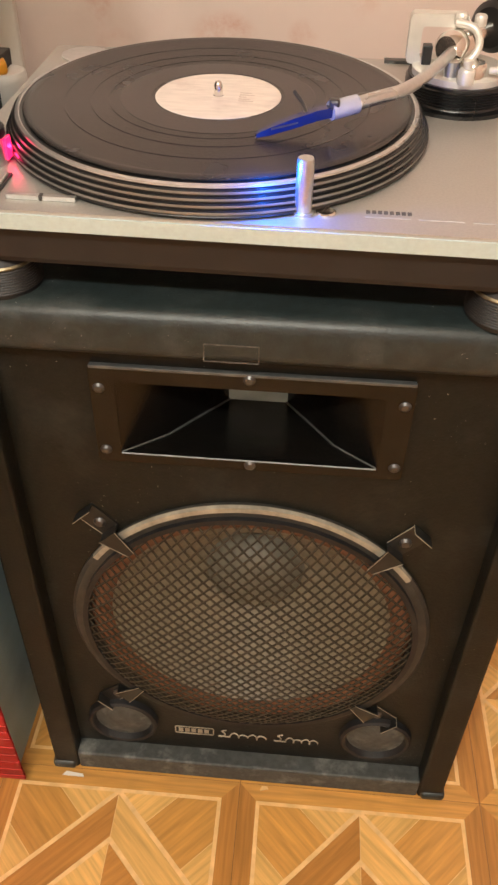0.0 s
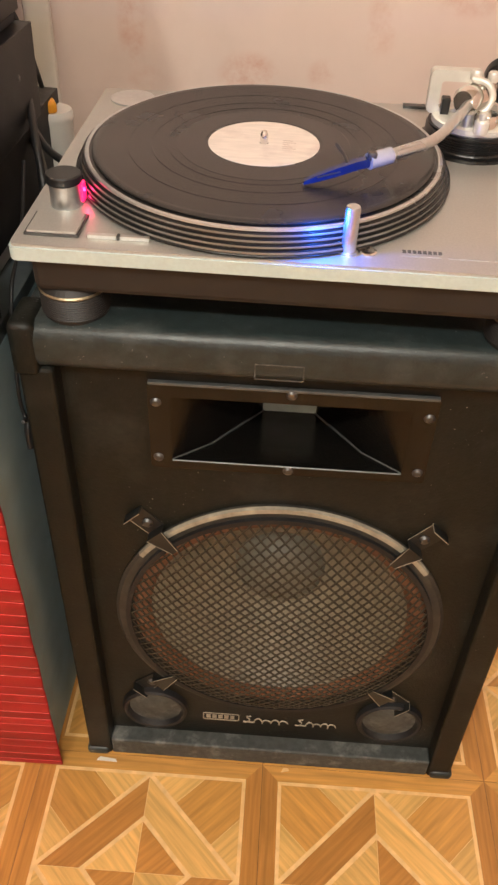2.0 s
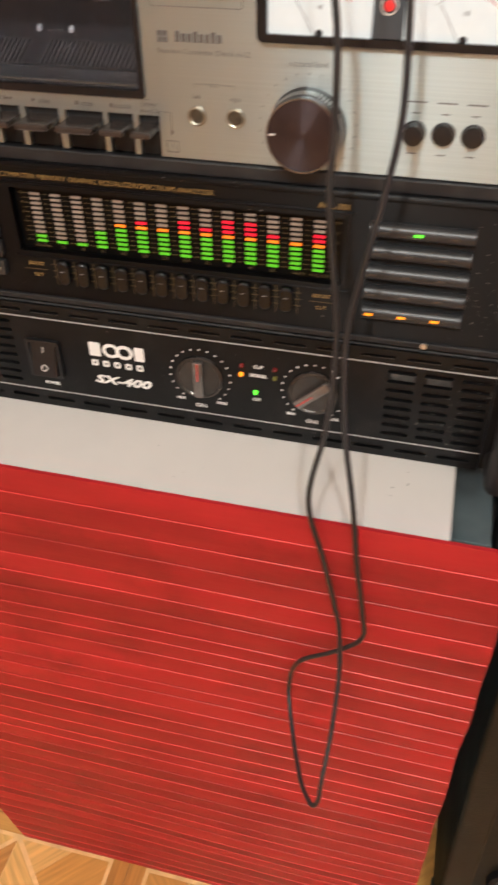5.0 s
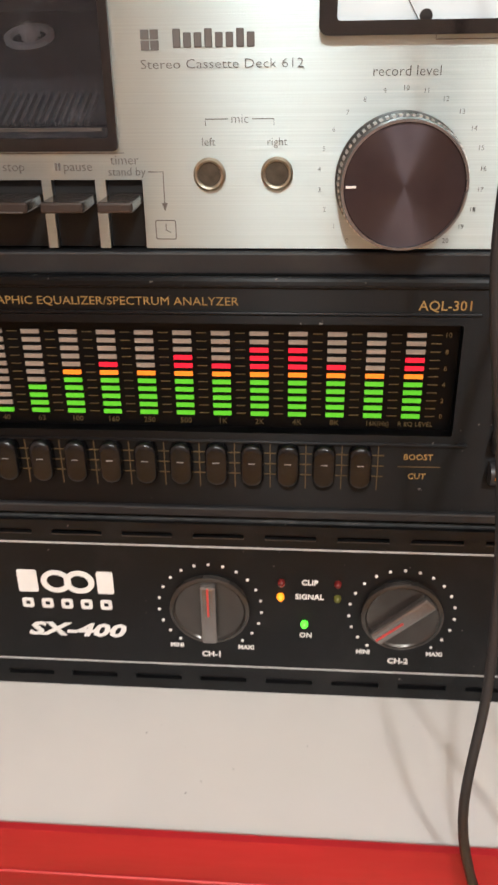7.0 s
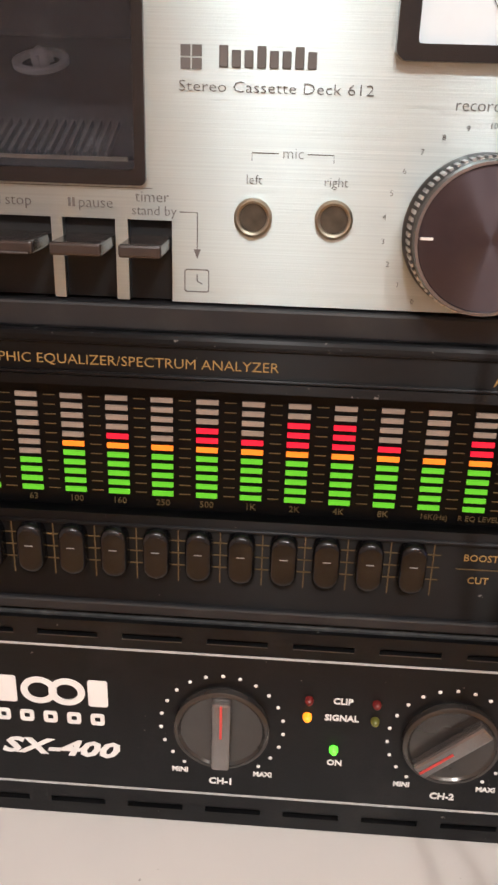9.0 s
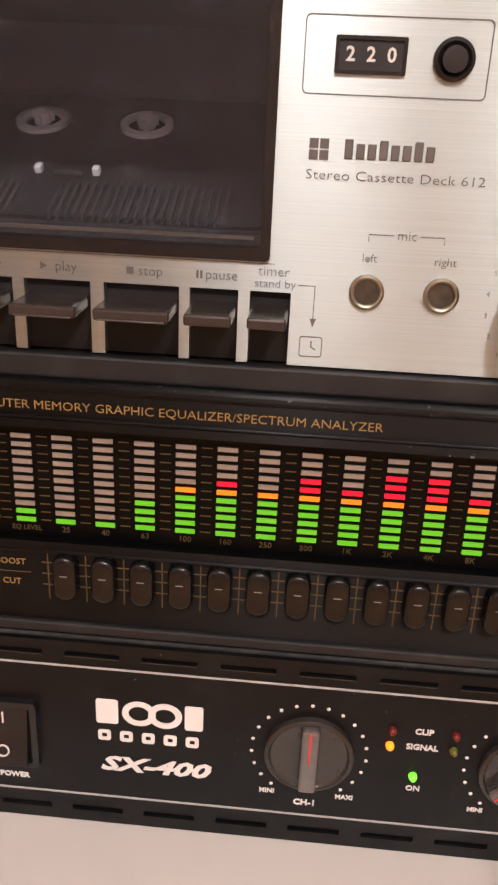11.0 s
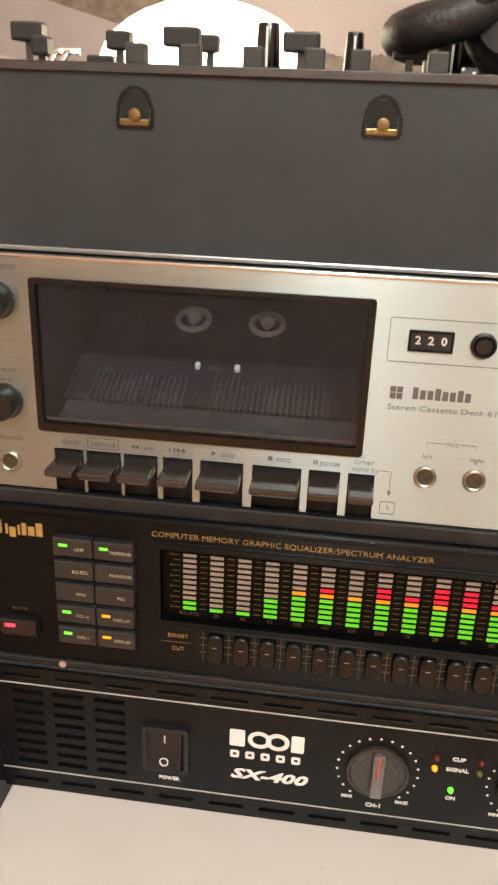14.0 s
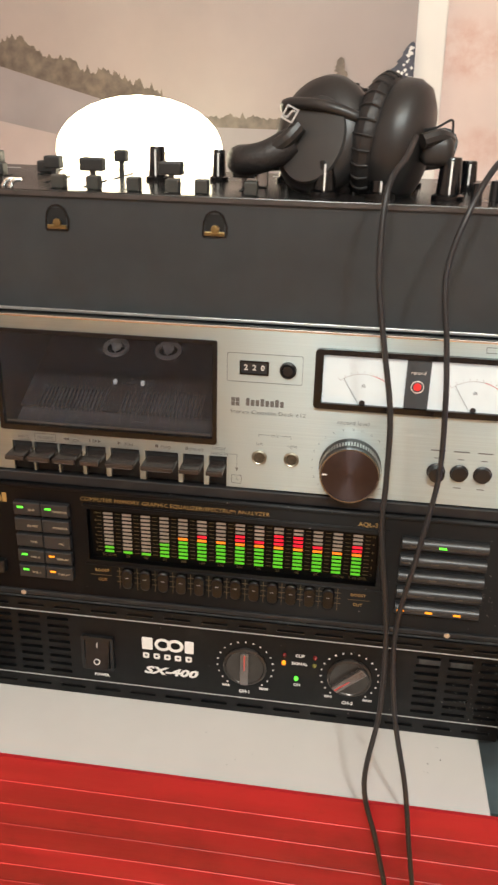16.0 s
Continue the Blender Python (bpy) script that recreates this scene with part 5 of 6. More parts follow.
        part("brand_bar", box(BM(), x, -0.0004, 0.0765 + z, x + w, 0, 0.0765 + z + h), "gold_print", e)
    # band sliders
    sl = BM()
    levels = [(0.0044, 0.0089, 0.0005), (0.0044, 0.0089, -0.0030), (0.0042, 0.0087, -0.0040), (0.0036, 0.0081, -0.0048), (0.0026, 0.0071, -0.0050)]
    rings = [[sl.verts.new((x, y, z)) for x, z in rounded(-w, -h, w, h, w * 0.96, 6)] for w, h, y in levels]
    for q0, q1 in zip(rings, rings[1:]):
        for i in range(len(q0)):
            j = (i + 1) % len(q0)
            sl.faces.new((q0[i], q0[j], q1[j], q1[i]))
    sl.faces.new(rings[-1])
    first = None
    for i in range(12):
        x = -0.0821 + i * 0.01367
        z = 0.0214
        if first is None:
            first = part("slider_knob", sl, "slider_gloss", e, "black pill-shaped slider knob", 60)
            first.location = (x, 0, z)
            k = first
        else:
            k = shared("slider_knob", first.data, e, (x, 0, z))
        part("slider_mark", box(BM(), -0.0013, -0.0052, 0.0014, 0.0013, -0.0049, 0.0017), "slider_line", k)
    bm = BM()
    for i in range(13):
        x = -0.0890 + i * 0.01367
        box(bm, x - 0.00018, -0.0003, 0.0102, x + 0.00018, 0, 0.0296)
        for z in (0.0162, 0.0207, 0.0252):
            box(bm, x - 0.0022, -0.0003, z - 0.00018, x + 0.0022, 0, z + 0.00018)
    for x in (-0.1035, 0.0905):
        box(bm, x - 0.008, -0.0003, 0.0205, x + 0.008, 0, 0.0208)
    part("slider_scale", bm, "gold_dim", e)
    for x in (-0.1025, 0.0900):
        lettering("BOOST", 0.0034, x, -0.0002, 0.0247, "gold_print", e)
        lettering("CUT", 0.0034, x, -0.0002, 0.0165, "gold_print", e)
    # left keys
    words = (("LINE", "TAPE/DUB"), ("EQ REC", "MONITOR"), ("PINK", "MIC"), ("VOL A", "DISPLAY"), ("VOL V", "DISPLAY"))
    for r in range(5):
        for c in range(2):
            x0 = -0.1665 + c * 0.0212
            zt = 0.0795 - r * 0.0134
            k = part("key", box(BM(), x0, -0.0045, zt - 0.0108, x0 + 0.0208, 0.001, zt, 0.0010), "key_grey", e, "grey-black push key")
            lettering(words[r][c], 0.0025, x0 + 0.0140, -0.0047, zt - 0.0058, "key_print", k)
            if (r == 0) or r in (3, 4):
                m = "led_green" if (r == 0 or c == 0) else "led_amber"
                part("key_lamp", box(BM(), x0 + 0.0034, -0.0049, zt - 0.0046, x0 + 0.0078, -0.0044, zt - 0.0033), m, k)
    k = part("power_key", box(BM(), -0.1985, -0.005, 0.0165, -0.1785, 0.001, 0.0270, 0.001), "black_plastic", e)
    part("power_lamp", box(BM(), -0.1955, -0.0054, 0.0225, -0.1900, -0.0049, 0.0243), "led_red", k)
    lettering("POWER", 0.0026, -0.1885, -0.0002, 0.0310, "gold_dim", e)
    # right keys: rounded bars
    for r in range(5):
        zt = 0.0775 - r * 0.0134
        bm = BM()
        tube(bm, [(0.1165, -0.0015, zt - 0.0045), (0.1755, -0.0015, zt - 0.0045)], 0.0046, 16, 0)
        k = part("key_bar", bm, "key_bar", e, "glossy rounded key bar", 50)
        for i in range(3):
            lit = (r == 4) or (r == 0 and i == 1)
            part("key_lamp" if lit else "print_bar", box(BM(), 0.1180 + i * 0.0198 + (0.004 if r == 0 else 0), -0.0064, zt - 0.0050, 0.1230 + i * 0.0198 + (0.004 if r == 0 else 0), -0.0055, zt - 0.0036), ("led_amber" if r == 4 else "led_green") if lit else "dark_steel", k)
    # sockets
    for z, r in ((0.0695, 0.0070), (0.0265, 0.0045)):
        s = part("socket", lathe(BM(), [(r + 0.002, 0), (r + 0.002, 0.0012), (r, 0.0014), (r - 0.0005, 0.0004), (0, 0.0003)], at(0.2010, 0, z), 28), "void", e, "round black socket", 40)
    for z in (0.0815, 0.0355):
        part("print_bar", box(BM(), 0.1955, -0.0003, z, 0.2070, 0, z + 0.0008), "gold_dim", e)
    for y, z in ((0.05, 0.05), (0.12, 0.03), (0.20, 0.055)):
        part("case_screw", lathe(BM(), [(0.0028, 0), (0.0024, 0.0012), (0, 0.0016)], Matrix.Translation((0.2175, y, z)) @ pose(0, 0, 0, 0, 90, 0), 14), "dark_steel", e, "", 40)


MAT["slider_gloss"] = material("slider_gloss", (0.0045, 0.0045, 0.005), 0.22, 0, 0.2, 60, dirt=(0.14, 0.13, 0.12), dirt_amount=0.08, dirt_scale=90, spec=0.4)
MAT["display_black"] = material("display_black", (0.002, 0.002, 0.0022), 0.35, 0, 0.1, 40, spec=0.12)
MAT["key_grey"] = material("key_grey", (0.020, 0.020, 0.021), 0.36, 0, 0.15, 60)
MAT["key_print"] = material("key_print", (0.42, 0.36, 0.26), 0.5, 0, 0.1, 100)
MAT["key_bar"] = material("key_bar", (0.035, 0.035, 0.036), 0.34, 0.3, 0.1, 60)
equalizer()

# ---- cassette deck ----


def cassette_deck():
    d = thing("cassette_deck", RACK @ pose(-0.0062, 0.0045, 0.1985) @ UNIT, "silver brushed-metal cassette deck with two needle meters", "cassette deck")
    U0, U1, T = -0.206, 0.210, 0.1158
    part("case", box(BM(), U0 + 0.004, 0.125, -0.0005, U1 - 0.002, 0.262, T - 0.001, 0.001), "black_metal", d, "dark painted case")
    part("case_side", box(BM(), U1 - 0.006, 0.003, -0.0005, U1 - 0.0015, 0.125, T - 0.001), "black_metal", d)
    part("case_side", box(BM(), U0 + 0.0015, 0.003, -0.0005, U0 + 0.006, 0.125, T - 0.001), "black_metal", d)
    part("case_top", box(BM(), U0 + 0.006, 0.003, T - 0.004, U1 - 0.006, 0.125, T - 0.001), "black_metal", d)
    part("plinth", box(BM(), U0 + 0.003, -0.002, -0.0090, U1 - 0.003, 0.25, -0.0008, 0.001), "black_matt", d, "black recessed plinth")
    wx0, wx1, wz0, wz1 = -0.1680, -0.0135, 0.0330, 0.1052
    keys = [(-0.1621, -0.1473), (-0.1458, -0.1285), (-0.1270, -0.1102), (-0.1076, -0.0929), (-0.0892, -0.0681), (-0.0638, -0.0401), (-0.0368, -0.0217), (-0.0181, -0.0055)]
    bm = BM()
    cut_plate(bm, sorted({U0, U1, wx0, wx1} | {x for k in keys for x in k}), [0, 0.0228, wz0, wz1, T],
              lambda x, z: not (wx0 < x < wx1 and wz0 < z < wz1) and not (z < 0.0228 and any(a < x < b for a, b in keys)), 0, 0.003)
    part("face_plate", bm, "silver", d, "brushed aluminium front")
    part("face_edge", box(BM(), U0, -0.0004, T - 0.0012, U1, 0.0034, T + 0.0006, 0.0005), "chrome", d)
    # cassette well
    part("window_frame", frame_ring(BM(), rounded(wx0 - 0.001, wz0 - 0.001, wx1 + 0.001, wz1 + 0.001, 0.0018), rounded(wx0 + 0.0020, wz0 + 0.0030, wx1 - 0.0020, wz1 - 0.0016, 0.0012), -0.0016, 0.003), "black_gloss", d, "glossy black window frame", 40)
    bm = BM()
    box(bm, wx0 - 0.001, 0.003, wz0 - 0.002, wx0, 0.122, wz1)
    box(bm, wx1, 0.003, wz0 - 0.002, wx1 + 0.001, 0.122, wz1)
    box(bm, wx0, 0.003, wz1, wx1, 0.122, wz1 + 0.001)
    box(bm, wx0, 0.120, wz0, wx1, 0.122, wz1)
    well = part("cassette_well", bm, "well_black", d, "black cassette compartment")
    SL = pose(0, 0.058, 0.0495, 24.5, 0, 0)
    b2 = BM()
    box(b2, wx0, -0.028, -0.002, wx1, 0.075, 0.0, 0)
    b2.transform(SL)
    part("carrier", b2, "well_black", well)
    b2 = BM()
    box(b2, wx0 + 0.002, -0.052, -0.003, wx1 - 0.002, -0.029, -0.001)
    b2.transform(SL)
    part("front_ledge", b2, "dark_steel", well)
    for i in range(42):
        b2 = BM()
        xx = wx0 + 0.014 + i * 0.0030
        if -0.105 < xx < -0.091:
            continue
        box(b2, xx, -0.030, 0.0, xx + 0.0010, -0.008, 0.0022)
        b2.transform(SL)
        part("rib", b2, "rib_grey", well)
    for x in (-0.1115, -0.0690):
        b2 = BM()
        lathe(b2, [(0.0105, 0), (0.0105, 0.0018), (0.0080, 0.0020), (0.0074, 0.0008), (0.0074, 0.0)], Matrix.Translation((x, 0.0415, 0.0)), 32)
        h = part("hub_ring", _moved(b2, SL), "hub_grey", well, "grey drive hub", 40)
        b2 = BM()
        lathe(b2, [(0.0034, 0), (0.0030, 0.0045), (0.0012, 0.0060), (0, 0.0060)], Matrix.Translation((x, 0.0415, 0.0)), 16)
        for k in range(3):
            t = BM()
            box(t, 0.002, -0.0005, 0, 0.0048, 0.0005, 0.004)
            join(b2, t, Matrix.Translation((x, 0.0415, 0)) @ pose(0, 0, 0, 0, 0, 120 * k + 30))
        part("spindle", _moved(b2, SL), "hub_grey", h, "", 40)
    for x in (-0.1020, -0.0805):
        b2 = BM()
        box(b2, x - 0.0013, 0.0, 0.0, x + 0.0013, 0.0035, 0.0030, 0.0006)
        part("guide_pin", _moved(b2, SL), "white_plastic", well)
    b2 = BM()
    box(b2, -0.0965, 0.001, 0.0, -0.0860, 0.0022, 0.0012)
    part("head_line", _moved(b2, SL), "rib_grey", well)
    g = part("window_pane", box(BM(), wx0 + 0.0018, 0.0000, wz0 + 0.0028, wx1 - 0.0018, 0.0018, wz1 - 0.0014), "smoked_glass", d, "smoked see-through door")
    g.visible_shadow = False
    part("door_lip", box(BM(), wx0 + 0.004, -0.0012, wz0 + 0.0052, wx1 - 0.004, 0.0, wz0 + 0.0062), "dark_steel", d)
    # key row
    for a, b in keys:
        k = part("key", box(BM(), a + 0.0005, -0.0165, 0.0146, b - 0.0005, 0.006, 0.0182, 0.0008, 2), "key_brown", d, "dark glossy piano key")
        if b - a > 0.016:
            bm = BM()
            box(bm, a + 0.0018, -0.0168, 0.0147, b - 0.0018, -0.0163, 0.0153, 0.0002)
            part("key_edge", bm, "dark_steel", k)
        part("key_slot", box(BM(), a, 0.003, 0.0, b, 0.005, 0.0228), "void", d)
    for txt, x in (("eject", -0.1535), ("record", -0.1371), ("rew", -0.1150), ("play", -0.0755), ("stop", -0.0490), ("pause", -0.0270), ("timer", -0.0110)):
        lettering(txt, 0.0044, x, -0.0002, 0.0270 if txt != "timer" else 0.0290, "dark_print", d)
    lettering("stand by", 0.0038, -0.0105, -0.0002, 0.0253, "dark_print", d)
    part("record_box", frame_ring(BM(), rounded(-0.1450, 0.0240, -0.1292, 0.0298, 0.0008), rounded(-0.1447, 0.0243, -0.1295, 0.0295, 0.0006), -0.0002, 0), "dark_print", d)

    def tri(x, flip=1):
        bm = BM()
        plate(bm, [(x - 0.0011 * flip, 0.0258), (x + 0.0011 * flip, 0.0270), (x - 0.0011 * flip, 0.0282)] if flip > 0 else [(x + 0.0011, 0.0258), (x + 0.0011, 0.0282), (x - 0.0011, 0.0270)], -0.0002, 0)
        part("play_mark", bm, "dark_print", d)
    tri(-0.0825), tri(-0.0995), tri(-0.0970), tri(-0.1225, -1), tri(-0.1205, -1)
    part("stop_mark", box(BM(), -0.0565, -0.0002, 0.0259, -0.0543, 0, 0.0281), "dark_print", d)
    for x in (-0.0348, -0.0336, -0.1045, -0.1020):
        part("pause_mark", box(BM(), x, -0.0002, 0.0258, x + 0.0007, 0, 0.0282), "dark_print", d)
    bm = BM()
    tube(bm, [(-0.0045, 0, 0.0253), (0.0005, 0, 0.0253), (0.0005, 0, 0.0150)], 0.0002, 4, 0)
    plate(bm, [(-0.0005, 0.0152), (0.0005, 0.0125), (0.0015, 0.0152)], -0.0002, 0)
    tube(bm, [(0.0005, -0.0001, 0.0082), (0.0005, -0.0001, 0.0062), (0.0020, -0.0001, 0.0054)], 0.0002, 4, 0)
    frame_ring(bm, rounded(-0.0032, 0.0030, 0.0040, 0.0096, 0.0008), rounded(-0.0029, 0.0033, 0.0037, 0.0093, 0.0006), -0.0002, 0)
    bm.transform(Matrix.Translation((0.0012, 0, 0)))
    part("timer_symbol", bm, "dark_print", d)
    part("print_line", box(BM(), -0.1680, -0.0002, 0.0312, -0.0110, 0, 0.0314), "dark_print", d)
    # push knobs and phones socket
    for z, txt in ((0.0948, "door open"), (0.0456, "power")):
        k = part("push_knob", lathe(BM(), [(0.0090, 0), (0.0090, 0.0012), (0.0080, 0.0015), (0.0078, 0.009), (0.0070, 0.0105), (0, 0.0108)], at(-0.185, 0, z), 28), "black_plastic", d, "black push knob", 40)
        lettering(txt, 0.0046, -0.1845, -0.0002, z + 0.0158, "dark_print", d)
    lettering("push on", 0.0026, -0.1845, -0.0002, 0.0565, "dark_print", d)
    lettering("phones", 0.0046, -0.1845, -0.0002, 0.0265, "dark_print", d)
    for x, z in ((-0.1850, 0.0138), (0.0173, 0.0245), (0.0397, 0.0247)):
        s = part("socket", lathe(BM(), [(0.0053, 0), (0.0053, 0.0012), (0.0046, 0.0018), (0.0040, 0.0014), (0.0038, 0.0004)], at(x, 0, z), 32), "socket_metal", d, "metal jack socket", 40)
        part("socket_hole", lathe(BM(), [(0.0040, 0.0005), (0.0, 0.0005)], at(x, 0, z), 24), "socket_dark", s)
    # tape counter
    part("counter_outline", frame_ring(BM(), rounded(-0.0060, 0.0788, 0.0445, 0.0988, 0.0015), rounded(-0.0057, 0.0791, 0.0442, 0.0985, 0.0013), -0.0002, 0), "dark_print", d)
    c = part("tape_counter", frame_ring(BM(), rounded(0.0025, 0.0842, 0.0220, 0.0938, 0.0006), rounded(0.0035, 0.0852, 0.0210, 0.0928, 0.0004), -0.0010, 0.001), "black_gloss", d, "three-digit tape counter")
    part("counter_drum", box(BM(), 0.0035, -0.0004, 0.0852, 0.0210, 0.001, 0.0928), "black_matt", c)
    for i, ch in enumerate("220"):
        lettering(ch, 0.0052, 0.0067 + i * 0.0056, -0.0006, 0.0891, "counter_white", c, offset=0.0001)
    part("reset_button", lathe(BM(), [(0.0056, 0), (0.0056, 0.0015), (0.0046, 0.0022), (0.0036, 0.0012), (0.0034, 0.003), (0, 0.0032)], at(0.0347, 0, 0.0888), 28), "black_plastic", d, "", 40)
    # maker's marks as plain shapes
    bm = BM()
    for i in range(2):
        for k in range(2):
            box(bm, -0.0029 + i * 0.0030, -0.0003, 0.0616 + k * 0.0031, -0.0029 + i * 0.0030 + 0.0026, 0, 0.0616 + k * 0.0031 + 0.0027)
    part("emblem", bm, "dark_print", d)
    for k in range(8):
        part("brand_bar", box(BM(), 0.0072 + k * 0.0033, -0.0003, 0.0622, 0.0096 + k * 0.0033, 0, 0.0664 if k % 3 else 0.0675, 0.0003), "dark_print", d)
    lettering("Stereo Cassette Deck 612", 0.0039, -0.0036, -0.0002, 0.0575, "dark_print", d, align="LEFT", wide=1.24)
    lettering("mic", 0.0042, 0.0277, -0.0002, 0.0415, "dark_print", d)
    lettering("left", 0.0036, 0.0173, -0.0002, 0.0345, "dark_print", d)
    lettering("right", 0.0036, 0.0397, -0.0002, 0.0345, "dark_print", d)
    bm = BM()
    tube(bm, [(0.0165, 0, 0.0395), (0.0165, 0, 0.0415), (0.0238, 0, 0.0415)], 0.00015, 4, 0)
    tube(bm, [(0.0316, 0, 0.0415), (0.0387, 0, 0.0415), (0.0387, 0, 0.0395)], 0.00015, 4, 0)
    part("bracket_line", bm, "dark_print", d)
    # record level knob
    k = part("level_knob", lathe(BM(), [(0.0212, 0), (0.0212, 0.003), (0.0204, 0.0045), (0.0200, 0.0130), (0.0192, 0.0145), (0.0190, 0.0145)], at(0.0800, 0, 0.0225), 64), "dark_steel", d, "large dark record level knob", 40)
    kn = BM()
    for i in range(64):
        a = 2 * math.pi * i / 64
        t = BM()
        box(t, 0.0201, -0.0005, 0.0045, 0.0207, 0.0005, 0.0100)
        join(kn, t, at(0.0800, 0, 0.0225) @ pose(0, 0, 0, 0, 0, math.degrees(a)))
    part("knurl", kn, "alu", k)
    part("knob_rim", lathe(BM(), [(0.0201, 0.0130), (0.0197, 0.0152), (0.0189, 0.0152), (0.0186, 0.0145)], at(0.0800, 0, 0.0225), 64), "knob_edge", k, "", 40)
    part("knob_cap", lathe(BM(), [(0.0188, 0.0144), (0.0120, 0.0145), (0, 0.0147)], at(0.0800, 0, 0.0225), 64), "knob_face", k, "spun dark metal cap", 40)
    part("pointer", box(BM(), 0.0618, -0.0156, 0.0222, 0.0650, -0.0143, 0.0228), "white_print", k)
    for i in range(21):
        ang = radians(231.5 - i * 14.15)
        lettering(str(i), 0.0022, 0.0800 + 0.0265 * math.cos(ang), -0.0002, 0.0235 + 0.0265 * math.sin(ang), "dark_print", d)
    lettering("record level", 0.0044, 0.0800, -0.0002, 0.0548, "dark_print", d)
    bm = BM()
    tube(bm, [(0.0880, 0, 0.0655), (0.0880, 0, 0.0635), (0.1200, 0, 0.0635)], 0.00015, 4, 0)
    tube(bm, [(0.1380, 0, 0.0635), (0.1580, 0, 0.0635), (0.1580, 0, 0.0655)], 0.00015, 4, 0)
    part("print_line", bm, "dark_print", d)
    lettering("left", 0.0032, 0.0860, -0.0002, 0.0680 - 0.0015, "dark_print", d)
    lettering("meter", 0.0036, 0.1290, -0.0002, 0.0635, "dark_print", d)
    # needle meters
    mx0, mx1, mz0, mz1 = 0.0524, 0.1900, 0.0648, 0.1056
    m = part("meter_frame", frame_ring(BM(), rounded(mx0, mz0, mx1, mz1, 0.003), rounded(mx0 + 0.0054, mz0 + 0.0040, mx1 - 0.0055, mz1 - 0.0036, 0.001), -0.0035, 0.0), "black_gloss", d, "black meter frame")
    part("meter_bridge", box(BM(), 0.1112, -0.0025, mz0 + 0.0045, 0.1265, 0, mz1 - 0.0040), "bridge_blue", m, "blue-grey middle with record lamp")
    for x0, x1 in ((0.0575, 0.1112), (0.1265, 0.1848)):
        f = part("meter_face", box(BM(), x0, -0.0010, mz0 + 0.0038, x1, -0.0002, mz1 - 0.0034), "meter_paper", m, "white meter dial")
        cx, cz = (x0 + x1) / 2, mz0 + 0.0005
        bm, br = BM(), BM()
        for i in range(24):
            a0, a1 = radians(128 - i * 76 / 24), radians(128 - (i + 1) * 76 / 24)
            tube(br if i > 15 else bm, [(cx + 0.0245 * math.cos(a), -0.0011, cz + 0.0245 * math.sin(a)) for a in (a0, a1)], 0.00022 if i > 15 else 0.00014, 4, 0)
            if i % 3 == 0:
                tube(bm, [(cx + r * math.cos(a0), -0.0011, cz + r * math.sin(a0)) for r in (0.0245, 0.0265)], 0.00014, 4, 0)
        part("dial_arc", bm, "grey_line", f)
        part("dial_red", br, "red_mark", f)
        a = radians(122)
        part("needle", tube(BM(), [(cx + 0.004 * math.cos(a), -0.0014, cz + 0.004 * math.sin(a)), (cx + 0.0248 * math.cos(a), -0.0014, cz + 0.0248 * math.sin(a))], 0.00016, 4, 0), "dark_print", f)
        part("needle_hub", lathe(BM(), [(0.0020, 0), (0.0018, 0.0006), (0, 0.0007)], at(cx, -0.001, cz + 0.0045), 24), "black_plastic", f)
        lettering("dB", 0.0030, cx, -0.0012, cz + 0.0165, "dark_print", f)
    lettering("record", 0.0034, 0.1188, -0.0027, 0.0935, "white_print", m)
    r = part("record_lamp", lathe(BM(), [(0.0042, 0.0), (0.0042, 0.0005), (0.0037, 0.0006), (0.0037, 0)], at(0.1188, -0.0025, 0.0840), 28), "white_print", m)
    part("lamp_lens", lathe(BM(), [(0.0026, 0), (0.0024, 0.0008), (0.0, 0.0012)], at(0.1188, -0.0025, 0.0840), 24), "rec_lamp", r, "red record lamp", 60)
    # small buttons on the right
    for i, txt in enumerate(("Dolby NR", "bias", "equalizer")):
        x = 0.1375 + i * 0.0153
        part("tape_button", lathe(BM(), [(0.0062, 0), (0.0062, 0.0006), (0.0054, 0.0012), (0.0052, 0.003 if i else 0.007), (0.0, 0.0035 if i else 0.0075)], at(x, 0, 0.0243), 28), "black_plastic", d, "", 40)
        part("print_bar", box(BM(), x - 0.0050, -0.0002, 0.0395, x + 0.0050, 0, 0.0402), "dark_print", d)
        part("print_bar", box(BM(), x - 0.0020, -0.0002, 0.0340, x + 0.0020, 0, 0.0346), "dark_print", d)
        part("print_bar", box(BM(), x - 0.0025, -0.0002, 0.0130, x + 0.0025, 0, 0.0136), "dark_print", d)
    part("noise_mark", frame_ring(BM(), rounded(0.1590, 0.1085, 0.1690, 0.1125, 0.0004), rounded(0.1594, 0.1089, 0.1686, 0.1121, 0.0003), -0.0002, 0), "dark_print", d)


def _moved(bm, m):
    bm.transform(m)
    return bm


MAT["well_black"] = material("well_black", (0.012, 0.012, 0.0135), 0.5, 0, 0.2, 60)
MAT["rib_grey"] = material("rib_grey", (0.040, 0.037, 0.035), 0.5, 0, 0.1, 60)
MAT["hub_grey"] = material("hub_grey", (0.72, 0.74, 0.74), 0.4, 0.2, 0.1, 60)
MAT["socket_metal"] = material("socket_metal", (0.36, 0.34, 0.27), 0.34, 0.9, 0.1, 80)
MAT["socket_dark"] = material("socket_dark", (0.075, 0.068, 0.052), 0.35, 0.5, 0.3, 300)
MAT["bridge_blue"] = material("bridge_blue", (0.045, 0.055, 0.065), 0.45, 0, 0.1, 60)
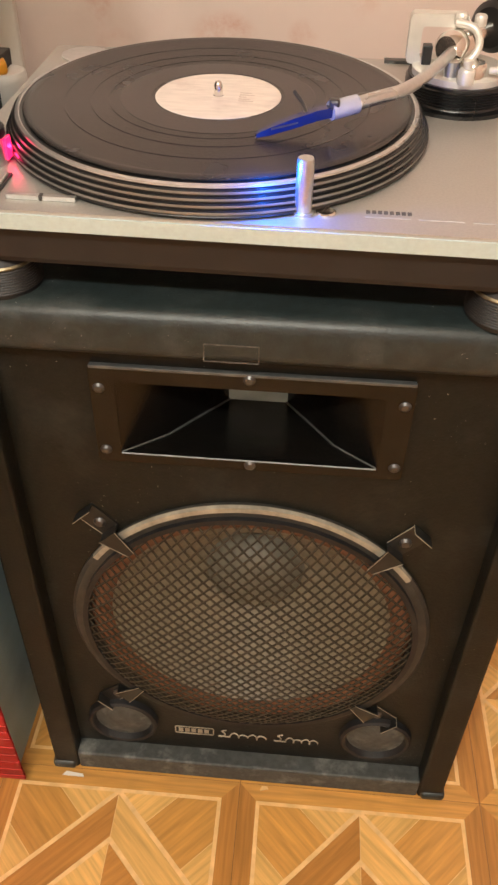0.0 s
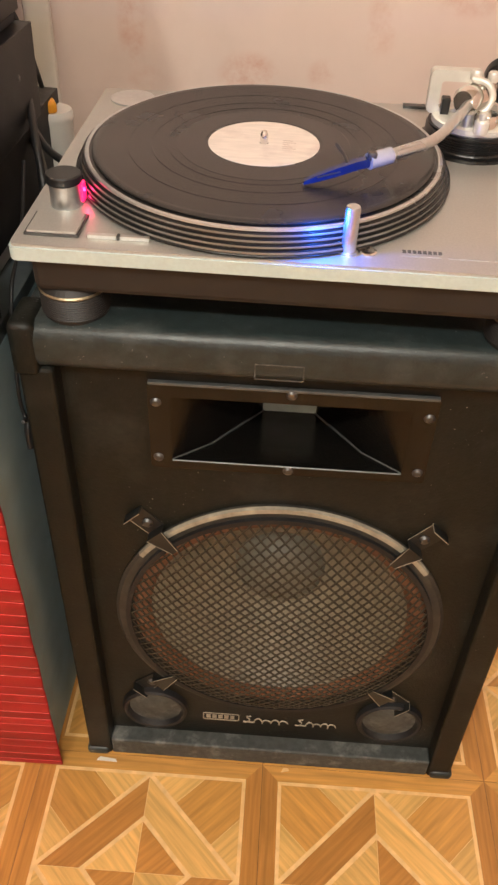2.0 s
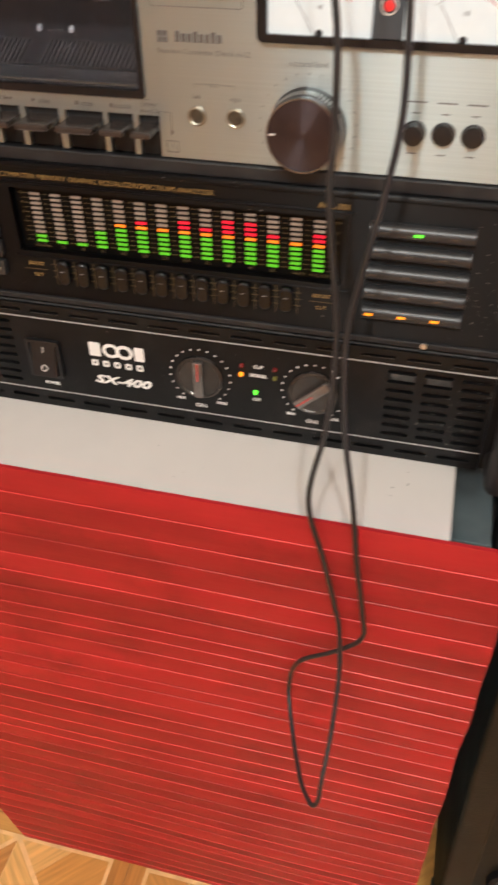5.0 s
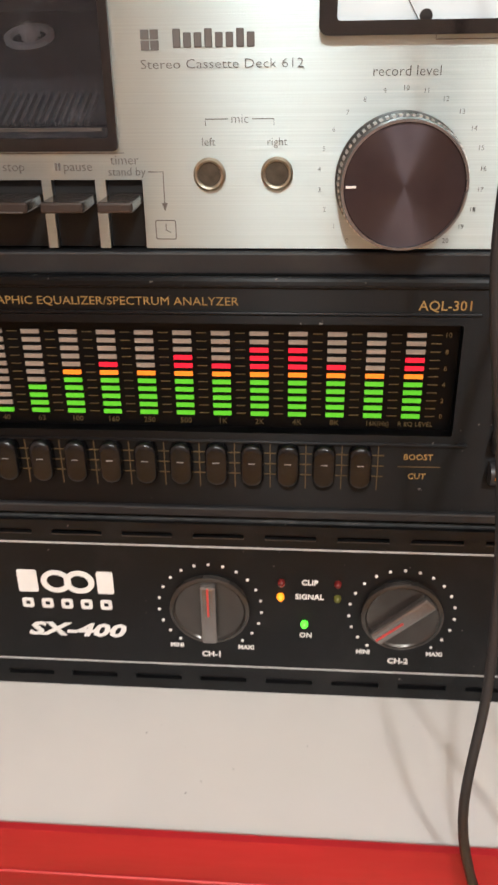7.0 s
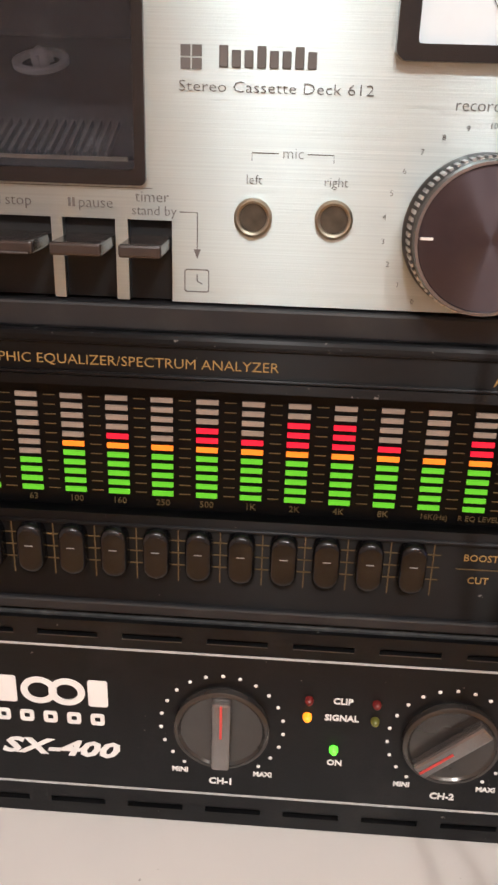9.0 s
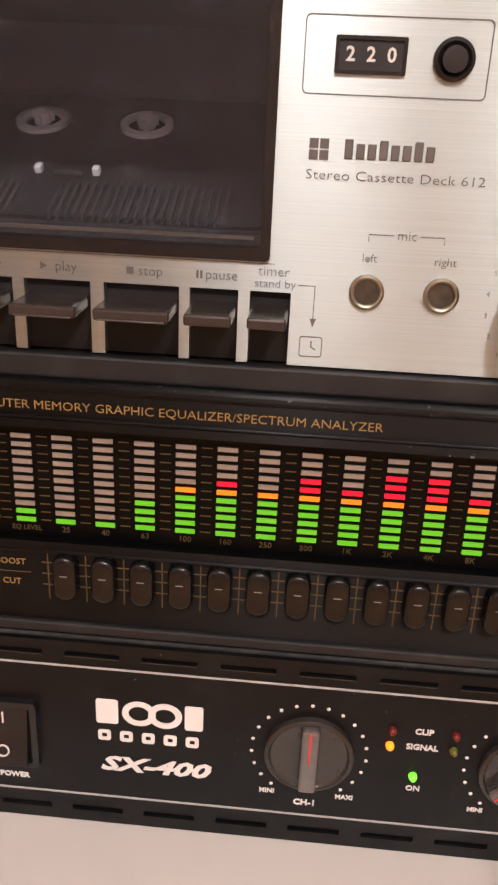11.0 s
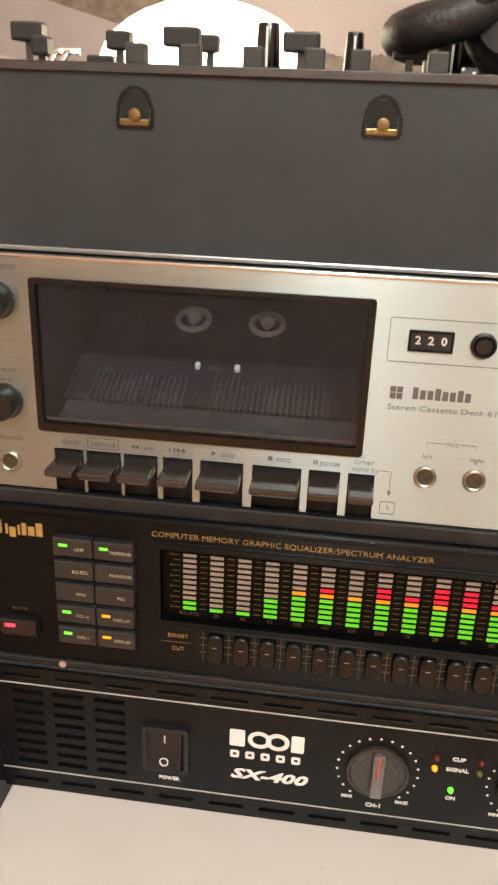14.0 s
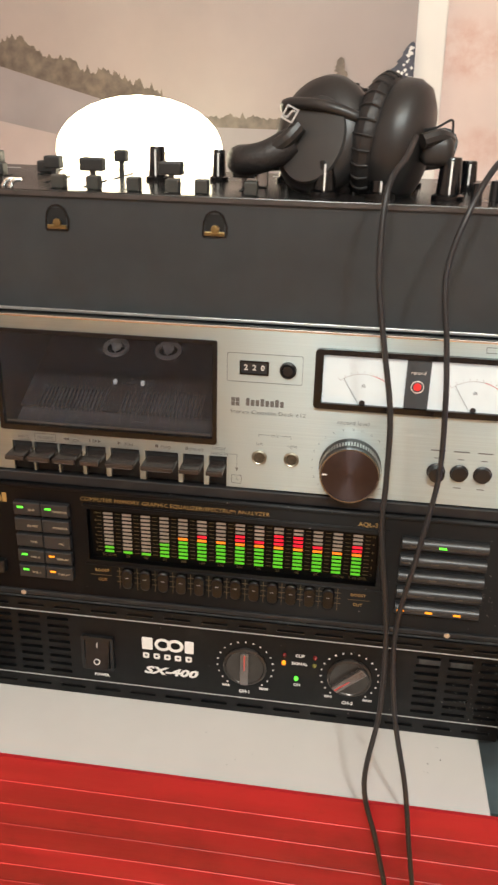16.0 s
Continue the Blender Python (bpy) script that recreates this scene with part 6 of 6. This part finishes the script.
MAT["rec_lamp"] = material("rec_lamp", (0.6, 0.03, 0.03), 0.3, 0, 0.1, 60, emit=(1, 0.03, 0.02), strength=0.3)
cassette_deck()

# ---- mixer ----

MAT["panel_sheen"] = material("panel_sheen", (0.012, 0.0115, 0.011), 0.24, 0, 0.2, 60, 0.04, 700, dirt=(0.16, 0.15, 0.13), dirt_amount=0.12, dirt_scale=25)


def mixer():
    m = thing("dj_mixer", RACK @ pose(-0.0085, 0.0180, 0.3172) @ UNIT, "black disc-jockey mixer with knobs and faders on top", "mixer")
    T, D = 0.0785, 0.185
    part("body", box(BM(), -0.2415, 0, 0, 0.2415, D, T - 0.003, 0.001), "mixer_black", m, "matt black front")
    part("control_panel", box(BM(), -0.2415, -0.0015, T - 0.003, 0.2415, D, T, 0.0006), "panel_sheen", m, "scuffed black control panel")
    part("panel_edge", box(BM(), -0.2415, -0.0022, T - 0.0036, 0.2415, -0.0012, T - 0.0006), "dark_steel", m)
    part("base_edge", box(BM(), -0.2415, -0.0012, -0.0012, 0.2415, 0.004, 0.0008, 0.0003), "alu", m, "thin bright bottom edge")
    part("gasket", box(BM(), -0.235, 0.004, -0.0024, 0.235, D - 0.01, -0.0012), "black_matt", m)
    # two slots with brass screws
    for x in (-0.1195, -0.0150):
        s = part("screw_slot", frame_ring(BM(), [(x + 0.0078 * math.cos(a) * (1 if math.sin(a) > 0 else 1.1), 0.0605 + (0.0095 if math.sin(a) > 0 else 0.0075) * (math.sin(a) if math.sin(a) > 0 else max(-1, 3 * math.sin(a)))) for a in [2 * math.pi * k / 24 for k in range(24)]],
                                         [(x + 0.0066 * math.cos(a) * (1 if math.sin(a) > 0 else 1.1), 0.0605 + (0.0083 if math.sin(a) > 0 else 0.0063) * (math.sin(a) if math.sin(a) > 0 else max(-1, 3 * math.sin(a)))) for a in [2 * math.pi * k / 24 for k in range(24)]], -0.0008, 0), "black_gloss", m)
        part("slot_back", box(BM(), x - 0.0062, -0.0002, 0.0542, x + 0.0062, 0.0, 0.0675), "void", s)
        part("bracket", box(BM(), x - 0.0066, -0.0016, 0.0542, x + 0.0066, 0.0, 0.0570, 0.0006), "brass", s, "brass bracket")
        part("screw", lathe(BM(), [(0.0028, 0), (0.0026, 0.0016), (0, 0.0022)], at(x + 0.0005, -0.0012, 0.0585), 16), "brass", s, "", 40)
    rnd = random.Random(8)
    # fader caps on stems in the front rows
    for x, y, h, w in (  # place, height and half width
        (-0.188, 0.060, 0.022, 0.010), (-0.176, 0.045, 0.014, 0.005), (-0.143, 0.062, 0.019, 0.0075), (-0.108, 0.043, 0.020, 0.0105), (-0.106, 0.105, 0.022, 0.006),
                       (-0.053, 0.043, 0.019, 0.0105), (-0.004, 0.052, 0.018, 0.010), (-0.170, 0.120, 0.010, 0.010)):
        w, h = w * 0.78, h * 0.88
        f = part("fader", box(BM(), x - 0.0018, y - 0.001, T, x + 0.0018, y + 0.001, T + h - 0.007), "dark_steel", m)
        part("fader_cap", box(BM(), x - w, y - 0.005, T + h - 0.0085, x + w, y + 0.005, T + h, 0.0012), "fader_grey", f, "square fader cap")
        part("fader_slot", box(BM(), x - 0.001, y - 0.02, T, x + 0.001, y + 0.03, T + 0.0004), "void", f)
    for x in (-0.122, -0.098, -0.071, -0.045, -0.026, 0.006):
        part("push_button", box(BM(), x - 0.0042, 0.010, T, x + 0.0042, 0.019, T + 0.0085, 0.0008), "button_green", m, "small square button")
    for x in (-0.160, -0.155):
        part("toggle", tube(BM(), [(x, 0.012, T), (x + 0.003, 0.012, T + 0.004), (x + 0.008, 0.013, T + 0.0045)], 0.0014, 8, 4), "chrome", m)
    for x, y, r, h in ((-0.073, 0.085, 0.0075, 0.024), (-0.030, 0.1, 0.006, 0.022), (0.052, 0.028, 0.0085, 0.022), (0.088, 0.030, 0.0085, 0.024), (0.1305, 0.030, 0.0090, 0.026), (0.1740, 0.030, 0.0095, 0.022),
                       (0.205, 0.034, 0.008, 0.02), (0.150, 0.10, 0.0075, 0.020), (0.190, 0.105, 0.0075, 0.02), (0.020, 0.11, 0.0075, 0.02), (0.11, 0.11, 0.0075, 0.02)):
        k = part("rotary_knob", lathe(BM(), [(r * 1.15, 0), (r * 1.15, 0.003), (r * 0.86, 0.004), (r * 0.72, h - 0.001), (r * 0.66, h), (0, h)], Matrix.Translation((x, y, T)), 24), "black_gloss", m, "tall black tapered knob", 40)
        part("knob_line", box(BM(), x - 0.0006, y - r * 0.86, T + 0.004, x + 0.0006, y - r * 0.70, T + h - 0.002), "white_print", k)
    for i in range(5):
        x = 0.147 + i * 0.0135 if i < 2 else 0.158 + i * 0.013
        k = part("trim_knob", lathe(BM(), [(0.0035, 0), (0.0030, 0.012), (0, 0.0125)], Matrix.Translation((x, 0.018 + 0.02 * (i % 2), T)), 16), "black_plastic", m, "", 40)
    for i in range(14):
        x = -0.22 + i * 0.032
        part("print_bar", box(BM(), x, 0.150 + 0.004 * (i % 2), T, x + 0.014, 0.1515 + 0.004 * (i % 2), T + 0.0003), "grey_line", m)
    # silver lever beside the headphones
    part("silver_lever", box(BM(), 0.0030, 0.060, T, 0.0105, 0.070, T + 0.030, 0.0015), "alu", m, "upright silver lever")


MAT["fader_grey"] = material("fader_grey", (0.018, 0.017, 0.016), 0.45, 0, 0.1, 60)
MAT["button_green"] = material("button_green", (0.035, 0.035, 0.03), 0.5, 0, 0.1, 60)
mixer()

# ---- table lamp behind the mixer ----


def table_lamp():
    t = thing("table_lamp", pose(-0.570, 0.862, 0.8245), "lit table lamp with white glass dome behind the mixer", "lamp")
    part("base", lathe(BM(), [(0, 0), (0.045, 0), (0.045, 0.008), (0.035, 0.014), (0.012, 0.018), (0.008, 0.03), (0.008, 0.27)], None, 40), "white_plastic", t, "", 50)
    prof = []
    for k in range(17):
        a = radians(-90 + k * 180 / 16)
        prof.append((max(0.0, 0.082 * math.cos(a)), 0.311 + 0.0505 * math.sin(a)))
    part("dome", lathe(BM(), prof, None, 56), "lamp_glass", t, "glowing white glass dome", 80)


table_lamp()

# ---- headphones lying on the mixer ----


def headphones():
    h = thing("headphones", pose(-0.3545, 0.60, 1.1175) @ Matrix.Scale(0.86, 4), "black padded studio headphones lying on the mixer", "headphones")

    def cup(cx, cy, cz, yaw, tilt, lean, name):
        M = Matrix.Translation((cx, cy, cz)) @ pose(0, 0, 0, 0, lean, 0) @ pose(0, 0, 0, 0, 0, yaw) @ pose(0, 0, 0, 90 + tilt, 0, 0) @ Matrix.Diagonal((0.88, 1.05, 1, 1))
        c = part("ear_cup", lathe(BM(), [(0.040, -0.012), (0.043, -0.006), (0.043, 0.004), (0.039, 0.012), (0.030, 0.017), (0.014, 0.0195), (0, 0.02)], M, 48), "phones_shell", h, name, 50)
        prof = []
        for k in range(13):
            a = 2 * math.pi * k / 12
            prof.append((0.0335 + 0.0105 * math.cos(a), -0.020 + 0.010 * math.sin(a)))
        part("ear_pad", lathe(BM(), prof, M, 48), "leatherette", c, "wrinkled black ear pad", 80)
        bm = BM()
        for i in range(26):
            a = 2 * math.pi * i / 26
            tube(bm, [tuple(M @ Vector(((0.0335 + r) * math.cos(a), (0.0335 + r) * math.sin(a), z))) for r, z in ((0.0040, -0.0295), (0.0098, -0.0235), (0.0107, -0.019), (0.0085, -0.013))], 0.0011, 5, 3)
        part("pad_seam", bm, "leatherette", c)
        return c, M
    c1, M1 = cup(-0.024, 0.012, 0.0475, -28, -12, 10, "black shell with small emblem")
    part("shell_plate", lathe(BM(), [(0.031, 0.0165), (0.030, 0.0190), (0.016, 0.0215), (0, 0.0222)], M1 @ Matrix.Translation((0.003, -0.006, 0)), 40), "phones_plate", c1, "smooth dark grey plate", 50)
    em = BM()
    frame_ring(em, rounded(-0.0065, -0.0055, 0.0065, 0.0055, 0.0006), rounded(-0.0052, -0.0042, 0.0052, 0.0042, 0.0004), -0.0006, 0)
    tube(em, [(-0.004, -0.0003, -0.003), (-0.001, -0.0003, -0.003), (0.001, -0.0003, 0.003), (0.004, -0.0003, 0.003)], 0.0008, 5, 0)
    em.transform(Matrix.Translation((-0.0475, -0.0105, 0.0640)) @ pose(0, 0, 0, -25, 18, -42))
    part("emblem", em, "grey_line", c1, "small plain pale emblem")
    part("arm_band", tube(BM(), [tuple(M1 @ Vector(q)) for q in ((-0.043, 0.012, 0.000), (-0.034, 0.014, 0.0165), (-0.012, 0.016, 0.0225), (0.012, 0.017, 0.0215), (0.033, 0.016, 0.0130), (0.042, 0.014, 0.000))], 0.0042, 10, 6), "phones_shell", c1, "dark band across the shell", 60)
    c2, M2 = cup(0.037, 0.010, 0.0440, 72, -4, 14, "black shell seen edge-on")
    # yoke and cable entry
    part("yoke", tube(BM(), [(0.050, -0.02, 0.046), (0.062, -0.014, 0.049), (0.070, -0.004, 0.046), (0.070, 0.02, 0.044)], 0.0055, 10, 6), "phones_shell", c2)
    part("yoke_block", box(BM(), 0.050, -0.018, 0.028, 0.074, 0.010, 0.050, 0.007, 3), "phones_shell", c2, "", 40)
    part("wire_loop", tube(BM(), [(0.048, -0.010, 0.053), (0.060, -0.012, 0.055), (0.071, -0.006, 0.060), (0.073, 0.0, 0.052)], 0.0009, 6, 5), "cable", c2)
    part("headband", tube(BM(), [(-0.046, 0.0, 0.044), (-0.066, -0.004, 0.034), (-0.085, 0.004, 0.030), (-0.090, 0.04, 0.029), (-0.072, 0.082, 0.028), (-0.02, 0.105, 0.028), (0.045, 0.098, 0.028), (0.068, 0.07, 0.032), (0.068, 0.02, 0.043)], 0.0115, 14, 8), "leatherette", h, "padded black headband", 60)
    part("cup_arm", tube(BM(), [(-0.066, -0.006, 0.036), (-0.050, -0.010, 0.046), (-0.040, -0.008, 0.056)], 0.006, 10, 5), "phones_shell", h)


MAT["phones_plate"] = material("phones_plate", (0.036, 0.035, 0.034), 0.42, 0, 0.08, 60)
headphones()

# ---- headphone cable hanging before the stack ----


def hanging_cable():
    A = [(-0.262, 0.560, 1.147), (-0.272, 0.535, 1.146), (-0.286, 0.515, 1.125), (-0.2965, 0.508, 1.090), (-0.293, 0.503, 1.050), (-0.2905, 0.500, 1.014), (-0.290, 0.500, 0.965), (-0.2985, 0.495, 0.914), (-0.309, 0.488, 0.855),
         (-0.3060, 0.475, 0.800), (-0.2960, 0.458, 0.752), (-0.2900, 0.452, 0.705), (-0.2835, 0.452, 0.655), (-0.2827, 0.4520, 0.6285), (-0.3020, 0.4520, 0.6071), (-0.3275, 0.4550, 0.5829), (-0.3364, 0.4600, 0.5427), (-0.3277, 0.4320, 0.5233), (-0.3144, 0.3980, 0.5180), (-0.3061, 0.3840, 0.5189)]
    B = [(-0.316, 0.572, 1.160), (-0.322, 0.545, 1.150), (-0.3325, 0.518, 1.134), (-0.3345, 0.509, 1.090), (-0.3290, 0.504, 1.048), (-0.3225, 0.500, 1.005), (-0.3220, 0.498, 0.962), (-0.3225, 0.494, 0.925), (-0.3150, 0.488, 0.855),
         (-0.3160, 0.474, 0.800), (-0.3235, 0.457, 0.752), (-0.3126, 0.4550, 0.7015), (-0.3035, 0.4550, 0.6576), (-0.2984, 0.4520, 0.6315), (-0.2952, 0.4380, 0.5980), (-0.2954, 0.4130, 0.5638), (-0.2973, 0.3900, 0.5407), (-0.2979, 0.3820, 0.5268)]
    c = thing("headphone_cable", pose(0, 0, 0), "thin black headphone cable hanging in a loop", "cable")
    loop = A + [(-0.3011, 0.3797, 0.5196)] + B[::-1]
    part("cord", tube(BM(), loop, 0.0018, 8, 7), "cable", c, "", 60)


hanging_cable()

# ---- cables and small things behind the stack ----


def back_clutter():
    j = finish("white_jar", lathe(BM(), [(0, 0.0), (0.026, 0.0), (0.029, 0.012), (0.031, 0.085), (0.0325, 0.088), (0.0325, 0.094), (0.030, 0.098), (0.0, 0.097)], None, 40), "white_plastic", smooth=40)
    j.matrix_world = pose(-0.2215, 0.905, 0.6965) @ Matrix.Diagonal((0.78, 0.78, 1, 1))
    tagged(j, "white plastic jar standing behind the equipment", "jar")
    p = finish("orange_plug", box(BM(), -0.011, -0.016, 0, 0.011, 0.016, 0.014, 0.004, 3), "orange_plastic", smooth=40)
    p.matrix_world = pose(-0.226, 0.898, 0.794, 0, 0, 25)
    tagged(p, "small orange plastic plug lying on the white jar", "plug")
    runs = (("cable", 0.0045, [(-0.262, 0.86, 0.93), (-0.248, 0.85, 0.875), (-0.238, 0.845, 0.825), (-0.205, 0.80, 0.790), (-0.165, 0.775, 0.775), (-0.14, 0.79, 0.765)], "thick black cable curving to the turntable"),
            ("cable", 0.0035, [(-0.262, 0.85, 0.80), (-0.215, 0.80, 0.79), (-0.195, 0.74, 0.73), (-0.178, 0.68, 0.66), (-0.176, 0.62, 0.62), (-0.180, 0.55, 0.60), (-0.1795, 0.54, 0.57)], "black mains cable hanging in the gap"),
            ("cable", 0.0042, [(-0.225, 0.83, 0.86), (-0.200, 0.76, 0.83), (-0.182, 0.71, 0.77), (-0.176, 0.68, 0.70), (-0.178, 0.66, 0.50), (-0.176, 0.67, 0.20), (-0.178, 0.72, 0.006)], "thick black cable falling to the floor"),
            ("cable_grey", 0.003, [(-0.235, 0.84, 0.84), (-0.208, 0.79, 0.80), (-0.186, 0.75, 0.73), (-0.177, 0.73, 0.66), (-0.177, 0.74, 0.40), (-0.177, 0.76, 0.005)], "thin grey cable falling to the floor"),
            ("cable", 0.002, [(-0.202, 0.72, 0.80), (-0.188, 0.64, 0.76), (-0.184, 0.58, 0.735), (-0.1835, 0.56, 0.69), (-0.185, 0.55, 0.63), (-0.1810, 0.545, 0.605), (-0.1780, 0.53, 0.612)], "thin black wire looping by the speaker"),
            ("cable", 0.003, [(-0.27, 0.88, 0.96), (-0.255, 0.90, 0.91), (-0.245, 0.92, 0.86), (-0.235, 0.93, 0.80), (-0.225, 0.96, 0.70)], "black signal cable behind the deck"))
    for mat, r, pts, label in runs:
        o = finish("cable", tube(BM(), pts, r, 8, 8), mat, smooth=60)
        tagged(o, label, "cable", group="cables behind the stack")


back_clutter()

# ---- floor: square panels of printed parquet, pieces inlaid ----
TILE, FX, FY = 0.322, 0.085, 0.519


def floor():
    f = finish("floor", box(BM(), -2.32, -2.52, -0.08, 2.02, WALL_Y + 0.12, -0.0016), "tile_joint")
    tagged(f, "parquet-look floor of square inlaid wooden panels", "floor", kind="structure")
    h, g = TILE / 2, 0.0005
    b, q = 0.023, 0.0052          # border strip and pale inlay
    i = h - b - q                 # half of the inner square
    w = 0.041                     # width of the diagonal bands
    T = -0.0006

    pieces = []

    def piece(name, outline, mat, top=0.0):
        bm = BM()
        prism(bm, outline, -0.0016, T + top)
        me = bpy.data.meshes.new(name)
        bmesh.ops.recalc_face_normals(bm, faces=bm.faces)
        bm.to_mesh(me)
        bm.free()
        me.materials.append(MAT[mat])
        pieces.append((name, me))

    for s in (-1, 1):
        piece("border_strip", [(s * (h - g), -h + g), (s * (h - g), h - g), (s * (h - b), h - b), (s * (h - b), -h + b)][::-s], "wood_dark_90")
        piece("border_strip", [(-h + g, s * (h - g)), (h - g, s * (h - g)), (h - b, s * (h - b)), (-h + b, s * (h - b))][::s and -s], "wood_mid_0")
    piece("inlay_ground", [(-h + b, -h + b), (h - b, -h + b), (h - b, h - b), (-h + b, h - b)], "wood_inlay", -0.0005)
    e = 0.0030
    wd = w * 1.4142
    d = i - wd - 0.0085
    for k in range(4):
        R = Matrix.Rotation(k * math.pi / 2, 2)
        rot = lambda pts: [tuple(R @ Vector(p)) for p in pts]
        along, across = (45, 135) if k % 2 == 0 else (135, 45)
        m, o = 0.30 * i, 0.42 * i
        piece("corner_plank", rot([(i - m + e, m + e), (i, i - (i - 2 * m) + e * 0), (i, i), (2 * m, i), (m + e, i - m + e)]), "wood_mid_%d" % along)
        piece("corner_wedge", rot([(i, 2 * e), (i, 2 * m - 0.0012), (i - m + e + 0.0006, m + e - 0.0006)]), "wood_light_%d" % along)
        piece("corner_wedge", rot([(2 * e, i), (m + e - 0.0006, i - m + e + 0.0006), (2 * m - 0.0012, i)]), "wood_light_%d" % along)
        piece("band", rot([(i - e, 0.0004), (0.0004, i - e), (0.0004, i - wd), (i - wd, 0.0004)]), ("wood_light_%d" if k % 2 == 0 else "wood_dark_%d") % across)
        piece("quarter", rot([(0.0004, 0.0004), (d, 0.0004), (0.0004, d)]), ("wood_dark_%d" if k % 2 == 0 else "wood_light_%d") % along)

    near = [(a, c) for a in range(-2, 2) for c in (-1, 0)] + [(0, -2), (-1, -2), (1, 1), (1, 0)]
    near = list(dict.fromkeys(near))
    for a, c in near:
        o = Vector((FX + TILE * (a + 0.5), FY + TILE * (c + 0.5), 0))
        for name, me in pieces:
            shared(name, me, f, o)
    verts, faces, mats = [], [], []
    slots_ = {}
    for a in range(-7, 6):
        for c in range(-9, 2):
            if (a, c) in near:
                continue
            o = Vector((FX + TILE * (a + 0.5), FY + TILE * (c + 0.5), 0))
            for name, me in pieces:
                key = me.materials[0].name
                slots_.setdefault(key, (len(slots_), me.materials[0]))
                base = len(verts)
                verts.extend([tuple(v.co + o) for v in me.vertices])
                for p in me.polygons:
                    faces.append([base + v for v in p.vertices])
                    mats.append(slots_[key][0])
    me = bpy.data.meshes.new("far_panels")
    me.from_pydata(verts, [], faces)
    for _, (k, m) in sorted(slots_.items(), key=lambda t: t[1][0]):
        me.materials.append(m)
    me.polygons.foreach_set("material_index", mats)
    ob = new("far_panels", me)
    ob.parent = f
    ob["kind"] = "stuff"


floor()
